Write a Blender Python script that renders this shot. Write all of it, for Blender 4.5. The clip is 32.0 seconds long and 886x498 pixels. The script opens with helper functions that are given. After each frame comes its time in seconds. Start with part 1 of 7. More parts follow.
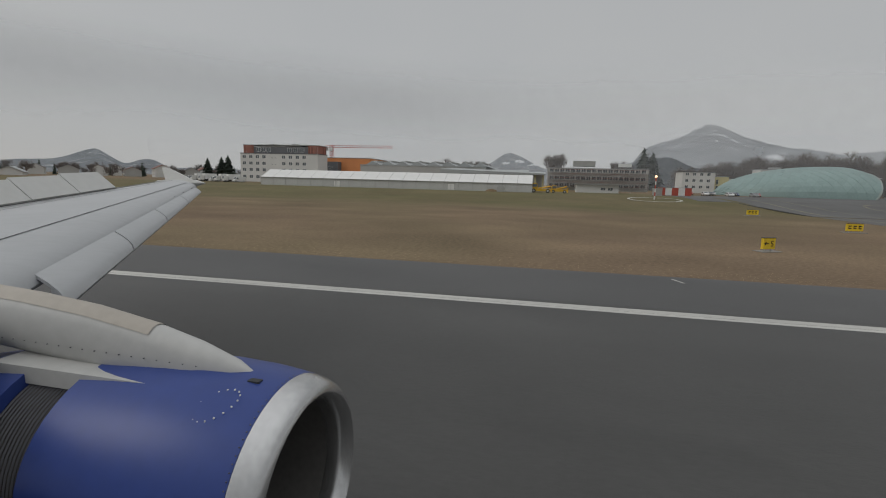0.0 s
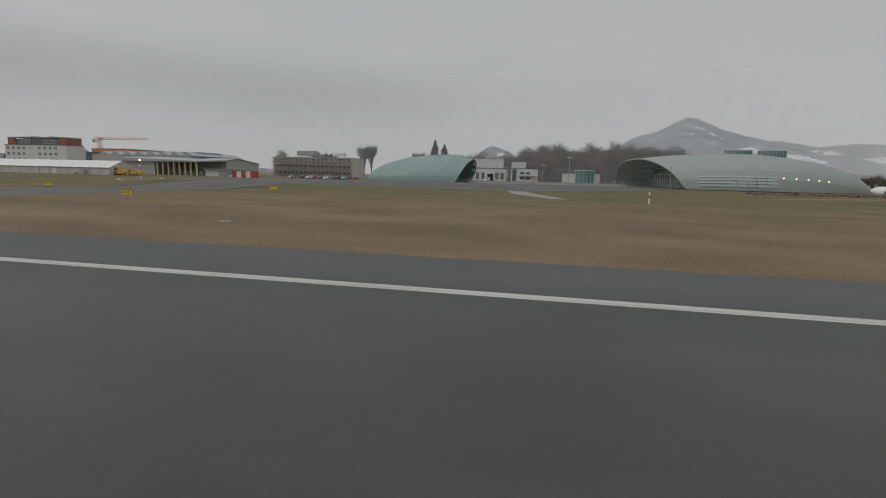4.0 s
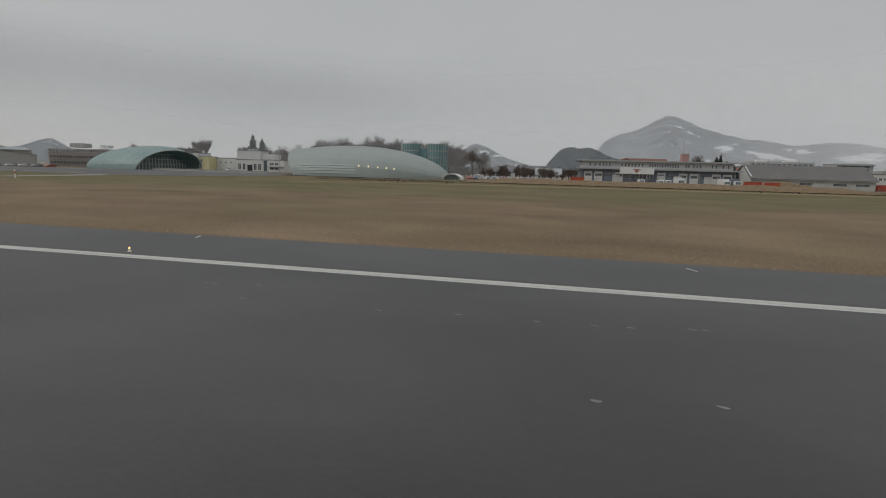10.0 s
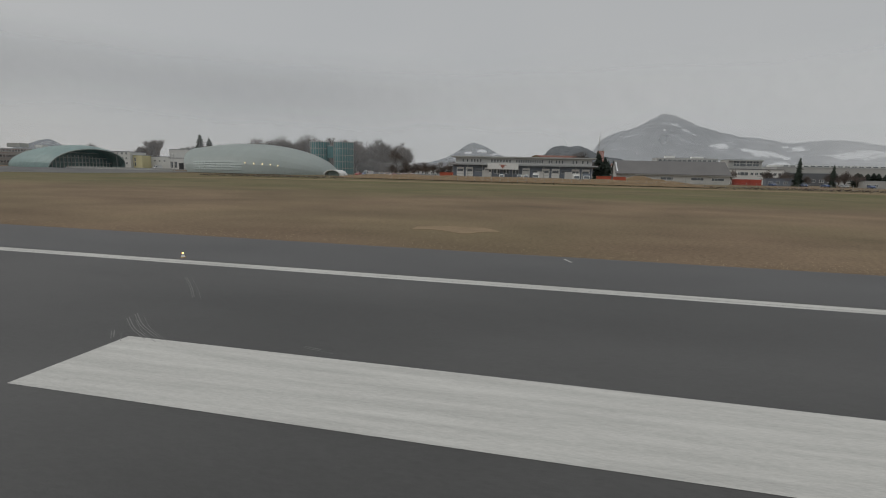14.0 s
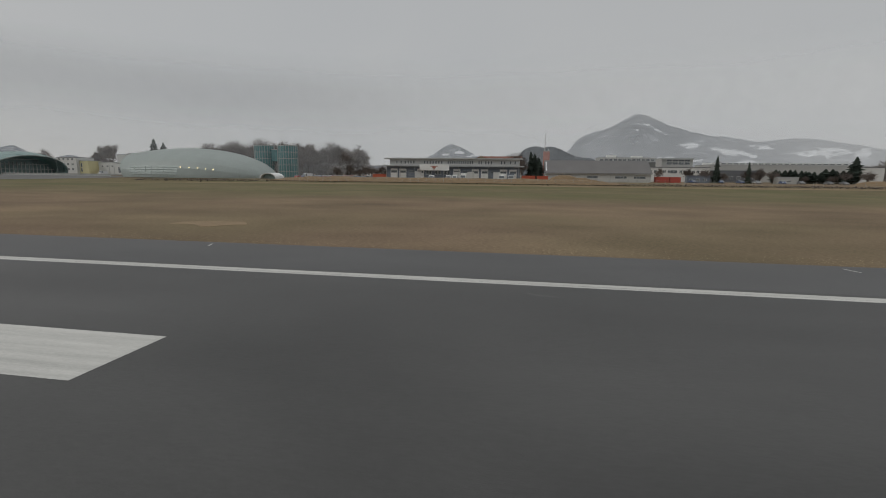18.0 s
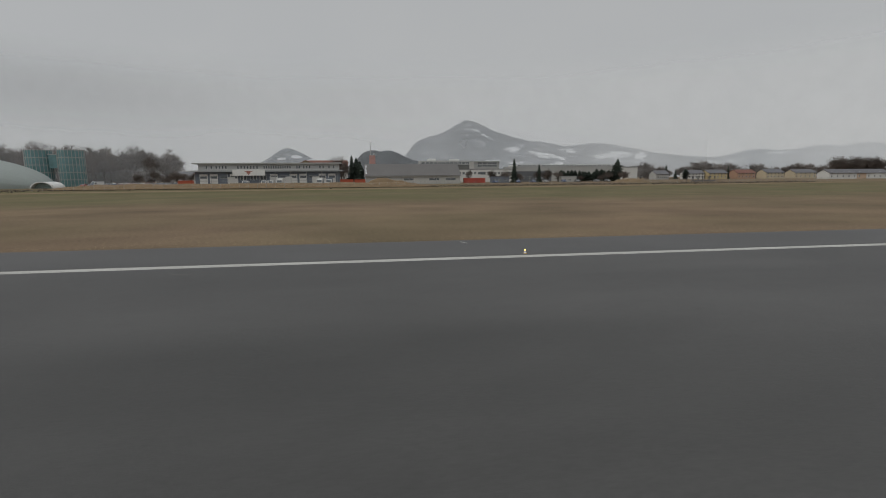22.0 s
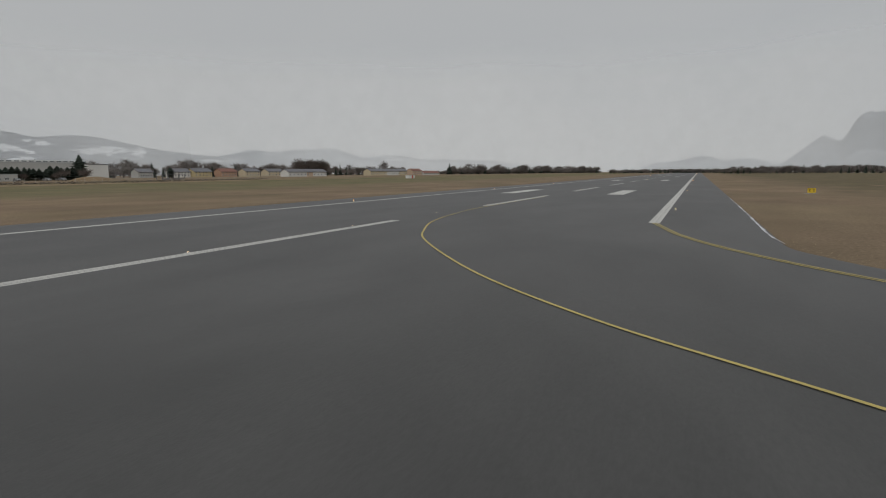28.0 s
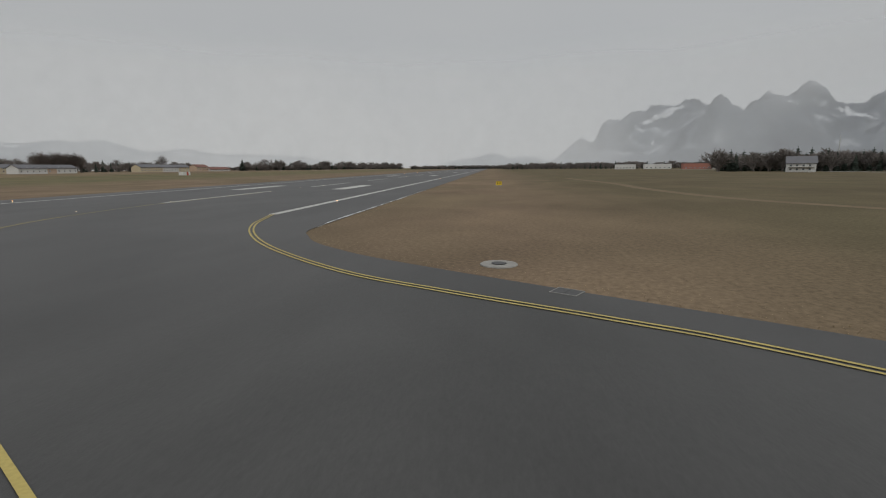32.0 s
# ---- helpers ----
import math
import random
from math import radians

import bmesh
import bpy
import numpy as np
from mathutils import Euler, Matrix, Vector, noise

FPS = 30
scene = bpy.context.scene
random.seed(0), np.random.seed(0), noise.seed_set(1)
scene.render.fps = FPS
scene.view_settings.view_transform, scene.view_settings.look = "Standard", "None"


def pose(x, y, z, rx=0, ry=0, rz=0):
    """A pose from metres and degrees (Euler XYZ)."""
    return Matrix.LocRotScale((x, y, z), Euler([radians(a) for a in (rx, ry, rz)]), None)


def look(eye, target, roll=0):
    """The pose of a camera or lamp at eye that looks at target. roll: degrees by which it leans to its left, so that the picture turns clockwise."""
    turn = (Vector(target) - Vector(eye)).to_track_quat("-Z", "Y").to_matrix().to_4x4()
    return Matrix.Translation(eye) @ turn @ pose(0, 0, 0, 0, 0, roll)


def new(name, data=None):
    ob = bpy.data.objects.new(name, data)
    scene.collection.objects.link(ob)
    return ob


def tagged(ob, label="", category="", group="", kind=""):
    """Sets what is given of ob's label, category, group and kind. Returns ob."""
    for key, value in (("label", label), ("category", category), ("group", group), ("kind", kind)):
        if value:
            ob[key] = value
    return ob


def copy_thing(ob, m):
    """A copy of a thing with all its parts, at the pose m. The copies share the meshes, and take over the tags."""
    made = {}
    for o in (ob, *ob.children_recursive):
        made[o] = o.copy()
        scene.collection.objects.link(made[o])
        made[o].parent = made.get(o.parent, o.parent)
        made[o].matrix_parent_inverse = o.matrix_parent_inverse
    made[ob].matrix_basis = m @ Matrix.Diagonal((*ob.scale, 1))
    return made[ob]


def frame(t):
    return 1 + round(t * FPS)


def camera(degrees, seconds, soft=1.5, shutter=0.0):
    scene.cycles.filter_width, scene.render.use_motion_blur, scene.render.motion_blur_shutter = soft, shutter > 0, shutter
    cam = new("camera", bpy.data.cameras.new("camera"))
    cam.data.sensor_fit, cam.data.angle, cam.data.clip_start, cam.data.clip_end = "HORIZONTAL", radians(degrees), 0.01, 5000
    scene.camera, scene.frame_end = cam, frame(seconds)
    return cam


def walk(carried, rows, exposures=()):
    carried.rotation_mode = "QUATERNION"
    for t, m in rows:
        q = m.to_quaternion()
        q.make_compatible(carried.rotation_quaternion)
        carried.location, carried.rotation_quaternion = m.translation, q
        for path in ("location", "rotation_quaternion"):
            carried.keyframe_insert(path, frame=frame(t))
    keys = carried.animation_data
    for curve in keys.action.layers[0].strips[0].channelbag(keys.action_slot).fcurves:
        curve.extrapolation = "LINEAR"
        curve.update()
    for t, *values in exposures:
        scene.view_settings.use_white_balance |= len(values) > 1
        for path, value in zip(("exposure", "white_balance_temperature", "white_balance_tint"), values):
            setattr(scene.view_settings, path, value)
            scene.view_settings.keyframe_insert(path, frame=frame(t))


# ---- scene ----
# ---- camera: carried along the runway, then off it to the right ----
PATH = [
    (0.0, -3.26, 35.10, 4.73, 101.81, -8.03, -1.49),
    (0.5, -3.19, 55.00, 4.80, 101.71, -8.30, -1.55),
    (1.0, -3.05, 74.90, 4.85, 101.76, -8.44, -1.59),
    (1.5, -2.83, 94.75, 4.87, 101.64, -8.55, -1.57),
    (2.0, -2.69, 114.59, 4.86, 101.57, -8.64, -1.43),
    (2.5, -2.68, 134.35, 4.87, 101.60, -8.74, -1.35),
    (3.0, -2.74, 154.10, 4.89, 101.88, -8.83, -1.33),
    (3.5, -2.73, 173.68, 4.90, 101.79, -8.77, -1.33),
    (4.0, -2.62, 192.61, 4.88, 101.77, -8.75, -1.35),
    (4.5, -2.47, 210.65, 4.83, 101.78, -8.78, -1.43),
    (5.0, -2.33, 227.51, 4.77, 101.80, -8.83, -1.62),
    (5.5, -2.20, 243.08, 4.71, 101.78, -8.86, -1.83),
    (6.0, -2.10, 257.13, 4.67, 101.71, -8.86, -2.01),
    (6.5, -2.01, 270.48, 4.66, 101.58, -8.86, -2.04),
    (7.0, -1.90, 284.57, 4.67, 101.62, -8.93, -1.96),
    (7.5, -1.73, 298.52, 4.69, 101.68, -8.97, -1.90),
    (8.0, -1.52, 311.76, 4.72, 101.73, -8.99, -1.89),
    (8.5, -1.38, 324.26, 4.74, 101.77, -9.00, -1.78),
    (9.0, -1.37, 335.47, 4.75, 101.80, -9.03, -1.73),
    (9.5, -1.47, 346.42, 4.74, 101.87, -9.04, -1.67),
    (10.0, -1.60, 356.46, 4.71, 101.88, -9.04, -1.60),
    (10.5, -1.73, 365.84, 4.68, 102.00, -9.06, -1.56),
    (11.0, -1.83, 374.59, 4.66, 102.01, -9.06, -1.54),
    (11.5, -1.86, 382.80, 4.66, 102.09, -9.08, -1.52),
    (12.0, -1.83, 390.38, 4.67, 102.13, -9.08, -1.51),
    (12.5, -1.80, 396.85, 4.68, 102.20, -9.10, -1.49),
    (13.0, -1.82, 402.99, 4.71, 102.22, -9.12, -1.45),
    (13.5, -1.91, 408.30, 4.73, 102.28, -9.13, -1.40),
    (14.0, -2.00, 413.09, 4.73, 102.28, -9.15, -1.38),
    (14.5, -2.05, 417.19, 4.72, 102.27, -9.14, -1.30),
    (15.0, -2.05, 420.77, 4.71, 102.00, -9.09, -1.08),
    (15.5, -1.99, 423.88, 4.71, 101.59, -9.02, -0.79),
    (16.0, -1.86, 426.60, 4.71, 101.16, -8.96, -0.55),
    (16.5, -1.68, 428.99, 4.74, 100.80, -8.92, -0.49),
    (17.0, -1.43, 431.12, 4.77, 100.65, -8.92, -0.56),
    (17.5, -1.10, 433.09, 4.81, 100.40, -8.92, -0.65),
    (18.0, -0.69, 434.97, 4.84, 99.95, -8.89, -0.65),
    (18.5, -0.20, 436.81, 4.86, 98.44, -8.84, -0.49),
    (19.0, 0.35, 438.61, 4.86, 95.45, -8.77, -0.28),
    (19.5, 0.99, 440.04, 4.85, 94.70, -8.76, -0.21),
    (20.0, 1.73, 441.29, 4.83, 93.70, -8.76, -0.21),
    (20.5, 2.53, 442.45, 4.81, 91.37, -8.69, -0.12),
    (21.0, 3.39, 443.50, 4.80, 88.16, -8.59, 0.07),
    (21.5, 4.35, 444.50, 4.77, 84.88, -8.49, 0.28),
    (22.0, 5.46, 445.36, 4.73, 81.47, -8.42, 0.45),
    (22.5, 6.71, 446.22, 4.68, 77.82, -8.38, 0.56),
    (23.0, 8.04, 447.15, 4.63, 70.65, -8.22, 0.78),
    (23.5, 9.38, 448.04, 4.57, 62.76, -8.21, 1.04),
    (24.0, 10.78, 448.86, 4.53, 56.97, -8.28, 1.20),
    (24.5, 12.33, 449.67, 4.52, 52.28, -8.37, 1.31),
    (25.0, 14.04, 450.43, 4.51, 47.87, -8.41, 1.42),
    (25.5, 15.85, 451.15, 4.50, 43.62, -8.48, 1.48),
    (26.0, 17.74, 451.69, 4.48, 39.20, -8.60, 1.48),
    (26.5, 19.65, 452.18, 4.47, 34.94, -8.77, 1.38),
    (27.0, 21.51, 452.78, 4.46, 32.06, -8.89, 1.04),
    (27.5, 23.33, 453.27, 4.46, 29.90, -8.97, 0.63),
    (28.0, 25.16, 453.74, 4.46, 27.78, -9.04, 0.42),
    (28.5, 27.06, 454.15, 4.46, 25.04, -9.13, 0.35),
    (29.0, 29.07, 454.43, 4.47, 21.03, -9.21, 0.30),
    (29.5, 31.22, 455.00, 4.50, 20.03, -9.36, 0.11),
    (30.0, 33.46, 455.31, 4.53, 17.16, -9.49, -0.06),
    (30.5, 35.79, 455.17, 4.53, 14.15, -9.61, -0.01),
    (31.0, 38.20, 454.87, 4.50, 11.18, -9.68, 0.07),
    (31.5, 40.62, 454.90, 4.42, 8.73, -9.69, 0.22),
    (32.0, 43.01, 454.87, 4.33, 5.91, -9.66, 0.46),
]
cam = camera(85.5, 32.0, soft=1.05)
walk(cam, [(t, pose(x, y, z, 90 + pitch, roll, yaw)) for t, x, y, z, yaw, pitch, roll in PATH],
     exposures=[(0.0, 0.0), (32.0, 0.0)])

# ---- light: overcast winter sky, weak wide sun ----
world = bpy.data.worlds.new("overcast_sky")
scene.world = world
world.use_nodes = True
wn, wl = world.node_tree.nodes, world.node_tree.links
wn.clear()


def wnode(kind, **values):
    n = wn.new(kind)
    for key, value in values.items():
        n.inputs[key].default_value = value
    return n


coord = wnode("ShaderNodeTexCoord")
sky = wnode("ShaderNodeTexSky")
sky.sky_type, sky.sun_disc = "NISHITA", False
sky.sun_elevation, sky.sun_rotation = radians(24), radians(200)
split = wnode("ShaderNodeSeparateXYZ")
wl.new(coord.outputs["Generated"], split.inputs[0])
# cloud base flattened towards the horizon
lift = wnode("ShaderNodeMath")
lift.operation = "ADD"
lift.inputs[1].default_value = 0.4
wl.new(split.outputs["Z"], lift.inputs[0])
flat = wnode("ShaderNodeVectorMath")
flat.operation = "DIVIDE"
wl.new(coord.outputs["Generated"], flat.inputs[0])
wl.new(lift.outputs[0], flat.inputs[1])
cloud = wnode("ShaderNodeTexNoise", Scale=1.3, Detail=6.0, Roughness=0.55, Distortion=0.2)
wl.new(flat.outputs[0], cloud.inputs["Vector"])
tone = wnode("ShaderNodeValToRGB")
tone.color_ramp.elements[0].position, tone.color_ramp.elements[1].position = 0.3, 0.72
tone.color_ramp.elements[0].color = (0.345, 0.354, 0.362, 1)
tone.color_ramp.elements[1].color = (0.364, 0.37, 0.373, 1)
wl.new(cloud.outputs["Fac"], tone.inputs["Fac"])
# overcast brightens towards the zenith
rise = wnode("ShaderNodeMapRange")
rise.inputs["From Min"].default_value, rise.inputs["From Max"].default_value = 0.45, 1.0
rise.inputs["To Min"].default_value, rise.inputs["To Max"].default_value = 1.0, 2.2
wl.new(split.outputs["Z"], rise.inputs["Value"])
scaled = wnode("ShaderNodeVectorMath")
scaled.operation = "SCALE"
wl.new(tone.outputs["Color"], scaled.inputs[0])
wl.new(rise.outputs[0], scaled.inputs["Scale"])
clear_bg = wnode("ShaderNodeBackground", Strength=0.06)
cloud_bg = wnode("ShaderNodeBackground", Strength=1.22)
wl.new(sky.outputs[0], clear_bg.inputs["Color"])
wl.new(scaled.outputs[0], cloud_bg.inputs["Color"])
both = wnode("ShaderNodeMixShader", Fac=0.96)
wl.new(clear_bg.outputs[0], both.inputs[1])
wl.new(cloud_bg.outputs[0], both.inputs[2])
wout = wnode("ShaderNodeOutputWorld")
wl.new(both.outputs[0], wout.inputs["Surface"])

sun_data = bpy.data.lights.new("sun", "SUN")
sun_data.energy, sun_data.angle, sun_data.color = 0.72, radians(25), (1.0, 0.96, 0.9)
sun = new("sun", sun_data)
sun.matrix_world = look((0, 0, 60), (-20, 40, 24))

# ---- materials ----
def mat(name, colour, rough=0.8, vary=0.25, scale=0.5, fine=12.0, metal=0.0, bump=0.0, tint=None, random_by=0.0, stretch=(1, 1, 1), spec=0.35, grit=3):
    """A surface whose colour varies at two scales (metres), with optional relief and piece-to-piece change."""
    m = bpy.data.materials.new(name)
    m.use_nodes = True
    nodes, links = m.node_tree.nodes, m.node_tree.links
    b = nodes["Principled BSDF"]
    b.inputs["Roughness"].default_value, b.inputs["Metallic"].default_value = rough, metal
    b.inputs["Specular IOR Level"].default_value = spec
    tc = nodes.new("ShaderNodeTexCoord")
    mp = nodes.new("ShaderNodeMapping")
    mp.inputs["Scale"].default_value = stretch
    links.new(tc.outputs["Object"], mp.inputs["Vector"])
    big, small = nodes.new("ShaderNodeTexNoise"), nodes.new("ShaderNodeTexNoise")
    big.inputs["Scale"].default_value, big.inputs["Detail"].default_value = scale, 5
    small.inputs["Scale"].default_value, small.inputs["Detail"].default_value = fine, grit
    if grit > 3:
        small.inputs["Roughness"].default_value = 0.72
    add = nodes.new("ShaderNodeMath")
    add.operation = "MULTIPLY_ADD"
    add.inputs[1].default_value = 0.5
    for n in (big, small):
        links.new(mp.outputs[0], n.inputs["Vector"])
    half = nodes.new("ShaderNodeMath")
    half.operation = "MULTIPLY"
    half.inputs[1].default_value = 0.5
    links.new(small.outputs["Fac"], half.inputs[0])
    links.new(big.outputs["Fac"], add.inputs[0])
    links.new(half.outputs[0], add.inputs[2])
    ramp = nodes.new("ShaderNodeValToRGB")
    e = ramp.color_ramp.elements
    e[0].position, e[1].position = 0.32, 0.68
    other = tint or colour
    e[0].color = (*[max(0.0, c * (1 - vary)) for c in other], 1)
    e[1].color = (*[min(1.0, c * (1 + vary)) for c in colour], 1)
    links.new(add.outputs[0], ramp.inputs["Fac"])
    out = ramp.outputs["Color"]
    if random_by:
        info = nodes.new("ShaderNodeObjectInfo")
        rng = nodes.new("ShaderNodeMapRange")
        rng.inputs["To Min"].default_value, rng.inputs["To Max"].default_value = 1 - random_by, 1 + random_by
        links.new(info.outputs["Random"], rng.inputs["Value"])
        mul = nodes.new("ShaderNodeVectorMath")
        mul.operation = "SCALE"
        links.new(out, mul.inputs[0])
        links.new(rng.outputs[0], mul.inputs["Scale"])
        out = mul.outputs[0]
    links.new(out, b.inputs["Base Color"])
    if bump:
        bp = nodes.new("ShaderNodeBump")
        bp.inputs["Strength"].default_value, bp.inputs["Distance"].default_value = min(1.0, bump * 10), 0.05
        links.new(small.outputs["Fac"], bp.inputs["Height"])
        links.new(bp.outputs[0], b.inputs["Normal"])
    return m


def glass(name, colour, rough=0.08):
    m = mat(name, colour, rough, 0.3, 0.3, 2.0, spec=0.6)
    return m


def thin_skin(m, amount):
    """Lets daylight glow through a thin glazed skin."""
    nodes, links = m.node_tree.nodes, m.node_tree.links
    b, out = nodes["Principled BSDF"], nodes["Material Output"]
    tl, mx = nodes.new("ShaderNodeBsdfTranslucent"), nodes.new("ShaderNodeMixShader")
    links.new(b.inputs["Base Color"].links[0].from_socket, tl.inputs["Color"])
    mx.inputs["Fac"].default_value = amount
    links.new(b.outputs[0], mx.inputs[1])
    links.new(tl.outputs[0], mx.inputs[2])
    links.new(mx.outputs[0], out.inputs["Surface"])


def lamp_mat(name, colour, power):
    m = bpy.data.materials.new(name)
    m.use_nodes = True
    b = m.node_tree.nodes["Principled BSDF"]
    b.inputs["Base Color"].default_value = (*colour, 1)
    b.inputs["Emission Color"].default_value = (*colour, 1)
    b.inputs["Emission Strength"].default_value = power
    return m


GRASS = mat("winter_grass", (0.21, 0.153, 0.1), 0.95, 0.2, 0.1, 5.0, bump=0.008, tint=(0.158, 0.115, 0.079), spec=0.1, stretch=(1, 0.6, 1), grit=8)
TURF = mat("turf_blades", (0.36, 0.285, 0.185), 0.95, 0.25, 0.3, 5.0, spec=0.1)


def greener(m):
    """Greener growth in a broad band on the hangar side and in drifts elsewhere."""
    nodes, links = m.node_tree.nodes, m.node_tree.links
    b = nodes["Principled BSDF"]
    src = b.inputs["Base Color"].links[0].from_socket
    tc, sp, n, a, c, mul, drift, add, mix = [nodes.new("ShaderNode" + k) for k in ("TexCoord", "SeparateXYZ", "TexNoise", "MapRange", "MapRange", "Math", "MapRange", "Math", "Mix")]
    links.new(tc.outputs["Object"], sp.inputs[0])
    links.new(tc.outputs["Object"], n.inputs["Vector"])
    n.inputs["Scale"].default_value, n.inputs["Detail"].default_value = 0.03, 5
    for r, lo, hi in ((a, -76, -118), (c, -215, -180)):
        r.interpolation_type = "SMOOTHSTEP"
        r.inputs["From Min"].default_value, r.inputs["From Max"].default_value = lo, hi
        links.new(sp.outputs["X"], r.inputs["Value"])
    mul.operation, add.operation, add.use_clamp = "MULTIPLY", "MULTIPLY_ADD", True
    links.new(a.outputs[0], mul.inputs[0])
    links.new(c.outputs[0], mul.inputs[1])
    drift.inputs["From Min"].default_value, drift.inputs["From Max"].default_value = 0.42, 0.75
    drift.inputs["To Max"].default_value = 0.42
    links.new(n.outputs["Fac"], drift.inputs["Value"])
    links.new(mul.outputs[0], add.inputs[0])
    add.inputs[1].default_value = 0.62
    links.new(drift.outputs[0], add.inputs[2])
    mix.data_type = "RGBA"
    links.new(add.outputs[0], mix.inputs["Factor"])
    links.new(src, mix.inputs["A"])
    mix.inputs["B"].default_value = (0.126, 0.12, 0.06, 1)
    # greener, darker sward well out on the far side of the runway
    out, lush = nodes.new("ShaderNodeMapRange"), nodes.new("ShaderNodeMix")
    out.inputs["From Min"].default_value, out.inputs["From Max"].default_value = 44.0, 66.0
    out.inputs["To Max"].default_value = 0.4
    links.new(sp.outputs["X"], out.inputs["Value"])
    lush.data_type = "RGBA"
    links.new(out.outputs[0], lush.inputs["Factor"])
    links.new(mix.outputs["Result"], lush.inputs["A"])
    lush.inputs["B"].default_value = (0.126, 0.12, 0.06, 1)
    east, mul2 = nodes.new("ShaderNodeMapRange"), nodes.new("ShaderNodeVectorMath")
    east.inputs["From Min"].default_value, east.inputs["From Max"].default_value = 44.0, 66.0
    east.inputs["To Min"].default_value, east.inputs["To Max"].default_value = 0.96, 0.74
    links.new(sp.outputs["X"], east.inputs["Value"])
    mul2.operation = "SCALE"
    links.new(lush.outputs["Result"], mul2.inputs[0])
    links.new(east.outputs[0], mul2.inputs["Scale"])
    # matted blades: short light and dark strokes
    strokes, range_ = nodes.new("ShaderNodeTexNoise"), nodes.new("ShaderNodeMapRange")
    strokes.inputs["Scale"].default_value, strokes.inputs["Detail"].default_value, strokes.inputs["Roughness"].default_value = 3.6, 9, 0.78
    links.new(tc.outputs["Object"], strokes.inputs["Vector"])
    range_.inputs["From Min"].default_value, range_.inputs["From Max"].default_value = 0.36, 0.64
    range_.inputs["To Min"].default_value, range_.inputs["To Max"].default_value = 0.74, 1.24
    links.new(strokes.outputs["Fac"], range_.inputs["Value"])
    mul3 = nodes.new("ShaderNodeVectorMath")
    mul3.operation = "SCALE"
    links.new(mul2.outputs[0], mul3.inputs[0])
    links.new(range_.outputs[0], mul3.inputs["Scale"])
    links.new(mul3.outputs[0], b.inputs["Base Color"])


greener(GRASS)
BARE = mat("bare_soil", (0.235, 0.175, 0.112), 0.95, 0.15, 0.4, 3.0, bump=0.05, spec=0.1)
FAINT = mat("trodden_grass", (0.172, 0.13, 0.086), 0.95, 0.2, 0.3, 5.0, spec=0.1)
DIRT = mat("dug_earth", (0.2, 0.145, 0.09), 0.95, 0.3, 0.5, 3.0, bump=0.1, spec=0.1)
ASPHALT = mat("runway_asphalt", (0.05, 0.049, 0.0475), 0.58, 0.22, 0.22, 14.0, bump=0.02, spec=0.5, stretch=(1, 0.3, 1), tint=(0.043, 0.042, 0.0405), grit=7)


def mottle(m, scale, amount, stretch):
    """Broad worn and stained patches over a surface."""
    nodes, links = m.node_tree.nodes, m.node_tree.links
    b = nodes["Principled BSDF"]
    src = b.inputs["Base Color"].links[0].from_socket
    tc, mp, n, r, mul = [nodes.new("ShaderNode" + k) for k in ("TexCoord", "Mapping", "TexNoise", "MapRange", "VectorMath")]
    mp.inputs["Scale"].default_value = stretch
    n.inputs["Scale"].default_value, n.inputs["Detail"].default_value, n.inputs["Roughness"].default_value, n.inputs["Distortion"].default_value = scale, 7, 0.6, 0.6
    r.inputs["From Min"].default_value, r.inputs["From Max"].default_value = 0.35, 0.65
    r.inputs["To Min"].default_value, r.inputs["To Max"].default_value = 1 - amount, 1 + amount
    links.new(tc.outputs["Object"], mp.inputs["Vector"])
    links.new(mp.outputs[0], n.inputs["Vector"])
    links.new(n.outputs["Fac"], r.inputs["Value"])
    mul.operation = "SCALE"
    links.new(src, mul.inputs[0])
    links.new(r.outputs[0], mul.inputs["Scale"])
    links.new(mul.outputs[0], b.inputs["Base Color"])


mottle(GRASS, 0.06, 0.11, (1, 0.75, 1))
mottle(ASPHALT, 0.09, 0.2, (1, 0.6, 1))
SHOULDER = mat("shoulder_asphalt", (0.057, 0.0565, 0.056), 0.6, 0.2, 0.2, 26.0, bump=0.015, spec=0.5, stretch=(1, 0.25, 1))
TAXI = mat("taxiway_asphalt", (0.088, 0.087, 0.085), 0.66, 0.15, 0.09, 26.0, bump=0.02, spec=0.35)
mottle(SHOULDER, 0.14, 0.12, (1, 0.5, 1))
mottle(TAXI, 0.1, 0.18, (1, 1, 1))
CONCRETE = mat("apron_concrete", (0.24, 0.235, 0.22), 0.8, 0.15, 0.15, 8.0)
WALL_CONC = mat("wall_concrete", (0.33, 0.33, 0.31), 0.85, 0.15, 0.3, 6.0)
PAINT_W = mat("runway_paint", (0.44, 0.435, 0.41), 0.7, 0.26, 0.5, 18.0, stretch=(6, 0.35, 1))
WORN_W = mat("worn_white_paint", (0.17, 0.17, 0.162), 0.75, 0.35, 3.0, 30.0)
PAINT_Y = mat("yellow_line_paint", (0.42, 0.335, 0.105), 0.65, 0.18, 0.6, 14.0)
PAINT_YF = mat("faded_line_paint", (0.33, 0.29, 0.17), 0.7, 0.25, 0.6, 14.0)
SNOW = mat("old_snow", (0.55, 0.56, 0.57), 0.8, 0.12, 0.8, 6.0, bump=0.05)
PLASTER_W = mat("white_plaster", (0.6, 0.6, 0.58), 0.85, 0.08, 0.15, 3.0)
PLASTER_G = mat("grey_plaster", (0.4, 0.4, 0.385), 0.85, 0.1, 0.15, 3.0)
PLASTER_DK = mat("dark_cladding", (0.13, 0.135, 0.145), 0.7, 0.15, 0.2, 3.0)
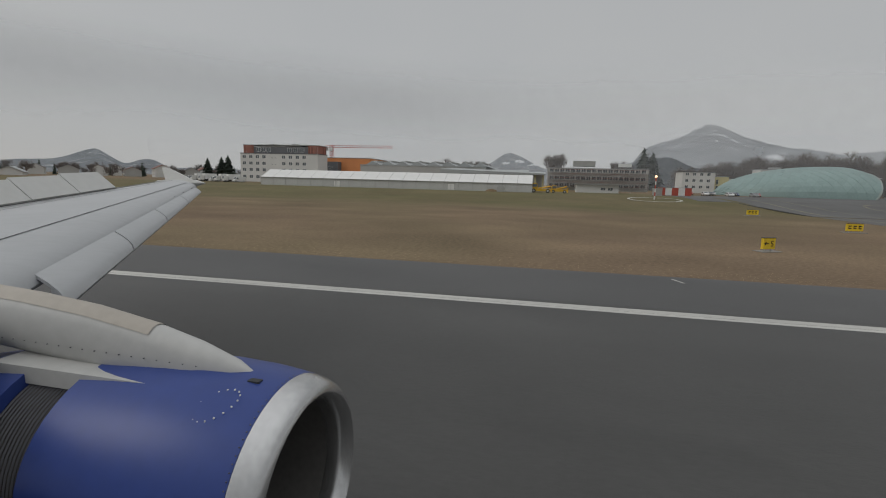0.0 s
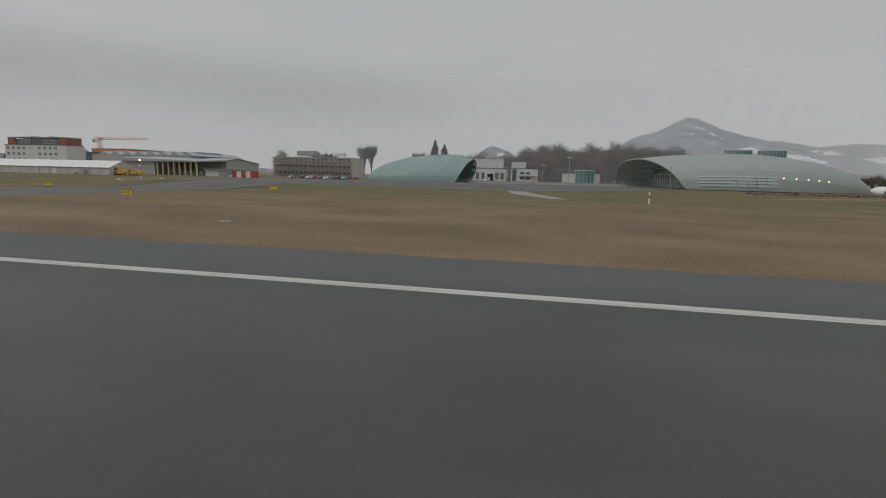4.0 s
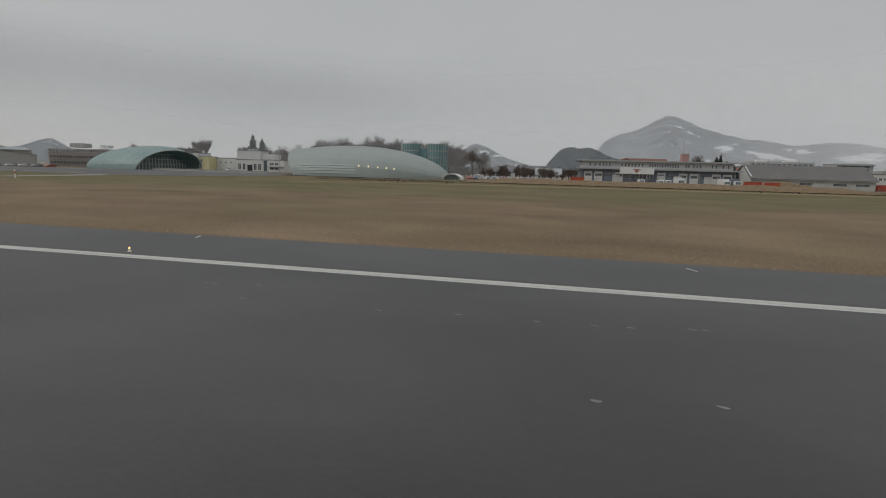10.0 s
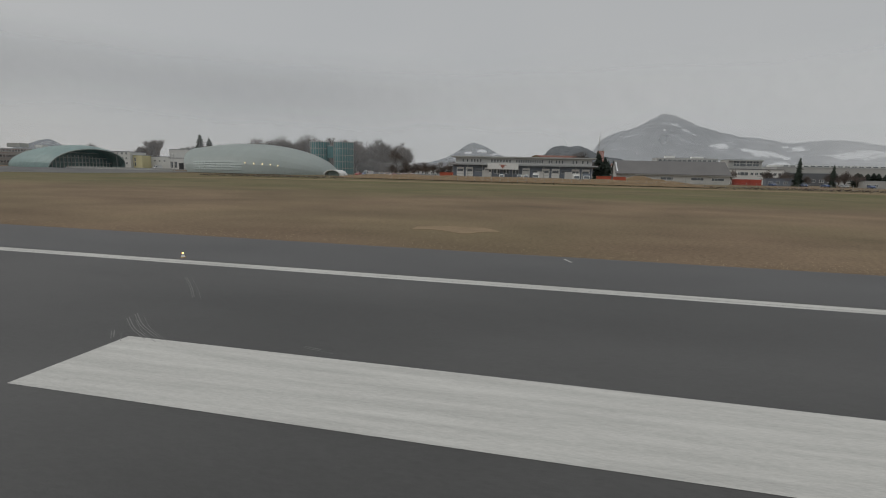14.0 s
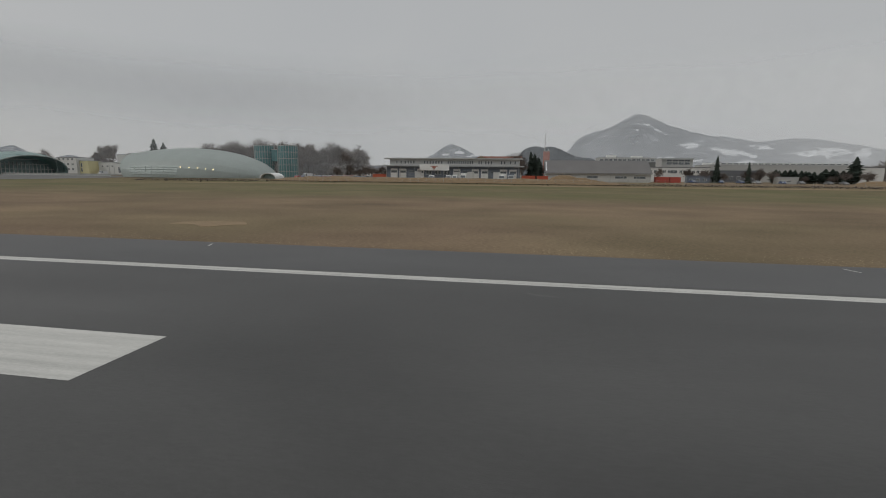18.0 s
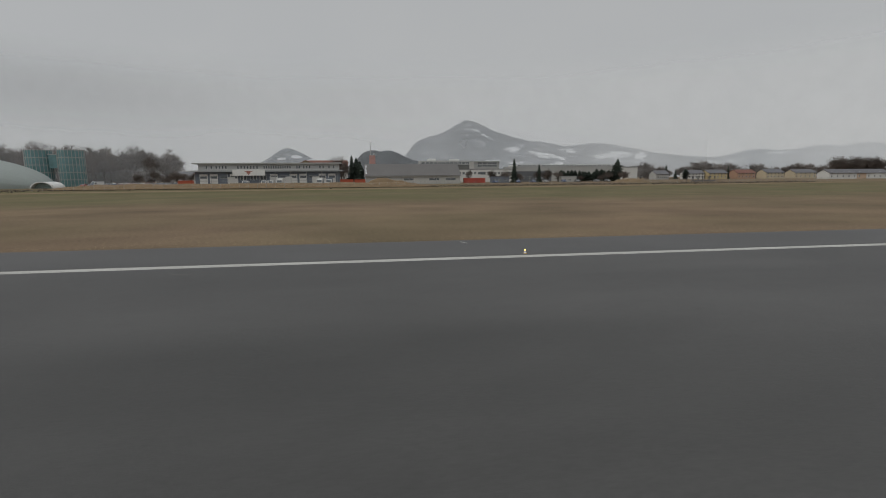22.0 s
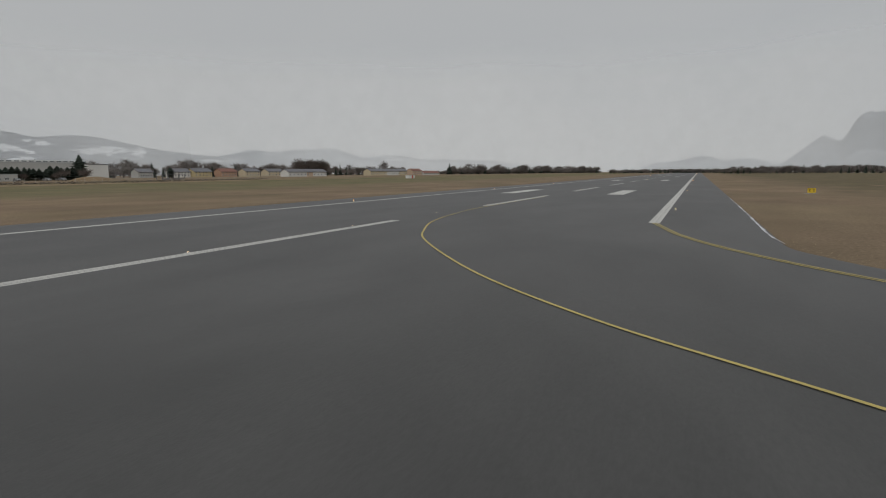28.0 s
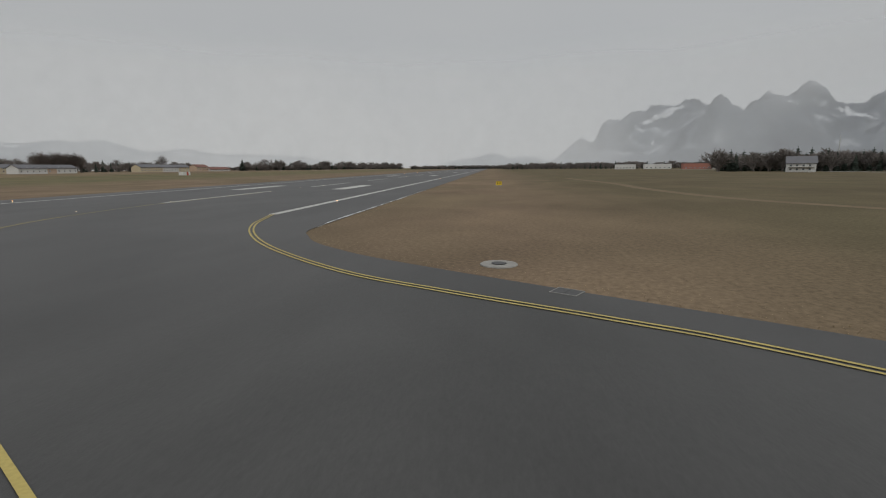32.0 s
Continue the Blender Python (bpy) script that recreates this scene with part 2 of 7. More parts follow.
BLUE_CLAD = mat("blue_grey_cladding", (0.16, 0.185, 0.22), 0.6, 0.12, 0.3, 4.0)
ROOF_G = mat("grey_metal_roof", (0.33, 0.345, 0.345), 0.55, 0.1, 0.1, 2.0)
ROOF_DK = mat("dark_roof_sheet", (0.13, 0.13, 0.14), 0.7, 0.12, 0.2, 3.0)
ROOF_R = mat("red_roof_tiles", (0.19, 0.095, 0.075), 0.85, 0.2, 0.3, 5.0, stretch=(1, 1, 4))
ORANGE = mat("orange_cladding", (0.62, 0.25, 0.1), 0.7, 0.08, 0.2, 2.0)
RED = mat("red_painted_steel", (0.42, 0.085, 0.06), 0.6, 0.12, 0.4, 4.0)
RED_BROWN = mat("rust_red_panels", (0.3, 0.13, 0.1), 0.75, 0.2, 0.6, 3.0, random_by=0.25)
WHITE_ST = mat("white_painted_steel", (0.68, 0.68, 0.66), 0.5, 0.08, 0.4, 4.0)
TENT = mat("white_tent_fabric", (0.66, 0.66, 0.645), 0.7, 0.06, 0.25, 2.0)
TENT_WALL = mat("tent_wall_sheet", (0.48, 0.485, 0.47), 0.75, 0.07, 0.25, 2.0)
STEEL = mat("galvanised_steel", (0.42, 0.42, 0.41), 0.45, 0.12, 1.0, 8.0, metal=0.5)
SHED_WALL = mat("shed_panels", (0.48, 0.48, 0.46), 0.8, 0.1, 0.2, 3.0)
DARK = mat("dark_opening", (0.035, 0.037, 0.04), 0.7, 0.2, 0.5, 4.0)
WINDOW = glass("window_glass", (0.12, 0.135, 0.145))
TEAL = mat("teal_shell_glass", (0.32, 0.43, 0.415), 0.42, 0.08, 0.06, 1.5, random_by=0.05, spec=0.5)
PALE = mat("pale_shell_panels", (0.46, 0.51, 0.49), 0.42, 0.06, 0.05, 1.5, random_by=0.02, spec=0.5)
thin_skin(TEAL, 0.3)
thin_skin(PALE, 0.42)
TOWER_GL = mat("tower_glass", (0.13, 0.25, 0.26), 0.2, 0.2, 0.2, 1.0, spec=0.6)
YELLOW = mat("yellow_sign_board", (0.72, 0.5, 0.03), 0.55, 0.08, 1.0, 6.0)
YEL_VEH = mat("yellow_vehicle_paint", (0.58, 0.36, 0.04), 0.5, 0.12, 0.5, 4.0)
BLACK = mat("black_paint", (0.02, 0.02, 0.02), 0.6, 0.1)
TYRE = mat("tyre", (0.025, 0.025, 0.025), 0.85, 0.2, 2.0, 12.0)
BARK = mat("bare_bark", (0.12, 0.1, 0.088), 0.9, 0.25, 0.5, 4.0, tint=(0.085, 0.07, 0.06), random_by=0.3)
TWIGS = mat("bare_twigs", (0.15, 0.122, 0.105), 0.95, 0.25, 0.2, 1.5, tint=(0.11, 0.094, 0.085), random_by=0.3)
# lighter, greyer copy of the twigs: haze over the far belts, held in the colour
HAZED_TWIGS = mat("hazed_far_twigs", (0.21, 0.187, 0.172), 0.95, 0.25, 0.05, 0.6, tint=(0.15, 0.135, 0.125))
NEEDLES = mat("conifer_needles", (0.07, 0.09, 0.072), 0.9, 0.4, 0.4, 3.0, random_by=0.25)
thin_skin(NEEDLES, 0.4)
AMBER = lamp_mat("amber_lamp", (1.0, 0.45, 0.12), 4.0)
WARM = lamp_mat("warm_lamp", (1.0, 0.74, 0.4), 1.6)


SLAB = mat("weathered_slab", (0.27, 0.262, 0.24), 0.85, 0.2, 1.5, 8.0)


# ---- mesh helpers ----
class Shape:
    """Collects vertices and faces of one mesh."""

    def __init__(self):
        self.v, self.f = [], []

    def add(self, verts, faces):
        n = len(self.v)
        self.v += [tuple(p) for p in verts]
        self.f += [tuple(i + n for i in q) for q in faces]
        return self

    def box(self, x0, x1, y0, y1, z0, z1):
        return self.add([(x, y, z) for z in (z0, z1) for y in (y0, y1) for x in (x0, x1)],
                        [(0, 2, 3, 1), (4, 5, 7, 6), (0, 1, 5, 4), (2, 6, 7, 3), (0, 4, 6, 2), (1, 3, 7, 5)])

    def prism(self, poly, z0, z1):
        """An upright prism over a polygon of (x, y), anticlockwise."""
        n = len(poly)
        return self.add([(x, y, z0) for x, y in poly] + [(x, y, z1) for x, y in poly],
                        [tuple(reversed(range(n))), tuple(range(n, 2 * n))] + [(i, (i + 1) % n, n + (i + 1) % n, n + i) for i in range(n)])

    def extrude_y(self, poly, y0, y1):
        """A profile of (x, z) drawn out along y."""
        n = len(poly)
        return self.add([(x, y0, z) for x, z in poly] + [(x, y1, z) for x, z in poly],
                        [tuple(range(n)), tuple(reversed(range(n, 2 * n)))] + [(i, n + i, n + (i + 1) % n, (i + 1) % n) for i in range(n)])

    def tube(self, a, b, ra, rb, n=6, caps=True):
        a, b = Vector(a), Vector(b)
        d = (b - a).normalized()
        u = d.orthogonal().normalized()
        w = d.cross(u)
        ring = [[p + (u * math.cos(2 * math.pi * i / n) + w * math.sin(2 * math.pi * i / n)) * r for i in range(n)] for p, r in ((a, ra), (b, rb))]
        faces = [(i, (i + 1) % n, n + (i + 1) % n, n + i) for i in range(n)]
        if caps:
            faces += [tuple(reversed(range(n))), tuple(range(n, 2 * n))]
        return self.add(ring[0] + ring[1], faces)

    def loft(self, rings, closed=True, caps=True):
        n = len(rings[0])
        verts = [p for r in rings for p in r]
        faces = []
        for k in range(len(rings) - 1):
            for i in range(n if closed else n - 1):
                j = (i + 1) % n
                faces.append((k * n + i, k * n + j, (k + 1) * n + j, (k + 1) * n + i))
        if caps:
            faces += [tuple(reversed(range(n))), tuple(range((len(rings) - 1) * n, len(rings) * n))]
        return self.add(verts, faces)

    def mesh(self, name, material, smooth=False):
        me = bpy.data.meshes.new(name)
        me.from_pydata(self.v, [], self.f)
        me.update()
        if material:
            me.materials.append(material)
        if smooth:
            me.polygons.foreach_set("use_smooth", [True] * len(me.polygons))
            me.set_sharp_from_angle(angle=radians(40))
        return me


def thing(name, at=(0, 0, 0), turn=0.0, label="", category="", group="", kind=""):
    ob = new(name)
    ob.empty_display_size = 0.3
    ob.matrix_world = pose(*at, 0, 0, turn)
    return tagged(ob, label, category, group, kind)


def part(name, shape, material, parent=None, label="", smooth=False):
    """One mesh object under a thing or under a part."""
    ob = new(name, shape if isinstance(shape, bpy.types.Mesh) else shape.mesh(name, material, smooth))
    ob.parent = parent
    if label:
        ob["label"] = label
    return ob


def solid(name, shape, material, label, category, at=(0, 0, 0), turn=0.0, group="", kind="", smooth=False):
    """A thing that is one mesh."""
    ob = part(name, shape, material, None, "", smooth)
    ob.matrix_world = pose(*at, 0, 0, turn)
    return tagged(ob, label, category, group, kind)


def lift_at(x, y):
    """Height of the ground: level airfield, rising a little towards the buildings."""
    b = min(1.0, max(0.0, (y - 90) / 130))
    s = min(1.0, max(0.0, (-x - 105 - 60 * b * b * (3 - 2 * b)) / 50))
    return 2.0 * s * s * (3 - 2 * s)


def arc_line(points, steps=8):
    """A smooth line through points (Catmull-Rom)."""
    p = [Vector((*q, 0)) for q in points]
    p = [2 * p[0] - p[1]] + p + [2 * p[-1] - p[-2]]
    out = []
    for i in range(1, len(p) - 2):
        for k in range(steps):
            t = k / steps
            a, b, c, d = p[i - 1:i + 3]
            out.append(0.5 * (2 * b + (c - a) * t + (2 * a - 5 * b + 4 * c - d) * t * t + (3 * b - a - 3 * c + d) * t ** 3))
    return out + [p[-2]]


def ribbon(line, width, offset=0.0, z=0.05):
    s = Shape()
    left, right = [], []
    for i, p in enumerate(line):
        d = (line[min(i + 1, len(line) - 1)] - line[max(i - 1, 0)]).normalized()
        n = Vector((-d.y, d.x, 0))
        for side, w in ((left, offset + width / 2), (right, offset - width / 2)):
            q = p + n * w
            side.append((q.x, q.y, z + lift_at(q.x, q.y)))
    k = len(line)
    return s.add(left + right, [(i, k + i, k + i + 1, i + 1) for i in range(k - 1)])


def sheet(x0, x1, y0, y1, z):
    return Shape().add([(x0, y0, z), (x1, y0, z), (x1, y1, z), (x0, y1, z)], [(0, 1, 2, 3)])


def draped(outline, z, cell):
    """A sheet laid over the uneven ground inside an outline, in strips across y, each trimmed at the outline."""
    s = Shape()
    ys = [p[1] for p in outline]
    y, top = min(ys) + 1e-3, max(ys) - 1e-3
    n = max(1, int((top - y) / cell))
    rows = []
    for k in range(n + 1):
        yy = y + (top - y) * k / n
        xs = sorted(a[0] + (b[0] - a[0]) * (yy - a[1]) / (b[1] - a[1]) for a, b in zip(outline, outline[1:] + outline[:1]) if (a[1] <= yy) != (b[1] <= yy))
        rows.append((yy, xs[0], xs[-1]))
    m = 48
    for yy, x0, x1 in rows:
        s.v += [(x0 + (x1 - x0) * i / m, yy, z + lift_at(x0 + (x1 - x0) * i / m, yy)) for i in range(m + 1)]
    s.f += [(k * (m + 1) + i, k * (m + 1) + i + 1, (k + 1) * (m + 1) + i + 1, (k + 1) * (m + 1) + i) for k in range(n) for i in range(m)]
    # the edge of the sheet goes down into the ground
    rim = list(range(m + 1)) + [k * (m + 1) + m for k in range(1, n + 1)] + [n * (m + 1) + i for i in range(m - 1, -1, -1)] + [k * (m + 1) for k in range(n - 1, 0, -1)]
    return skirted(s, rim)


def skirted(s, rim):
    base = len(s.v)
    s.v += [(s.v[i][0], s.v[i][1], s.v[i][2] - 0.2) for i in rim]
    w = len(rim)
    s.f += [(rim[(k + 1) % w], rim[k], base + k, base + (k + 1) % w) for k in range(w)]
    return s


def poly_sheet(line, z):
    """A flat sheet over an outline, cut into triangles by the mesh tools."""
    bm = bmesh.new()
    vs = [bm.verts.new((p[0], p[1], z + lift_at(p[0], p[1]))) for p in line]
    bmesh.ops.triangulate(bm, faces=[bm.faces.new(vs)])
    bmesh.ops.recalc_face_normals(bm, faces=bm.faces)
    s = Shape()
    bm.verts.index_update()
    flip = sum(f.normal.z for f in bm.faces) < 0
    s.add([v.co for v in bm.verts], [tuple(v.index for v in (reversed(f.verts) if flip else f.verts)) for f in bm.faces])
    bm.free()
    return skirted(s, list(range(len(line))))

# ---- ground, runway, taxiways ----
def axis(points):
    out = []
    for a, b, n in points:
        out += [a + (b - a) * i / n for i in range(n)]
    return out + [points[-1][1]]


gx = axis([(-9000, -1500, 5), (-1500, -400, 6), (-400, -230, 4), (-230, -90, 28), (-90, 160, 6), (160, 1500, 6), (1500, 9000, 5)])
gy = axis([(-9000, -1500, 5), (-1500, -200, 8), (-200, 60, 9), (60, 260, 40), (260, 700, 15), (700, 2500, 10), (2500, 9000, 5)])
g = Shape()
g.add([(x, y, lift_at(x, y)) for y in gy for x in gx],
      [(j * len(gx) + i, j * len(gx) + i + 1, (j + 1) * len(gx) + i + 1, (j + 1) * len(gx) + i) for j in range(len(gy) - 1) for i in range(len(gx) - 1)])
ground = solid("ground", g, GRASS, "flat airfield of dull brown winter grass", "ground", kind="structure", smooth=True)

solid("runway", sheet(-22.9, 22.9, -900, 2300, 0.03), ASPHALT, "dark worn asphalt runway", "runway", kind="structure")
for side, x0, x1 in (("west", -30.2, -22.9), ("east", 22.9, 30.0)):
    solid("runway_shoulder_" + side, sheet(x0, x1, -900, 2300, 0.03), SHOULDER if x0 < 0 else ASPHALT, "darker asphalt shoulder of the runway", "shoulder", kind="structure")

# taxiway to the hangars, with rounded corners
north = arc_line([(-29.9, 62), (-30.1, 76), (-31.6, 80), (-36, 81.7), (-50, 82.8), (-91, 83.6), (-137, 85)])
south = arc_line([(-137, 115), (-117, 113.2), (-90, 109.6), (-66, 108.6), (-44, 110.6), (-34.5, 113.4), (-31.2, 117.2), (-29.9, 130)])
solid("taxiway_hangars", poly_sheet([p for p in list(north) + list(south) if p.x > -104.5], 0.02), TAXI, "asphalt taxiway leading to the hangars", "taxiway", kind="structure")
solid("apron_hangars", draped([(-137, 74), (-137, 83.6), (-104, 83.9), (-104, 111.2), (-117, 113.4), (-137, 115.2), (-141, 124), (-150, 150), (-163, 180), (-178, 208), (-196, 240), (-206, 252), (-214, 240), (-214, 220), (-240, 205), (-275, 205), (-290, 170), (-290, 130), (-205, 128), (-196, 110), (-186, 74)], 0.035, 2.0), TAXI,
      "grey asphalt apron in front of the hangars", "apron", kind="structure")
solid("concrete_pad", poly_sheet([(-116, 195), (-118, 198.5), (-145, 191), (-164, 187), (-164, 181), (-143, 184)], 0.05), CONCRETE, "pale concrete strip in the grass", "concrete strip", kind="structure")
# exit taxiway on the other side
exit_edge = arc_line([(29.8, 524), (29.7, 492), (31.4, 484), (35.4, 479), (40.4, 475.2), (46, 471.5), (54, 466.3), (75, 452), (140, 410)])
solid("taxiway_exit", poly_sheet(list(exit_edge) + [Vector((125, 370, 0)), Vector((60, 405, 0)), Vector((40, 400, 0)), Vector((29.8, 385, 0))], 0.0295), ASPHALT,
      "dark asphalt exit taxiway", "taxiway", kind="structure")
solid("taxiway_parallel", poly_sheet([(244, 560), (251, 560), (258, 1500), (251, 1500)], 0.03), CONCRETE, "pale strip of a far taxiway across the grass", "taxiway", kind="structure")
solid("bare_patch", poly_sheet([(-41.2 + 2.0 * math.cos(a) * (1 + 0.3 * math.sin(3 * a)) + 0.4 * math.sin(5 * a), 405.6 + 3.6 * math.sin(a) + 0.3 * math.cos(4 * a)) for a in [i * 0.2618 for i in range(24)]], 0.02), BARE,
      "pale patch of bare soil in the grass", "soil patch", kind="structure")
solid("worn_track", ribbon(arc_line([(70, 640), (73.1, 582), (72, 550), (74.5, 522), (84, 500)]), 2.4, 0, 0.015), FAINT, "worn pale track across the brown grass", "track", kind="structure")

# markings
MARK = 0.036
edge_l = thing("edge_line_west", label="white painted runway edge line", category="runway marking", kind="structure")
for y0, y1 in ((-900, 71.7), (124.2, 2290)):
    for x0, x1 in ((-22.44, -21.98), (-21.96, -21.66)):
        part("stripe", sheet(x0, x1, y0, y1, MARK), PAINT_W, edge_l)
edge_r = thing("edge_line_east", label="white painted runway edge line", category="runway marking", kind="structure")
for y0, y1 in ((-900, 372), (498.7, 2290)):
    for x0, x1 in ((21.6, 22.12), (22.14, 22.5)):
        part("stripe", sheet(x0, x1, y0, y1, MARK), PAINT_W, edge_r)
centre = thing("centre_line", label="white broken centre line of the runway", category="runway marking", kind="structure")
dash = Shape()
for x0, x1 in ((-0.45, -0.17), (-0.13, 0.13), (0.17, 0.45)):
    dash.add([(x0, 0, MARK), (x1, 0, MARK), (x1, 30.5, MARK), (x0, 30.5, MARK)], [(0, 1, 2, 3)])
dash = dash.mesh("dash", PAINT_W)
for i in range(26):
    part("dash", dash, None, centre).location.y = 461.3 - 8 * 52.4 + i * 52.4
zone = thing("touchdown_bars", label="broad white touchdown bars beside the centre line", category="runway marking", kind="structure")
bar = sheet(-1.55, 1.55, 0, 22.7, MARK).mesh("bar", PAINT_W)
for i in range(9):
    for x in (-11.05, 11.05):
        p = part("bar", bar, None, zone)
        p.location = (x, 402.0 + 150 * i, 0)
NLINE = arc_line([(-22.05, 71.7), (-22.6, 75.9), (-25.4, 81.0), (-31.0, 84.8), (-38, 86.0), (-63, 87.8), (-100, 88.2), (-136, 89.4), (-160, 91)])
SLINE = arc_line([(-22.05, 124.2), (-22.4, 119.7), (-24.6, 115.4), (-30.6, 110.3), (-46.2, 106.7), (-62, 105.5), (-80, 106.2), (-112, 108.4), (-136, 110.6), (-148, 122), (-158, 156), (-172, 190)])
XLINE = arc_line([(22.05, 498.7), (22.9, 495.6), (24.4, 490.5), (27.0, 485.2), (30.9, 479.8), (36.6, 474.2), (41.5, 471.1), (46.4, 468.4), (50.3, 465.9), (60, 458), (75, 448), (130, 411)])
for name, line in (("taxi_edge_north", NLINE), ("taxi_edge_south", SLINE), ("taxi_edge_exit", XLINE)):
    lines = thing(name, label="double yellow taxiway edge line", category="taxiway marking", kind="structure")
    paint = PAINT_Y if line is XLINE else PAINT_YF
    for o in (-0.14, 0.14):
        part("stripe", ribbon(line, 0.12, o, 0.055), paint, lines)
guide = thing("taxi_guide_hangars", label="yellow taxiway centre line with three branches", category="taxiway marking", kind="structure")
part("stripe", ribbon(arc_line([(-20.6, 97.8), (-38.7, 97.4), (-80, 96.8), (-131, 96.1), (-150, 96)]), 0.17, 0, 0.055), PAINT_YF, guide)
part("branch", ribbon(arc_line([(-20.6, 97.8), (-13, 97.8), (-3, 97.8)]), 0.17, 0, 0.055), PAINT_YF, guide)
part("branch", ribbon(arc_line([(-21, 97.8), (-18, 97.5), (-15, 96.5), (-12, 95.1), (-9.3, 93.1), (-4.8, 87), (-2, 76), (-0.9, 52)]), 0.17, 0, 0.059), PAINT_YF, guide)
part("branch", ribbon(arc_line([(-21, 97.8), (-18, 98.1), (-15.4, 99.1), (-12, 100.7), (-8.8, 102.9), (-4.8, 109), (-2, 120), (-0.9, 144)]), 0.17, 0, 0.063), PAINT_YF, guide)
guide2 = thing("taxi_guide_exit", label="curved yellow line leading off the runway", category="taxiway marking", kind="structure")
part("stripe", ribbon(arc_line([(0.62, 540), (0.8, 512), (1.7, 502), (3.6, 492.8), (6.3, 486.3), (9.3, 481.2), (16.2, 473.4), (22.4, 468.4), (27.9, 465.3), (33, 462.4), (45, 455), (62, 445), (130, 402)]), 0.14, 0, 0.055), PAINT_Y, guide2)
for x, y, a in ((-29.0, 414.4, 0.5), (-29.4, 334, 0.4), (-26.9, 266.8, 0.6), (-28.5, 364.3, 0.4), (-29.0, 42.0, 0.5), (-28.9, 452, 0.4)):
    solid("shoulder_tick", sheet(-0.5, 0.5, -0.07, 0.07, 0.036), PAINT_W, "short white paint tick on the shoulder", "runway marking", at=(x, y, 0), turn=20, group="paint ticks", kind="structure")

scuffs = thing("paint_scuffs", label="thin white scrapes on the runway asphalt", category="scuff marks", kind="structure")
for line in (((-19.3, 398.2), (-17.9, 399.6), (-16.6, 400.8)), ((-14.4, 400.5), (-13.5, 401.6), (-12.7, 402.9)), ((-14.0, 400.6), (-13.2, 401.6), (-12.6, 402.6)), ((-12.9, 401.2), (-12.7, 401.4), (-12.4, 401.7)),
             ((-13.2, 407.0), (-13.15, 407.2), (-13.1, 407.5)), ((-20.3, 435.1), (-20.0, 435.5), (-19.9, 436.2))):
    for k in range(3):
        path = [(x + 0.09 * k, y + 0.21 * k * (k - 1)) for x, y in line]
        part("scuff", ribbon(arc_line(path, 5), 0.028 - 0.007 * k, 0, 0.036 + 0.0005 * k), WORN_W, scuffs)
chips = thing("paint_chips", label="small worn white paint spots on the runway", category="scuff marks", kind="structure")
for k, (x, y) in enumerate(((-16.6, 346.0), (-16.6, 351.2), (-16.9, 353.9), (-16.9, 356.5), (-17.0, 358.3), (-17.1, 359.4), (-17.5, 361.3), (-17.5, 361.7), (-11.6, 357.8), (-12.0, 360.4), (-18.3, 343.2), (-18.2, 343.7), (-18.6, 345.4), (-17.8, 155.7))):
    turn = 0.5 + 0.4 * math.sin(k * 2.1)
    part("chip", poly_sheet([(x + 0.07 * math.cos(a) * (1 + 0.3 * math.sin(3 * a + k)), y + 0.13 * math.sin(a + turn)) for a in [i * 0.698 for i in range(9)]], 0.037), WORN_W, chips)

# snow left along the kerbless asphalt edge
def snow_ridge(line, w):
    s = Shape()
    rings = []
    for i, p in enumerate(line):
        d = (line[min(i + 1, len(line) - 1)] - line[max(i - 1, 0)]).normalized()
        n = Vector((-d.y, d.x, 0))
        e = max(0.05, math.sin(math.pi * i / (len(line) - 1))) * w * max(0.04, 0.35 + 1.5 * noise.noise(p * 1.7)) * (0.6 + 0.8 * noise.noise(p * 0.9) ** 2 + 0.4 * abs(noise.noise(p * 2.3)))
        rings.append([p + n * e + Vector((0, 0, 0.0)), p + n * e * 0.4 + Vector((0, 0, 0.09 * e + 0.03)), p - n * e * 0.4 + Vector((0, 0, 0.07 * e + 0.03)), p - n * e])
    return s.loft(rings, closed=False, caps=False)


for line, w in ((arc_line([(-30.3, 73), (-30.7, 77.6), (-31.9, 80.2), (-34, 81.5), (-38, 82.2), (-44, 82.7), (-54, 83.1), (-66, 83.5)], 14), 0.7), (arc_line([(29.95, 548), (29.95, 530), (29.9, 512), (29.8, 500), (29.8, 493), (30.1, 489)], 14), 0.24)):
    solid("snow_ridge", snow_ridge(line, w), SNOW, "low ridge of dirty old snow at the grass edge", "snow", at=(0, 0, 0.03), group="snow ridges", kind="stuff")


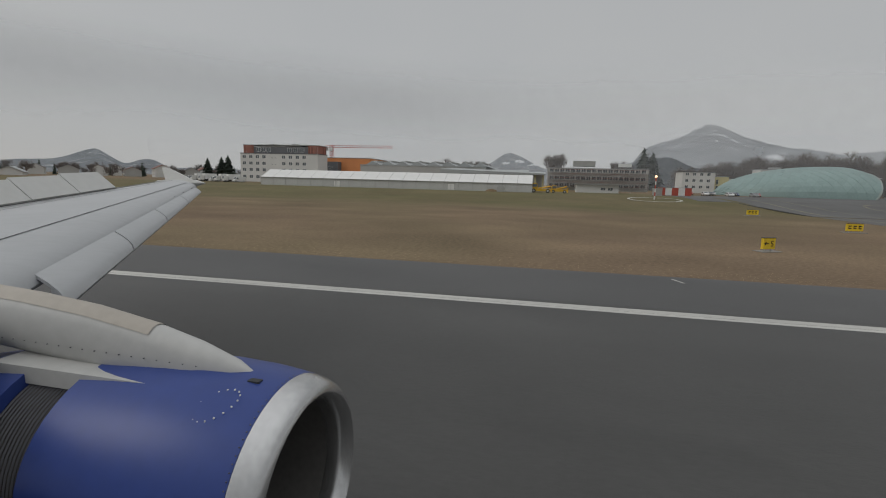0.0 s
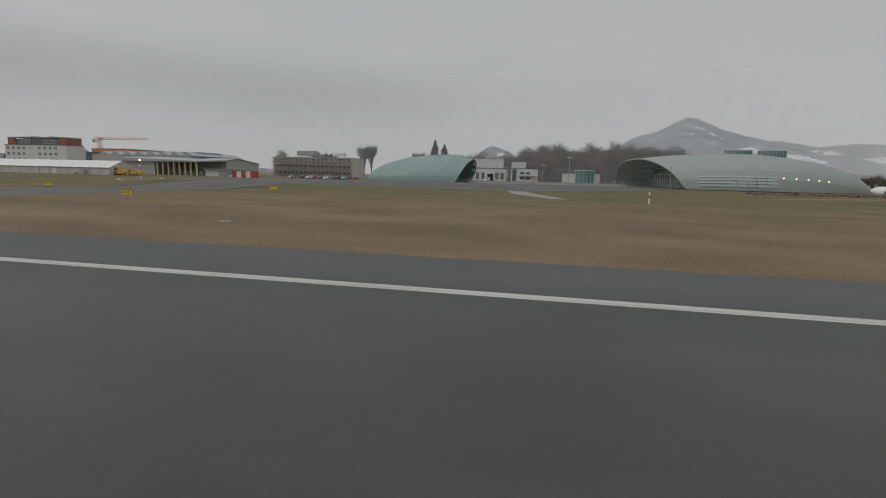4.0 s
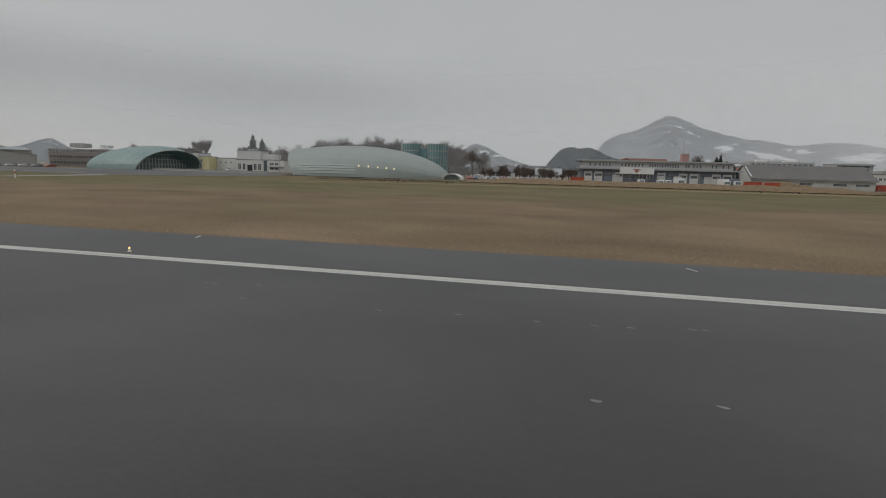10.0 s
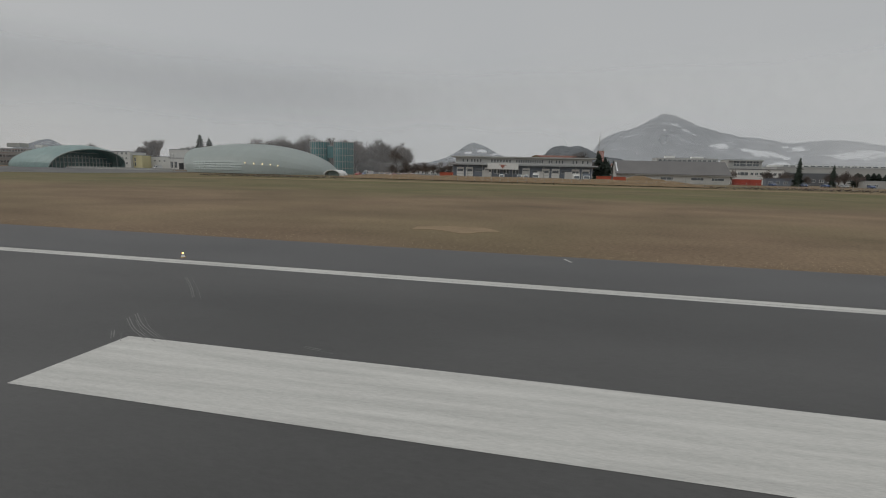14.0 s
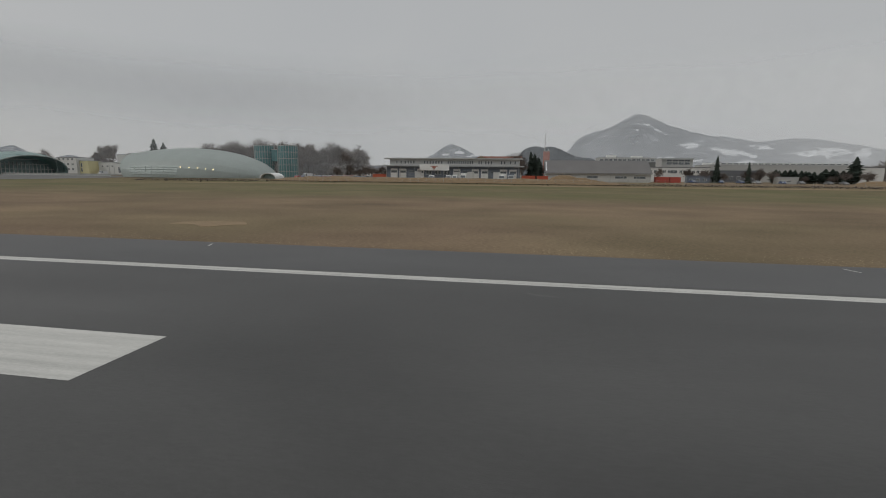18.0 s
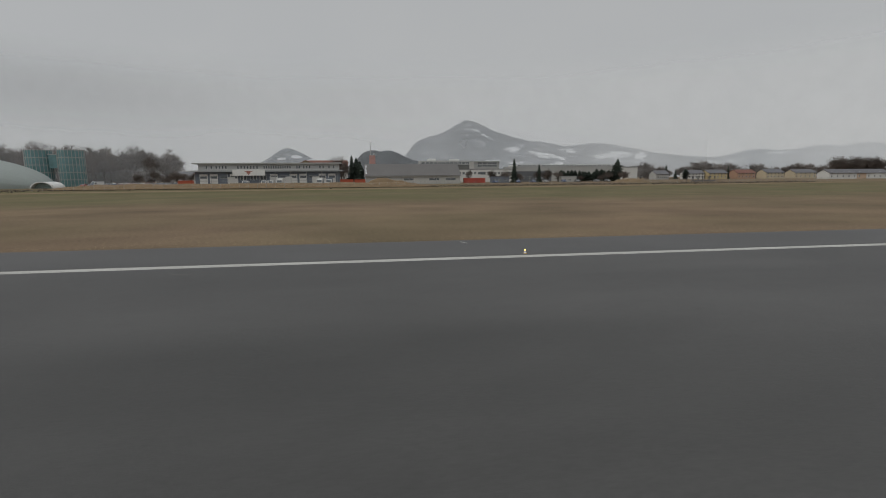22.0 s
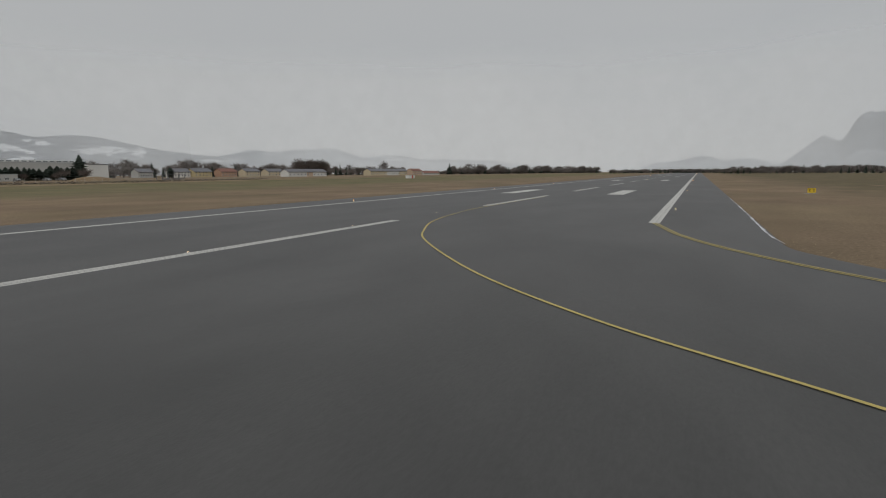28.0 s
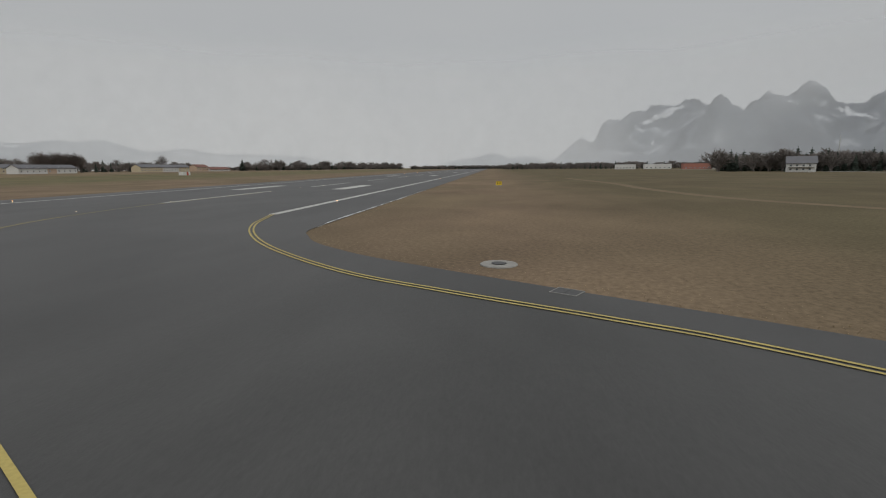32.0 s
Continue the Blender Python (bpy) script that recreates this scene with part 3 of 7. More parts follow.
# ---- mountains ----
def mountain(name, label, r0, r1, a0, a1, bumps, rock, wobble, seed, steps=260, rows=44, fields=(), jag=0.0035, crag=0.0):
    """Terrain between two distances; bumps are (bearing, degrees high, width to either side), fields are snow meadows (bearing, height, half sizes) in degrees."""
    s = Shape()
    white = []
    for j in range(rows):
        v = j / (rows - 1)
        r = r0 + (r1 - r0) * v
        for i in range(steps):
            a = a0 + (a1 - a0) * i / (steps - 1)
            e = sum((h * math.exp(-abs((a - c) / (wl if a > c else wr)) ** q)) ** 3 for c, h, wl, wr, q in bumps) ** (1 / 3)
            edge = min(1.0, 12 * i / (steps - 1), 50 * (1 - i / (steps - 1)))
            rise = v ** 1.25 if v < 0.92 else 0.92 ** 1.25 * (1 - (v - 0.92) * 1.5)
            x, y = -math.sin(radians(a)) * r, 300 + math.cos(radians(a)) * r
            rough = noise.fractal((x * 0.0022 + seed, y * 0.0022, 0), 0.9, 2.1, 6)
            ribs = noise.fractal((a * 0.5 + seed, v * 1.2, 3), 0.9, 2.1, 4)
            z = r1 * math.tan(radians(e)) / 0.9 * rise * (1 + wobble * (rough * 0.6 + ribs * 0.5) * (1 - 0.75 * v)) * edge
            z += wobble * r1 * jag * e * rough * v
            if crag:
                # gullies and ribs of bare rock
                rib = noise.ridged_multi_fractal((a * 0.9 + seed, v * 2.2, seed), 0.9, 2.2, 6, 1.0, 2.0)
                z += crag * r1 * 0.012 * (rib - 1.1) * min(1.0, e / 3) * min(1.0, v * 3)
            s.v.append((x, y, max(-5.0, z) - 6))
            el = math.degrees(math.atan2(s.v[-1][2], r))
            n = noise.fractal((a * 1.3, el * 3.6, seed), 0.7, 2.1, 6)
            white.append(any(((a - c) / wa) ** 2 + ((el - h - (a - c) * lean) / we) ** 2 < 1 + 1.7 * n for c, h, wa, we, lean in fields))
    s.f += [(j * steps + i, (j + 1) * steps + i, (j + 1) * steps + i + 1, j * steps + i + 1) for j in range(rows - 1) for i in range(steps - 1)]
    ob = solid(name, s, rock, label, "mountain", kind="structure", smooth=True)
    if fields:
        ob.data.materials.append(FIELD_SNOW)
        ob.data.polygons.foreach_set("material_index", [1 if sum(white[k] for k in f) > 2 else 0 for f in s.f])
    return ob


def slope_mat(name, forest, second, snow_from, snow_to, snow_scale, stretch_z):
    """Far slopes: bare woods, meadows and fields of snow."""
    m = mat(name, forest, 1.0, 0.22, 0.004, 0.035, tint=second, spec=0.0)
    nodes, links = m.node_tree.nodes, m.node_tree.links
    b = nodes["Principled BSDF"]
    src = b.inputs["Base Color"].links[0].from_socket
    tc, mp, n, r, mix = [nodes.new("ShaderNode" + k) for k in ("TexCoord", "Mapping", "TexNoise", "ValToRGB", "Mix")]
    mp.inputs["Scale"].default_value = (1, 1, stretch_z)
    n.inputs["Scale"].default_value, n.inputs["Detail"].default_value, n.inputs["Roughness"].default_value = snow_scale, 6, 0.65
    r.color_ramp.elements[0].position, r.color_ramp.elements[1].position = snow_from, snow_to
    mix.data_type = "RGBA"
    links.new(tc.outputs["Object"], mp.inputs["Vector"])
    links.new(mp.outputs[0], n.inputs["Vector"])
    links.new(n.outputs["Fac"], r.inputs["Fac"])
    links.new(r.outputs["Color"], mix.inputs["Factor"])
    links.new(src, mix.inputs["A"])
    mix.inputs["B"].default_value = (0.5, 0.52, 0.54, 1)
    links.new(mix.outputs["Result"], b.inputs["Base Color"])
    return m


# blue-grey of distance haze is mixed into these slope colours, least for HILL
SLOPE = slope_mat("hazed_wooded_slope", (0.15, 0.165, 0.18), (0.12, 0.132, 0.145), 0.55, 0.72, 0.011, 0.8)
# farthest slopes: distance haze is put into the colour, hence the palest blue-grey
SLOPE_FAR = slope_mat("hazed_far_slope", (0.25, 0.27, 0.29), (0.2, 0.22, 0.24), 0.56, 0.72, 0.003, 1.6)
ROCK = slope_mat("hazed_snowy_limestone", (0.15, 0.165, 0.185), (0.1, 0.112, 0.127), 0.54, 0.74, 0.009, 0.6)
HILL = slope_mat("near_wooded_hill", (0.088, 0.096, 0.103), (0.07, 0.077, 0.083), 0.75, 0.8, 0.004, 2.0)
FIELD_SNOW = mat("meadow_snow", (0.5, 0.515, 0.53), 0.9, 0.1, 0.004, 0.03, spec=0.1)

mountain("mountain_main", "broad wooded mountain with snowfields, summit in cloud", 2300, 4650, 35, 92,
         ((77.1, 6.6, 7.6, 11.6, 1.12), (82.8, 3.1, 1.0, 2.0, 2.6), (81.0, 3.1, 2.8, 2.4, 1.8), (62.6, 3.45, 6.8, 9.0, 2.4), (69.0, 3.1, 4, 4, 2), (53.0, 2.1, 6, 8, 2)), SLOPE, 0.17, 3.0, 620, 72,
         ((71.2, 3.25, 0.95, 0.24, 0), (68.6, 2.85, 1.1, 0.13, 0.12), (67.0, 2.45, 1.3, 0.26, 0.1), (65.6, 2.1, 0.5, 0.2, 0), (64.6, 2.95, 0.7, 0.16, 0), (65.9, 3.1, 0.3, 0.13, 0), (65.6, 1.6, 1.1, 0.16, 0), (60.3, 2.4, 1.6, 0.42, 0),
          (57.5, 2.2, 0.5, 0.45, 0.45), (72.7, 2.0, 1.4, 0.18, 0.05), (70.2, 1.75, 0.9, 0.14, 0), (75.7, 5.5, 0.55, 0.14, 0.4), (74.6, 4.9, 0.4, 0.1, 0.4), (76.5, 5.0, 0.3, 0.12, 0.2), (73.6, 4.4, 0.3, 0.09, 0.3), (50.8, 1.45, 1.3, 0.12, 0.05)), 0.005)
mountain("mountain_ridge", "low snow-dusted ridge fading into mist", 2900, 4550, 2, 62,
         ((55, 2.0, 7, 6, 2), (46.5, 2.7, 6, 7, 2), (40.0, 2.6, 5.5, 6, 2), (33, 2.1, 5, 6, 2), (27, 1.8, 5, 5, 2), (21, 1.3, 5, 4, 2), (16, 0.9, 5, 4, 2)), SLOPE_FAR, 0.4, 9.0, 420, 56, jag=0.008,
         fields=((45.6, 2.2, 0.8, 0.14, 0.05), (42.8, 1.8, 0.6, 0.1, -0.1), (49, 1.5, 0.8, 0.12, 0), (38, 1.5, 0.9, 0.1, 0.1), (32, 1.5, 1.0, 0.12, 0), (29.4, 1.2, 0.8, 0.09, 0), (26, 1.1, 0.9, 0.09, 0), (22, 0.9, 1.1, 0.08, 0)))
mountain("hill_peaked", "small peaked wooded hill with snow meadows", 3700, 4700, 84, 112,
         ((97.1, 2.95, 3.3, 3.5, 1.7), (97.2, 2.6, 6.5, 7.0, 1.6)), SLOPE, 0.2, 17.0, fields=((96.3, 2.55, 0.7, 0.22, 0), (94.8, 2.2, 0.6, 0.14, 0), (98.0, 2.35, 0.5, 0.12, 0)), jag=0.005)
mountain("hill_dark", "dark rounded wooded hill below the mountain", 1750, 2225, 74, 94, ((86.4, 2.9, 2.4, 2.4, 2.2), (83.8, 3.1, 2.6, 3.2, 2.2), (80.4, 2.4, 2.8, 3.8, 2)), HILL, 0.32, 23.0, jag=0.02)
mountain("hill_town", "low wooded hills behind the town", 2600, 3900, 118, 150,
         ((140.0, 2.3, 3.2, 2.3, 1.6), (136.0, 1.5, 2.2, 1.8, 2.2), (130, 0.9, 9, 8, 2), (144, 1.1, 6, 5, 2)), SLOPE, 0.14, 31.0)
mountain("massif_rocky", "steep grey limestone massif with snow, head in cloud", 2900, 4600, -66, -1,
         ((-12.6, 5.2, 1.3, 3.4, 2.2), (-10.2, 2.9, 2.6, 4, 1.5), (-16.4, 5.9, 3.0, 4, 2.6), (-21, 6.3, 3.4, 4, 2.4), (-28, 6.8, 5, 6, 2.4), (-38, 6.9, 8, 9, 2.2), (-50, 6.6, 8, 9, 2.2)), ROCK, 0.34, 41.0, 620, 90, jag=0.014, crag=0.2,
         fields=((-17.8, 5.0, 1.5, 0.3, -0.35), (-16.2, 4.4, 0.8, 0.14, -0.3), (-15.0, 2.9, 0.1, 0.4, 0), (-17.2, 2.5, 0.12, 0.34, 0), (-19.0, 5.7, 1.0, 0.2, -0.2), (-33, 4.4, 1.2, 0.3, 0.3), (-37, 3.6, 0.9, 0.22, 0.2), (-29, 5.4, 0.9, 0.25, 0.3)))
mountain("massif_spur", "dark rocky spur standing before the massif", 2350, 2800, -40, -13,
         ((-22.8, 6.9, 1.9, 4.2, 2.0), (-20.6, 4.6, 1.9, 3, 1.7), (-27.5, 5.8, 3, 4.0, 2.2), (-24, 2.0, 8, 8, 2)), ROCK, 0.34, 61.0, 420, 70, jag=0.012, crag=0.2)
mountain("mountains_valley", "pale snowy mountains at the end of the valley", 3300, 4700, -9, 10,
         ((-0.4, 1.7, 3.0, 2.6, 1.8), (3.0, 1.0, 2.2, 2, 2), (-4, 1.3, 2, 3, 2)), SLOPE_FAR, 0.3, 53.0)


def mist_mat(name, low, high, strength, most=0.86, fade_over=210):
    """Translucent sheet for mist and distance haze: lit by the sky, thicker with height and in drifts."""
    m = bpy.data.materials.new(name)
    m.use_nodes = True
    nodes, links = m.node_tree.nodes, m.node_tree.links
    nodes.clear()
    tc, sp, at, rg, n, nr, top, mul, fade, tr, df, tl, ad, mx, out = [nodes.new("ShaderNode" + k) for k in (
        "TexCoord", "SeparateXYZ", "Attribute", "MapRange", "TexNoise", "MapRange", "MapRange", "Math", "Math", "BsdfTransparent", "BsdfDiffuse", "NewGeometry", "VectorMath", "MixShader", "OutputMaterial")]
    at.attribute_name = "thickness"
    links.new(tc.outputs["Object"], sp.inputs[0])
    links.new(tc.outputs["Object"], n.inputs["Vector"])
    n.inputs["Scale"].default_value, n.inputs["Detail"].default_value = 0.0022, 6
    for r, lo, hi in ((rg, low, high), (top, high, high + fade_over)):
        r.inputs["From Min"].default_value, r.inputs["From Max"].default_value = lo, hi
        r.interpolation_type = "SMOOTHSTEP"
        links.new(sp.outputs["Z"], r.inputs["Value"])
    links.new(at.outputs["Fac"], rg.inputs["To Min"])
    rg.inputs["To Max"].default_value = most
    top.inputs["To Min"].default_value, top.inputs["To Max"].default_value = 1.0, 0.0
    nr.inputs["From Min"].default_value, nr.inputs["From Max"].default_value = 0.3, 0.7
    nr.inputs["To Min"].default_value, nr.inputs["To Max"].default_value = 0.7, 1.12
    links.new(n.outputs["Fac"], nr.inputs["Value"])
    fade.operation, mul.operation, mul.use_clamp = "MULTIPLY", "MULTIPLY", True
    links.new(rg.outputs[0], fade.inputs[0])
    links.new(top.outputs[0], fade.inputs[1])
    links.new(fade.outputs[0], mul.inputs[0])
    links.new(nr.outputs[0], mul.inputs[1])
    # shading normal tipped upward so the sheet renders about as bright as the sky
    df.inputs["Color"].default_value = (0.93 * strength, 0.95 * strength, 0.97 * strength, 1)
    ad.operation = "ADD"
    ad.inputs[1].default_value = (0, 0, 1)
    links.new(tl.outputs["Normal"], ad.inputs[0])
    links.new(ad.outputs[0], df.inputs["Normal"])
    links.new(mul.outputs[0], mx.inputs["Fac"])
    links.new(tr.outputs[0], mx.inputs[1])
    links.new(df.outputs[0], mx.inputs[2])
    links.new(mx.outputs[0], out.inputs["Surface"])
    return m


def mist(name, r, a0, a1, top, material, thick):
    """A curved bank; thick gives its density at bearings, evenly spaced from a0 to a1."""
    s = Shape()
    n = 96
    s.add([(-math.sin(radians(a0 + (a1 - a0) * i / n)) * r, 300 + math.cos(radians(a0 + (a1 - a0) * i / n)) * r, z) for z in (-10, top) for i in range(n + 1)],
          [(i, i + 1, n + 2 + i, n + 1 + i) for i in range(n)])
    ob = solid(name, s, material, "thin translucent sheet of low cloud and distance haze before the mountains", "mist", kind="structure", smooth=True)
    density = ob.data.attributes.new("thickness", "FLOAT", "POINT")
    k = len(thick) - 1
    density.data.foreach_set("value", [float(np.interp((i % (n + 1)) / n * k, range(k + 1), thick)) for i in range(2 * n + 2)])


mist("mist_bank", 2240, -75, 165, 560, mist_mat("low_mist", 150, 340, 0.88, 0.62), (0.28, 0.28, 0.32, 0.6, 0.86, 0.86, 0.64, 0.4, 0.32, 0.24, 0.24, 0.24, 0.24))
# added see-through sheet, no real fog bank: it only pales the wood behind
haze = [Vector((-324 - 0.00025 * (y - 200) ** 2, y, 0)) for y in range(-330, 760, 12)]
veil = Shape().loft([[(p.x, p.y, 1.5), (p.x, p.y, 46)] for p in haze], closed=False, caps=False)
haze_ob = solid("wood_veil", veil, mist_mat("lightening_veil", 18, 26, 0.95, 0.13, 18), "added pale veil that lightens the wood behind the hangars", "mist", kind="structure", smooth=True)
layer = haze_ob.data.attributes.new("thickness", "FLOAT", "POINT")
layer.data.foreach_set("value", [0.13 * min(1.0, (i // 2) / 20, (len(haze) - 1 - i // 2) / 20) for i in range(2 * len(haze))])

# ---- buildings ----
WINDOW_SET = {}


def window_meshes(w, h):
    """Frame and pane of a window of that size, facing +x, at its lower corner."""
    key = (round(w, 2), round(h, 2))
    if key not in WINDOW_SET:
        f = Shape()
        t = 0.09
        f.box(0.0, 0.08, 0, w, 0, t).box(0.0, 0.08, 0, w, h - t, h).box(0.0, 0.08, 0, t, t, h - t).box(0.0, 0.08, w - t, w, t, h - t)
        if w > 1.3:
            f.box(0.0, 0.07, w / 2 - t / 2, w / 2 + t / 2, t, h - t)
        p = Shape().box(0.005, 0.03, t, w - t, t, h - t)
        WINDOW_SET[key] = (f.mesh("window", WHITE_ST), p.mesh("pane", WINDOW))
    return WINDOW_SET[key]


def windows(parent, x, ys, zs, w, h):
    frame_me, pane_me = window_meshes(w, h)
    for z in zs:
        for y in ys:
            f = part("window", frame_me, None, parent)
            f.location = (x, y, z)
            part("pane", pane_me, None, f)


def block(name, label, category, x, y0, y1, z0, z1, depth, wall=PLASTER_W, roof=ROOF_DK, rim=0.35, group=""):
    """A flat-roofed building; its front stands at x and looks towards +x."""
    b = thing(name, (x, y0, z0 - 0.6), 0, label, category, group)
    w = y1 - y0
    part("wall", Shape().box(-depth, 0, 0, w, 0, z1 - z0 + 0.6), wall, b)
    part("roof", Shape().box(-depth - 0.15, 0.15, -0.15, w + 0.15, z1 - z0 + 0.604, z1 - z0 + 0.6 + rim), roof, b)
    return b


def pitched(name, label, category, x, y0, y1, z0, eave, ridge, depth, wall=PLASTER_W, roof=ROOF_R, along_y=True, group=""):
    """A house with a pitched roof; its eave looks towards +x, or its gable if the ridge runs along x."""
    b = thing(name, (x, y0, z0 - 0.6), 0, label, category, group)
    w, e, r = y1 - y0, eave - z0 + 0.6, ridge - z0 + 0.6
    if along_y:
        part("wall", Shape().extrude_y([(0, 0), (0, e), (-depth / 2, r - 0.15), (-depth, e), (-depth, 0)][::-1], 0, w), wall, b)
        s = Shape()
        k = (r - e) / (depth / 2)
        for sx in (1, -1):
            c = -depth / 2
            prof = [(c, r), (c + sx * (depth / 2 + 0.6), e - 0.6 * k), (c + sx * (depth / 2 + 0.6), e - 0.6 * k + 0.22), (c, r + 0.22)]
            s.extrude_y(prof if sx < 0 else prof[::-1], -0.5, w + 0.5)
        part("roof", s, roof, b)
    else:
        s = Shape().add([(0, 0, 0), (0, w, 0), (0, w, e), (0, w / 2, r - 0.15), (0, 0, e), (-depth, 0, 0), (-depth, w, 0), (-depth, w, e), (-depth, w / 2, r - 0.15), (-depth, 0, e)],
                        [(0, 1, 2, 3, 4), (9, 8, 7, 6, 5), (0, 5, 6, 1), (1, 6, 7, 2), (4, 9, 5, 0), (2, 7, 8, 3), (3, 8, 9, 4)])
        part("wall", s, wall, b)
        s = Shape()
        k = (r - e) / (w / 2)
        for sy in (1, -1):
            a, c = (w / 2, r), (w / 2 + sy * (w / 2 + 0.6), e - 0.6 * k)
            vs = [(0.5, a[0], a[1]), (0.5, c[0], c[1]), (0.5, c[0], c[1] + 0.22), (0.5, a[0], a[1] + 0.22)]
            vs += [(-depth - 0.5, q[1], q[2]) for q in vs]
            fs = [(0, 1, 2, 3), (7, 6, 5, 4), (0, 4, 5, 1), (1, 5, 6, 2), (2, 6, 7, 3), (3, 7, 4, 0)]
            s.add(vs, fs if sy > 0 else [f[::-1] for f in fs])
        part("roof", s, roof, b)
    return b


def spread(a, b, n):
    return [a + (b - a) * i / max(1, n - 1) for i in range(n)]


# tall white building with a rust-red top storey
big = block("office_building", "white four-storey building with rust-red top storey", "building", -236, -124.5, -79.7, 2.2, 16.8, 11)
windows(big, 0, (1.3, 5.2, 9.1, 12.9), (2.3, 5.9, 9.3, 12.7), 2.1, 1.7)
windows(big, 0, (24.3, 28.2, 32.1, 36.0), (2.3, 5.9, 9.3, 12.7), 2.1, 1.7)
windows(big, 0, (18.4, 20.2), (5.9, 9.3, 12.7), 0.6, 0.7)
part("top_storey", Shape().box(-10, -1.2, 6, 39, 15.6, 18.9), PLASTER_DK, big)
windows(big, -1.19, (9, 12, 15, 27, 30.5, 34), (16.2,), 2.4, 2.2)
slat = Shape().box(-0.12, 0.12, -0.35, 0.35, 0, 4.1).mesh("panel", RED_BROWN)
for y in spread(1.8, 7.0, 7) + spread(39.2, 44.4, 7):
    part("panel", slat, None, big).location = (-1.0, y, 15.5)
for x in spread(-2.0, -9.5, 9):
    p = part("panel", slat, None, big)
    p.location, p.rotation_euler = (x, 44.6, 15.5), (0, 0, radians(90))
part("top_roof", Shape().box(-10.6, -0.8, 1.2, 45, 19.6, 19.9), ROOF_G, big)
for i in range(5):
    part("roof_unit", Shape().box(-8, -4, 8 + i * 6.5, 11 + i * 6.5, 19.9, 20.3 + 0.3 * (i % 2)), STEEL, big)

# tower crane behind it
crane = thing("tower_crane", (-262, -84, 1.6), 0, "red lattice tower crane at a building site", "crane")
s = Shape()
for dx, dy in ((-0.8, -0.8), (-0.8, 0.8), (0.8, -0.8), (0.8, 0.8)):
    s.tube((dx, dy, 0), (dx, dy, 22), 0.14, 0.14, 4)
for k in range(14):
    z = k * 1.57
    s.tube((0.8, -0.8, z), (0.8, 0.8, z + 1.57), 0.08, 0.08, 4).tube((-0.8, 0.8, z), (-0.8, -0.8, z + 1.57), 0.08, 0.08, 4)
part("mast", s, RED, crane)
s = Shape()
for z, y in ((20.6, -0.5), (20.6, 0.5), (21.7, 0.0)):
    s.tube((y, -4, z), (y, 36, z), 0.13, 0.13, 4)
for k in range(20):
    y = -4 + 2 * k
    s.tube((-0.5, y, 20.6), (0, y + 1, 21.7), 0.07, 0.07, 4).tube((0, y + 1, 21.7), (0.5, y + 2, 20.6), 0.07, 0.07, 4)
part("jib", s, RED, crane, "orange-red lattice jib")
part("cab", Shape().box(0.9, 2.3, -0.8, 0.8, 18.6, 20.5), WHITE_ST, crane)
part("counterweight", Shape().box(-0.8, 0.8, -4.6, -2.8, 18.8, 20.6), WALL_CONC, crane)

# orange building and grey exhibition halls
orange = block("orange_hall", "flat orange-clad hall with dark grey annexe", "building", -260, -88.4, -60.5, 2.0, 16.2, 30, ORANGE, ROOF_G)
part("annexe", Shape().box(0, 5, 1.0, 11.0, 0, 12.6), PLASTER_DK, orange)
windows(orange, 5.0, (2.2, 5.4), (8.5,), 2.4, 1.6)
hall = block("exhibition_hall", "long pale grey exhibition hall with sawtooth roof", "building", -228, -53.4, 8, 2.0, 11.6, 46, PLASTER_G, ROOF_G)
for i in range(8):
    y = 2 + i * 7.6
    part("roof_bay", Shape().add([(-2, y, 9.8 + 0.75), (-2, y + 7.4, 9.8 + 0.75), (-2, y + 3.4, 12.5), (-44, y, 10.6), (-44, y + 7.4, 10.6), (-44, y + 3.4, 12.5)],
                                 [(0, 1, 2), (5, 4, 3), (0, 2, 5, 3), (1, 4, 5, 2), (0, 3, 4, 1)]), ROOF_G, hall)
    part("roof_light", Shape().box(-30, -8, y + 2.6, y + 4.2, 12.2, 12.9), WALL_CONC, hall)
pitched("low_hall", "pale grey hall with a shallow metal roof", "building", -222, 6, 27, 2.0, 8.8, 11.0, 40, PLASTER_G, ROOF_G)
can = thing("canopy_hall", (-200, -6, 1.6), 0, "open-fronted hall with flat roof on slim columns", "building")
part("roof", Shape().add([(1.5, -1, 6.6), (1.5, 41.5, 6.6), (1.5, 41.5, 7.2), (1.5, -1, 8.2), (-22, -1, 8.0), (-22, 41.5, 7.6), (-22, 41.5, 8.2), (-22, -1, 9.4)],
                         [(0, 1, 2, 3), (7, 6, 5, 4), (3, 2, 6, 7), (0, 4, 5, 1), (1, 5, 6, 2), (0, 3, 7, 4)]), ROOF_G, can)
part("back_wall", Shape().box(-22, -21.6, 0, 41, 0, 7.6), PLASTER_W, can)
part("side_wall", Shape().box(-21.6, 0, 0, 18, 0, 6.6), PLASTER_G, can)
column = Shape().box(-0.3, 0.3, -0.3, 0.3, 0, 6.6).mesh("column", mat("cream_column_paint", (0.5, 0.45, 0.28), 0.7, 0.1))
for i, y in enumerate(spread(19.5, 40.5, 8)):
    part("column", column, None, can).location = (-0.2, y, 0)
for y in (21, 27, 33):
    part("counter", Shape().box(-9, -6.5, y, y + 4, 0, 2.4), WALL_CONC, can)

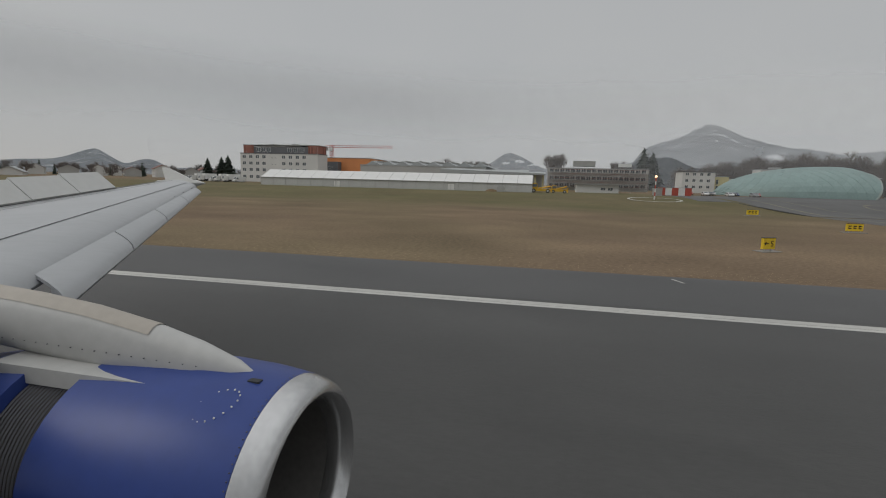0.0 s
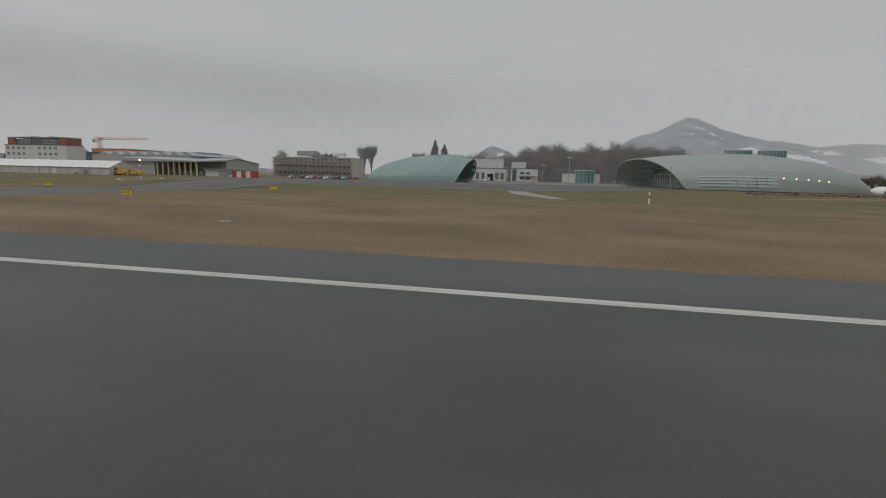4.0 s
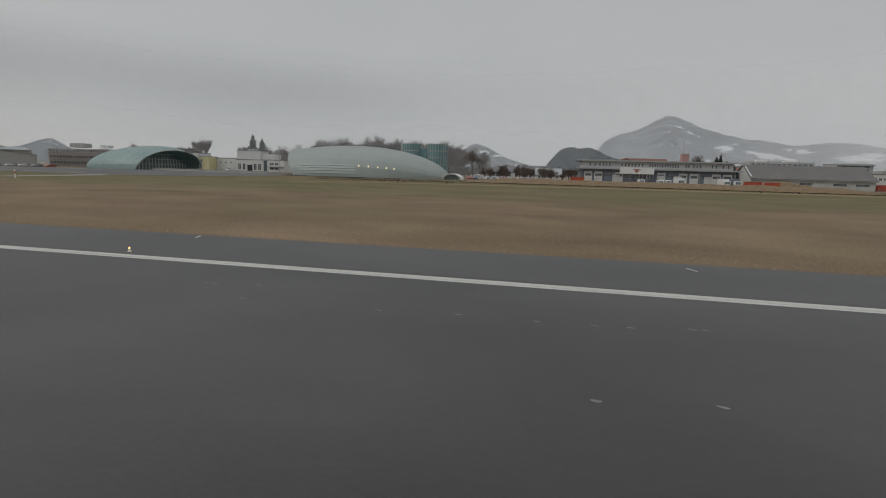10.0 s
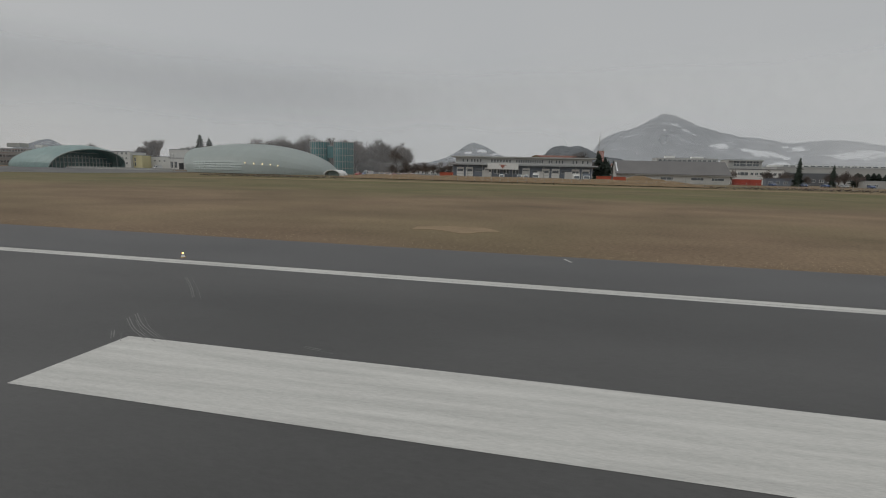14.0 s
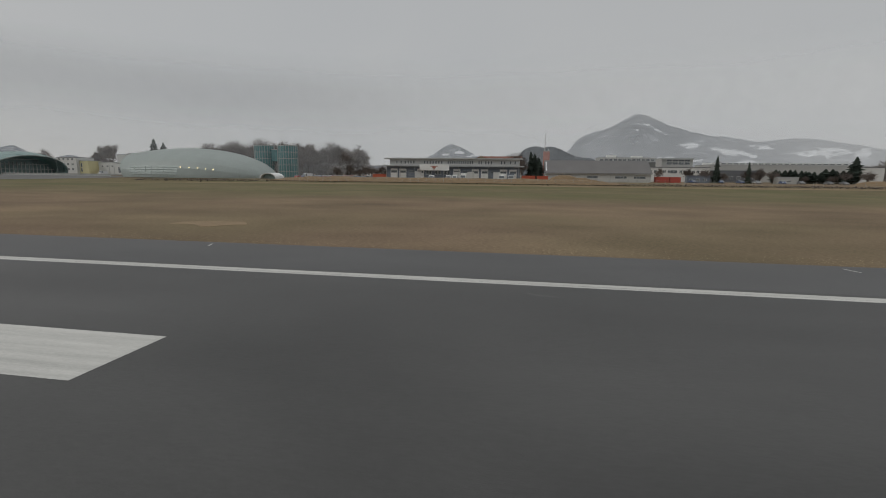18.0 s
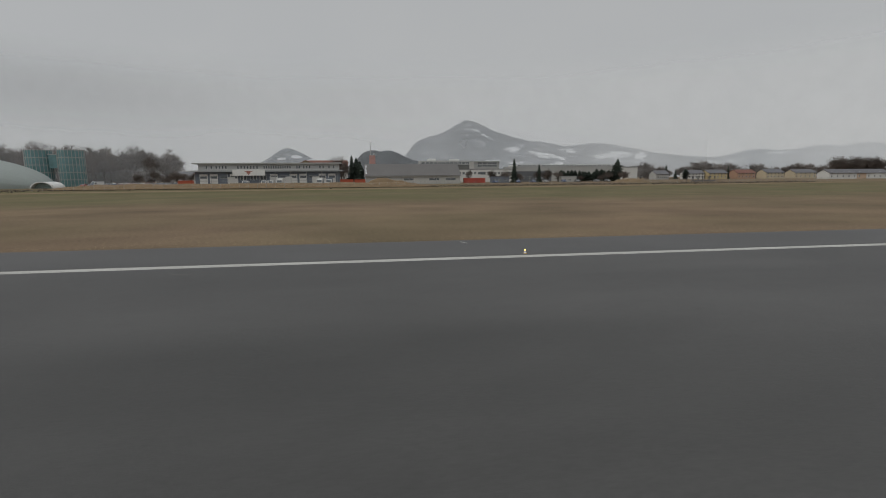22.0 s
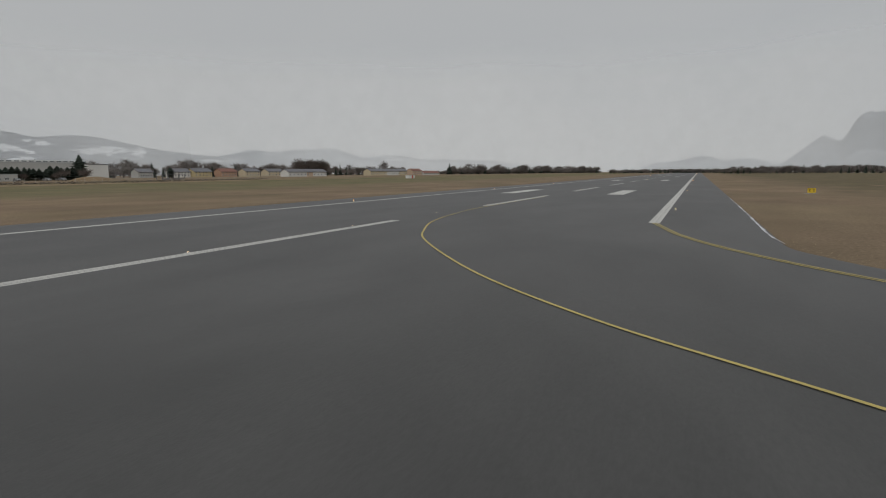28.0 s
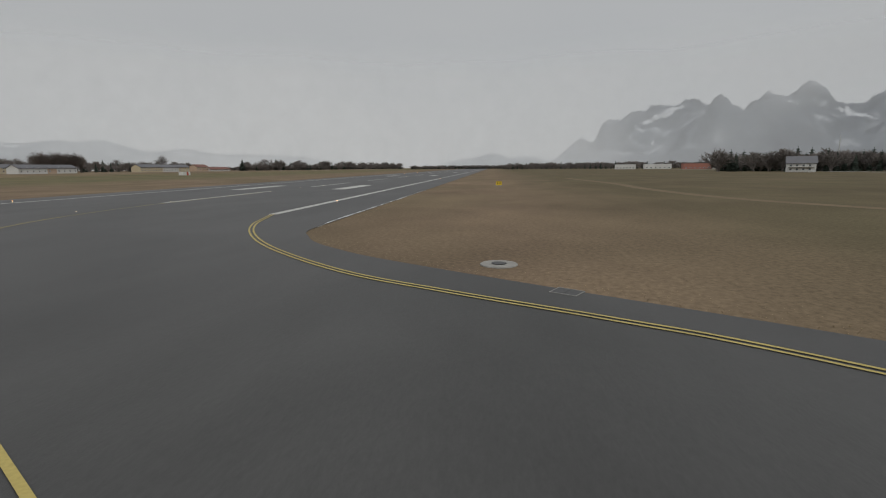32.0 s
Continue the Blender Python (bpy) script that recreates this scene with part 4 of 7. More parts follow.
# white tent hall: bays of fabric
tent = thing("tent_hall", (-157, -62.5, 1.95), 0, "long white tent hall of many fabric bays", "tent")
bays = 20
bw = 94.0 / bays
wallp = Shape().box(-0.06, 0.0, 0.04, bw - 0.04, 0, 2.7).mesh("wall_panel", TENT_WALL)
roofp = Shape().add([(0.15, 0.05, 2.75), (0.15, bw - 0.05, 2.75), (-6, bw - 0.05, 5.5), (-6, 0.05, 5.5), (-2.9, bw / 2, 4.0)], [(0, 1, 4), (1, 2, 4), (2, 3, 4), (3, 0, 4)])
roofb = Shape().add([(-12.15, 0.05, 2.75), (-6, 0.05, 5.5), (-6, bw - 0.05, 5.5), (-12.15, bw - 0.05, 2.75)], [(0, 1, 2, 3)]).mesh("roof_panel", TENT)
roofp = roofp.mesh("roof_panel", TENT)
postm = Shape().box(-0.1, 0.1, -0.07, 0.07, 0, 2.8).add([(0.2, -0.07, 2.78), (0.2, 0.07, 2.78), (-6, 0.07, 5.56), (-6, -0.07, 5.56)], [(0, 1, 2, 3)]).mesh("frame", STEEL)
for i in range(bays):
    for m in (wallp, roofp, roofb):
        part(m.name.split(".")[0], m, None, tent).location.y = i * bw
    part("frame", postm, None, tent).location.y = i * bw
part("frame", postm, None, tent).location.y = 94
part("back_wall", Shape().box(-12.1, -12.0, 0, 94, 0, 2.75), TENT_WALL, tent)
for y in (0.0, 93.94):
    part("gable", Shape().extrude_y([(0, 0), (-12, 0), (-12, 2.75), (-6, 5.45), (0, 2.75)], y, y + 0.06), TENT_WALL, tent)
for y in (27.5, 67):
    d = part("door", Shape().box(0.01, 0.05, 0, 2.2, 0.1, 2.1), WHITE_ST, tent)
    d.location.y = y
    part("door_frame", Shape().box(0.01, 0.08, -0.1, 0.02, 0.1, 2.2).box(0.01, 0.08, 1.05, 1.15, 0.1, 2.1).box(0.01, 0.08, 2.18, 2.3, 0.1, 2.2).box(0.01, 0.08, -0.1, 2.3, 2.12, 2.24), STEEL, d)
part("gutter", Shape().box(0.12, 0.3, 0, 94, 2.66, 2.8), STEEL, tent)
solid("air_unit", Shape().box(-0.8, 0.8, -1.2, 1.2, 0, 1.6).box(-0.5, 0.5, -0.9, 0.9, 1.6, 1.9).box(0.8, 0.9, -0.9, 0.9, 0.2, 1.4), STEEL, "grey heating unit standing before the tent", "air unit", at=(-154.6, 22, lift_at(-154.6, 22)))
solid("soil_mound", Shape().loft([[(math.cos(a) * r, math.sin(a) * r * 1.5, z) for a in [i * 0.5236 for i in range(12)]] for r, z in ((1.4, 0), (1.0, 0.45), (0.4, 0.75))]), DIRT,
      "small heap of earth beside the tent", "earth heap", at=(-154.8, 19, lift_at(-154.8, 19)))

# three-storey office with scaffolding
office = block("old_office", "three-storey concrete office block behind scaffolding", "building", -262, 36.6, 86, 2.1, 13.0, 18, SHED_WALL, ROOF_G)
for z in (2.2, 5.9, 9.6):
    windows(office, 0, spread(1.0, 46.0, 18), (z,), 2.2, 1.8)
    part("sill_band", Shape().box(0.0, 0.35, 0, 49.4, z - 0.5, z - 0.12), PLASTER_G, office)
part("penthouse", Shape().box(-10, -4, 13, 24, 12.9, 15.6), WALL_CONC, office)
part("penthouse", Shape().box(-9, -5, 36, 42, 12.9, 14.6), PLASTER_W, office)
scaf = thing("scaffolding", (-260.6, 37, lift_at(-260, 60)), 0, "rust-red scaffolding in front of the office block", "scaffolding")
pole = Shape().tube((0, 0, 0), (0, 0, 11.0), 0.05, 0.05, 5).mesh("pole", STEEL)
for y in spread(0, 49, 22):
    for x in (0.0, 1.0):
        part("pole", pole, None, scaf).location = (x, y, 0)
for z in (2.1, 4.2, 6.3, 8.4, 10.5):
    part("deck", Shape().box(0, 1.0, 0, 49, z, z + 0.08), RED_BROWN, scaf)
    part("rail", Shape().box(1.0, 1.07, 0, 49, z + 0.95, z + 1.05), STEEL, scaf)
low = block("gatehouse", "low white flat-roofed gatehouse", "building", -190, 47, 62, 2.0, 4.9, 6, PLASTER_W, ROOF_G, 0.25)
part("roof_overhang", Shape().box(-6.5, 1.0, -0.5, 19.5, 3.56, 3.78), ROOF_G, low)
windows(low, 0, (8.6, 11.2), (1.5,), 1.8, 1.1)
part("post", Shape().tube((0.6, 19.0, 0), (0.6, 19.0, 3.6), 0.08, 0.08), STEEL, low)

# striped barrier cabin, booth, tanks
cab = thing("striped_cabin", (-173, 72.1, lift_at(-173, 76)), 0, "container cabin painted in red and white panels", "container")
for i in range(5):
    part("panel", Shape().box(-2.4, 0, i * 2.0 + 0.02, i * 2.0 + 1.98, 0.1, 2.6).box(0.0, 0.04, i * 2.0 + 0.9, i * 2.0 + 1.0, 0.1, 2.6), RED if i % 2 == 0 else WHITE_ST, cab, "red panel" if i % 2 == 0 else "white panel")
part("roof", Shape().box(-2.5, 0.1, -0.05, 10.05, 2.6, 2.7), WALL_CONC, cab)
booth = thing("grey_booth", (-168.5, 69.6, lift_at(-168.5, 70)), 0, "small grey metal booth with ribbed sides", "booth")
part("body", Shape().box(-2, 0, 0, 2.6, 0, 2.3), STEEL, booth)
for i in range(9):
    part("rib", Shape().box(0, 0.05, 0.12 + i * 0.29, 0.2 + i * 0.29, 0.1, 2.2), WALL_CONC, booth)
part("roof", Shape().box(-2.1, 0.1, -0.1, 2.7, 2.3, 2.4), ROOF_G, booth)

# small white three-storey house behind the first dome, with yellow annexe
small = block("white_house", "white three-storey house with square windows", "building", -290, 109, 125.5, 2.0, 13.2, 14)
windows(small, 0, (1.6, 5.2, 8.8, 12.4), (3.2, 6.6, 10.0), 1.7, 1.5)
annexe = block("yellow_annexe", "pale yellow annexe with a tall window strip", "building", -292, 125.7, 133, 2.0, 11.0, 10, mat("pale_yellow_plaster", (0.6, 0.55, 0.33), 0.85, 0.08, 0.2, 3.0), ROOF_G)
windows(annexe, 0, (1.0,), (2.2, 5.5), 1.2, 2.6)

# white service buildings between the domes
wa = block("service_building", "white service building with dark ground floor windows", "building", -297, 150.5, 170, 2.0, 9.6, 14)
windows(wa, 0, (1.2, 4.6, 13.0, 16.2), (1.6,), 2.2, 4.2)
part("garage_door", Shape().box(0.0, 0.1, 8.2, 12.0, 0.6, 5.0), DARK, wa)
part("upper_block", Shape().box(-12, -1, 0, 17.2, 8.56, 14.2), PLASTER_W, wa)
part("upper_roof", Shape().box(-12.2, -0.8, -0.2, 17.4, 14.2, 14.5), ROOF_G, wa)
part("air_duct", Shape().box(-8, -4, 6, 11, 14.5, 15.6), STEEL, wa)
wb = block("service_annexe", "white annexe with balconies and a tall glazed stair", "building", -292, 173.4, 188.8, 2.0, 9.6, 10)
windows(wb, 0, (5.2, 8.6), (2.0, 5.0), 2.8, 1.6)
part("upper_block", Shape().box(-9, -1, 0, 8.2, 8.56, 12.2), PLASTER_W, wb)
part("stair_glazing", Shape().box(0.0, 0.12, 0.8, 3.2, 1.2, 8.0), WINDOW, wb)
part("balcony", Shape().box(0, 1.3, 4.6, 14.6, 4.0, 4.25), WALL_CONC, wb)
part("balcony_rail", Shape().box(1.22, 1.3, 4.6, 14.6, 4.9, 5.0), STEEL, wb)
lw = block("white_wall_building", "plain low white building", "building", -300, 132.6, 150.2, 2.0, 10.4, 10)
windows(lw, 0, (3, 7, 11), (5.6,), 1.4, 1.2)
gh = block("glass_lobby", "low white building with a glazed rounded lobby", "building", -275, 202.6, 222, 2.0, 7.5, 9)
part("glazing", Shape().loft([[(0.6 + 1.8 * math.sin(math.pi * i / 10), 6.6 + 0.98 * i, z) for i in range(11)] + [(-4, 16.4, z), (-4, 6.6, z)] for z in (0.6, 7.6)]), TOWER_GL, gh)
part("lobby_roof", Shape().loft([[(1.1 + 1.9 * math.sin(math.pi * i / 10), 6.2 + 1.06 * i, z) for i in range(11)] + [(-4.4, 16.8, z), (-4.4, 6.2, z)] for z in (7.6, 8.0)]), PLASTER_W, gh)
for i in range(0, 11, 2):
    part("mullion", Shape().box(0.0, 0.14, -0.07, 0.07, 0.6, 7.6), WHITE_ST, gh).location = (0.62 + 1.8 * math.sin(math.pi * i / 10), 6.6 + 0.98 * i, 0)


# ---- glazed dome hangars ----
def shell_point(u, v, length, half, high, oblique, beak, crest):
    """Point on a dome open at u = 0 and closed at u = 1; v from 0 to 1 goes over the top; the mouth is cut aslant."""
    w = half * max(0.0, 1 - u ** 2.5) ** 0.5
    h = high * (max(0.0, 1 - ((u - crest) / (1 - crest)) ** 2.1) ** 0.58 if u > crest else 1 - 0.16 * ((crest - u) / max(crest, 0.01)) ** 2)
    a = math.pi * v
    lean = (oblique * math.cos(a) - beak * math.sin(a) ** 0.7) * (1 - u) ** 2
    return Vector((w * math.cos(a), u * length + lean, h * math.sin(a) ** 0.9))


def dome(name, label, at, turn, length, half, high, skin, nu, nv, flip=False, lamps=(), seam=0.012, oblique=0.0, beak=5.0, louvres=False, wall_at=6.0, crest=0.15, lozenge=False):
    d = thing(name, at, turn, label, "hangar")
    my = -1 if flip else 1

    def q(u, v, off=0.0):
        p = shell_point(min(u, 0.999), v, length, half, high, oblique, beak, crest)
        c = Vector((0, length * 0.25, -high * 0.3))
        p = p + (p - c).normalized() * off
        return Vector((p.x, my * p.y, p.z))

    us, vs = [i / 28 for i in range(29)], [i / 28 for i in range(29)]
    s = Shape()
    rows = [[q(u, v) for v in vs] for u in us]
    s.loft(rows[::-1] if flip else rows, closed=False, caps=False)
    part("inner_shell", s, skin, d, smooth=True)
    gap = seam
    if lozenge:
        # glass lozenges laid like scales, each lifted at its lower tip
        for i in range(nu):
            for j in range(1, 2 * nv):
                uc, vc = (i + 0.5 + 0.5 * (j % 2)) / nu, j / (2 * nv)
                du, dv = (0.5 - gap) / nu, (0.5 - gap) / nv
                ends = [(uc - du, vc), (uc, vc - dv), (uc + du, vc), (uc, vc + dv)]
                ends = [(min(max(a, 0.0), 0.985), min(max(b, 0.0), 1.0)) for a, b in ends]
                low = 1 if vc < 0.5 else 3
                top = [q(a, b, 0.17 if k == low else 0.1) for k, (a, b) in enumerate(ends)]
                base = [q(a, b, 0.02) for a, b in ends]
                fs = [(0, 1, 2, 3), (0, 4, 5, 1), (1, 5, 6, 2), (2, 6, 7, 3), (3, 7, 4, 0)]
                part("panel", Shape().add(top + base, fs if flip else [f[::-1] for f in fs]), skin, d)
        nu = 0
    for i in range(nu):
        for j in range(nv):
            u0, u1 = i / nu + gap / nu, (i + 1) / nu - gap / nu
            v0, v1 = j / nv + gap / nv, (j + 1) / nv - gap / nv
            um, vm = (u0 + u1) / 2, (v0 + v1) / 2
            a = [q(u0, v0, 0.1), q(um, v0, 0.1), q(u1, v0, 0.1), q(u1, vm, 0.1), q(u1, v1, 0.1), q(um, v1, 0.1), q(u0, v1, 0.1), q(u0, vm, 0.1), q(um, vm, 0.11)]
            b = [q(u0, v0, 0.02), q(u1, v0, 0.02), q(u1, v1, 0.02), q(u0, v1, 0.02)]
            fs = [(0, 1, 8, 7), (1, 2, 3, 8), (8, 3, 4, 5), (7, 8, 5, 6), (0, 9, 10, 2, 1), (2, 10, 11, 4, 3), (4, 11, 12, 6, 5), (6, 12, 9, 0, 7)]
            part("panel", Shape().add(a + b, fs if flip else [f[::-1] for f in fs]), skin, d, smooth=True)
    rim = Shape()
    for i in range(40):
        rim.tube(q(0, i / 40, -0.1), q(0, (i + 1) / 40, -0.1), 0.34, 0.34, 6, False)
    part("arch_rim", rim, PALE, d, smooth=True)
    # ribs and purlins of the steel frame inside the mouth
    for k in range(1, 7):
        u = k * 0.03
        s = Shape()
        for i in range(28):
            s.tube(q(u, i / 28, -0.75), q(u, (i + 1) / 28, -0.75), 0.13, 0.13, 4, False)
        part("rib", s, STEEL, d)
    for k in range(1, 14):
        path = [q(i * 0.03, k / 14, -0.75) for i in range(7)]
        part("purlin", Shape().loft([[p + Vector((0.1 * math.cos(a), 0, 0.1 * math.sin(a))) for a in (0, 1.571, 3.142, 4.712)] for p in path], caps=False), STEEL, d)
    # glazed front wall with mullions, set back under the arch
    u = wall_at / length
    w, h = half * (1 - u ** 2.3) ** 0.5 - 1.1, high * 0.84 - 0.8
    turn_y = oblique * 0.75 / half

    def wall_y(x):
        return my * (wall_at + turn_y * x)

    xs = spread(-w, w, 41)
    tops = [max(0.05, h * max(0.0, 1 - (x / w) ** 2) ** 0.45) for x in xs]
    glaze = Shape()
    glaze.loft([[(x, wall_y(x), 0.02), (x, wall_y(x), z), (x, wall_y(x) + 0.1, z), (x, wall_y(x) + 0.1, 0.02)] for x, z in zip(xs, tops)])
    part("front_glazing", glaze, FRONT_GL, d)
    for i in range(1, 20):
        x = w * (2 * i / 20 - 1)
        z = h * (1 - (x / w) ** 2) ** 0.45 * 0.72
        y = wall_y(x)
        part("mullion", Shape().box(x - 0.2, x + 0.2, y - 0.35, y + 0.4, 0, z), PLASTER_W, d)
    for z in (2.9, 5.6, 8.4):
        r = w * max(0.0, 1 - (z / h) ** 2.2) ** 0.5
        part("transom", Shape().loft([[(x, wall_y(x) - 0.3, z), (x, wall_y(x) - 0.3, z + 0.3), (x, wall_y(x) + 0.36, z + 0.3), (x, wall_y(x) + 0.36, z)] for x in (-r, r)]), PLASTER_W, d)
    # lit rooms seen behind the glass as pale floors
    if louvres:
        for j, (v0, v1) in enumerate(((0.022, 0.04), (0.046, 0.064), (0.070, 0.088), (0.094, 0.108))):
            for i in range(8):
                u0, u1 = 0.1 + i * 0.052, 0.1 + i * 0.052 + 0.049
                part("louvre", Shape().add([q(u0, v0, 0.28), q(u1, v0, 0.28), q(u1, v1, 0.2), q(u0, v1, 0.2), q(u0, v0, 0.06), q(u1, v0, 0.06), q(u1, v1, 0.06), q(u0, v1, 0.06)],
                                           [(0, 1, 2, 3), (7, 6, 5, 4), (0, 4, 5, 1), (1, 5, 6, 2), (2, 6, 7, 3), (3, 7, 4, 0)]), LOUVRE, d)
    for v, u in lamps:
        p = q(u, v, 0.3)
        lamp = part("lamp_housing", Shape().tube(p + Vector((0.1, 0, -0.1)), p + Vector((0.6, 0, -0.1)), 0.24, 0.3, 8), STEEL, d)
        part("lamp_lens", Shape().tube(p + Vector((0.6, 0, -0.1)), p + Vector((0.7, 0, -0.1)), 0.27, 0.24, 8), WARM, lamp)
    return d


FRONT_GL = mat("front_glass", (0.2, 0.27, 0.265), 0.15, 0.35, 0.4, 1.0, spec=0.5)
LOUVRE = mat("pale_louvres", (0.35, 0.395, 0.38), 0.5, 0.06, 0.2, 2.0)
dome("dome_hangar", "pale teal glass dome hangar with arched opening", (-232, 154.5, 1.9), 0, 47, 23.5, 12.8, TEAL, 16, 9, True, seam=0.012, wall_at=7.0, lozenge=True)
dome("dome_hangar", "large grey-green glazed dome hangar with arched entrance", (-228, 238, 1.8), -9, 77, 25, 14.4, PALE, 24, 12, False,
     ((0.1, 0.54), (0.1, 0.60), (0.1, 0.655), (0.1, 0.705), (0.1, 0.75)), seam=0.0, oblique=12.0, beak=6.5, louvres=True, wall_at=9.0, crest=0.38)

tunnel = thing("entrance_tunnel", (-206, 317.2, 1.9), 0, "small white arched tunnel at the foot of the dome", "tunnel")
arch = [(4.2 * math.cos(a), 2.6 * math.sin(a)) for a in [i * math.pi / 14 for i in range(15)]]
inner = [(3.7 * math.cos(a), 2.25 * math.sin(a)) for a in [i * math.pi / 14 for i in range(15)]]
part("shell", Shape().loft([[(x, y, z) for y, z in arch] + [(x, y, z) for y, z in reversed(inner)] for x in (-8, 0)]), TENT, tunnel)
part("end_wall", Shape().add([(-2.0, y, z) for y, z in inner] + [(-2.2, y, z) for y, z in inner], [tuple(range(15)), tuple(reversed(range(15, 30)))]), FRONT_GL, tunnel)

# twin glass towers behind the large dome
for y0, y1 in ((278, 289.4), (292.6, 304)):
    tw = thing("glass_tower", (-262, (y0 + y1) / 2, 1.9), 0, "oval blue-green glass tower above the dome", "tower", "twin glass towers")
    r = (y1 - y0) / 2
    for k in range(5):
        part("storey", Shape().loft([[(0.9 * r * math.cos(a), r * math.sin(a), z) for a in [i * math.pi / 12 for i in range(24)]] for z in (k * 3.6, k * 3.6 + 3.3)]), TOWER_GL, tw, smooth=True)
        part("floor_band", Shape().loft([[(0.92 * r * math.cos(a), 1.015 * r * math.sin(a), z) for a in [i * math.pi / 12 for i in range(24)]] for z in (k * 3.6 + 3.3, k * 3.6 + 3.6)]), STEEL, tw, smooth=True)
    for i in range(24):
        a = i * math.pi / 12
        part("mullion", Shape().box(-0.1, 0.1, -0.1, 0.1, 0, 18.3), STEEL, tw).location = (0.91 * r * math.cos(a), 1.01 * r * math.sin(a), 0)
link = thing("glass_bridge", (-262, 289.2, 11), 0, "glazed bridge between the two towers", "bridge")
part("glazing", Shape().box(-2, 2, 0, 3.6, 0, 6.5), TOWER_GL, link)
part("roof", Shape().box(-2.2, 2.2, -0.2, 3.8, 6.5, 6.9), STEEL, link)

# houses and flats behind the car park
for x, y0, y1, z1, dep, roof in ((-330, 322, 336, 8.5, 10, ROOF_DK), (-335, 340, 358, 9.5, 12, ROOF_DK), (-300, 351, 366, 7.5, 8, ROOF_G)):
    b = pitched("white_row_house", "plain white house behind the car park", "house", x, y0, y1, 2, z1 - 2, z1 + 1.5, dep, PLASTER_W, roof, group="houses behind the car park")
    windows(b, 0, spread(1.5, y1 - y0 - 3, 4), (1.8, 4.2), 1.3, 1.3)
an = block("white_annexe", "white annexe of the farmhouse", "building", -280, 386, 400, 2.2, 7.4, 8)
windows(an, 0, (2, 6, 10), (2.0,), 1.3, 1.3)

# fire station
fs = thing("fire_station", (-215, 369.8, 1.5), 0, "long blue-grey fire station with white sign panel", "building")
part("ground_floor", Shape().box(-16, -1.2, 1.2, 61.4, 0, 6.6), BLUE_CLAD, fs)
part("canopy", Shape().box(-16.4, 0.6, -0.6, 63.4, 6.75, 7.15), ROOF_DK, fs)
part("canopy_edge", Shape().box(0.6, 0.7, -0.6, 63.4, 6.6, 7.2), ROOF_G, fs)
part("upper_floor", Shape().box(-15, -3.4, 1.9, 61.2, 7.16, 10.0), PLASTER_W, fs)
part("upper_roof", Shape().box(-16.5, -2.0, -0.2, 62.8, 10.0, 10.35), ROOF_DK, fs)
part("roof_edge", Shape().box(-2.0, -1.9, -0.2, 62.8, 9.95, 10.5), STEEL, fs)
for a, b, n in ((5, 7, 2), (9, 13, 4), (18, 26, 7), (29, 40, 12), (43, 44, 2), (46, 48.5, 3), (53, 54.4, 2), (57, 59, 2)):
    windows(fs, -3.39, spread(a, b, n), (7.9,), 0.7, 1.4)
for y in spread(3.0, 57.0, 14):
    k = int(y * 7) % 3
    if 16 < y < 30:
        windows(fs, -1.19, (y, y + 1.4), (3.0,), 1.2, 2.4)
        continue
    d = part("bay_door", Shape().box(-1.2, -1.0, y, y + 3.2, 0.3, 5.6), WHITE_ST if k != 1 else BLUE_CLAD, fs)
    for z in (1.5, 2.6, 3.7, 4.8):
        part("door_rail", Shape().box(-1.0, -0.95, y, y + 3.2, z, z + 0.1), STEEL, d)
    part("door_glass", Shape().box(-1.0, -0.96, y + 0.3, y + 2.9, 3.8, 4.7), WINDOW, d)
for y in (14.5, 32.0, 38.5, 50):
    part("wall_panel", Shape().box(-1.2, -0.9, y, y + 3.0, 0.3, 4.4), PLASTER_W, fs)
for y in spread(1.5, 61, 10):
    part("post", Shape().tube((0.4, y, 0), (0.4, y, 6.75), 0.09, 0.09), STEEL, fs)
sg = part("sign_panel", Shape().box(0.72, 0.86, 17.0, 30.4, 4.9, 7.6), WHITE_ST, fs, "white sign panel")
part("emblem", Shape().box(0.861, 0.89, 22.0, 25.2, 6.6, 6.9).box(0.861, 0.89, 22.8, 24.4, 5.8, 6.6).box(0.861, 0.89, 23.3, 23.9, 5.3, 5.8), RED_BROWN, sg)
cream = mat("cream_plaster", (0.42, 0.36, 0.24), 0.85, 0.1, 0.2, 3.0)
house3 = pitched("red_roof_house", "large yellow house with a brown-red tiled roof", "house", -322, 404.5, 430, 2, 12.4, 16.8, 14, PLASTER_G, ROOF_R)
windows(house3, 0, spread(8, 22, 5), (8.5,), 1.2, 1.5)
part("gable_wing", Shape().add([(4, -7, 0), (4, 7, 0), (4, 7, 11.6), (4, 0, 15.2), (4, -7, 11.6), (-10, -7, 0), (-10, 7, 0), (-10, 7, 11.6), (-10, 0, 15.2), (-10, -7, 11.6)],
                               [(0, 1, 2, 3, 4), (9, 8, 7, 6, 5), (0, 5, 6, 1), (1, 6, 7, 2), (4, 9, 5, 0), (2, 7, 8, 3), (3, 8, 9, 4)]), cream, house3)
wing_roof = Shape()
for sy in (1, -1):
    vs = [(4.9, 0, 15.2), (4.9, sy * 8.2, 11.0), (4.9, sy * 8.2, 11.35), (4.9, 0, 15.55)]
    vs += [(-10.5, y, z) for _, y, z in vs]
    fcs = [(0, 1, 2, 3), (7, 6, 5, 4), (0, 4, 5, 1), (1, 5, 6, 2), (2, 6, 7, 3), (3, 7, 4, 0)]
    wing_roof.add(vs, fcs if sy > 0 else [f[::-1] for f in fcs])
part("wing_roof", wing_roof, ROOF_R, house3)
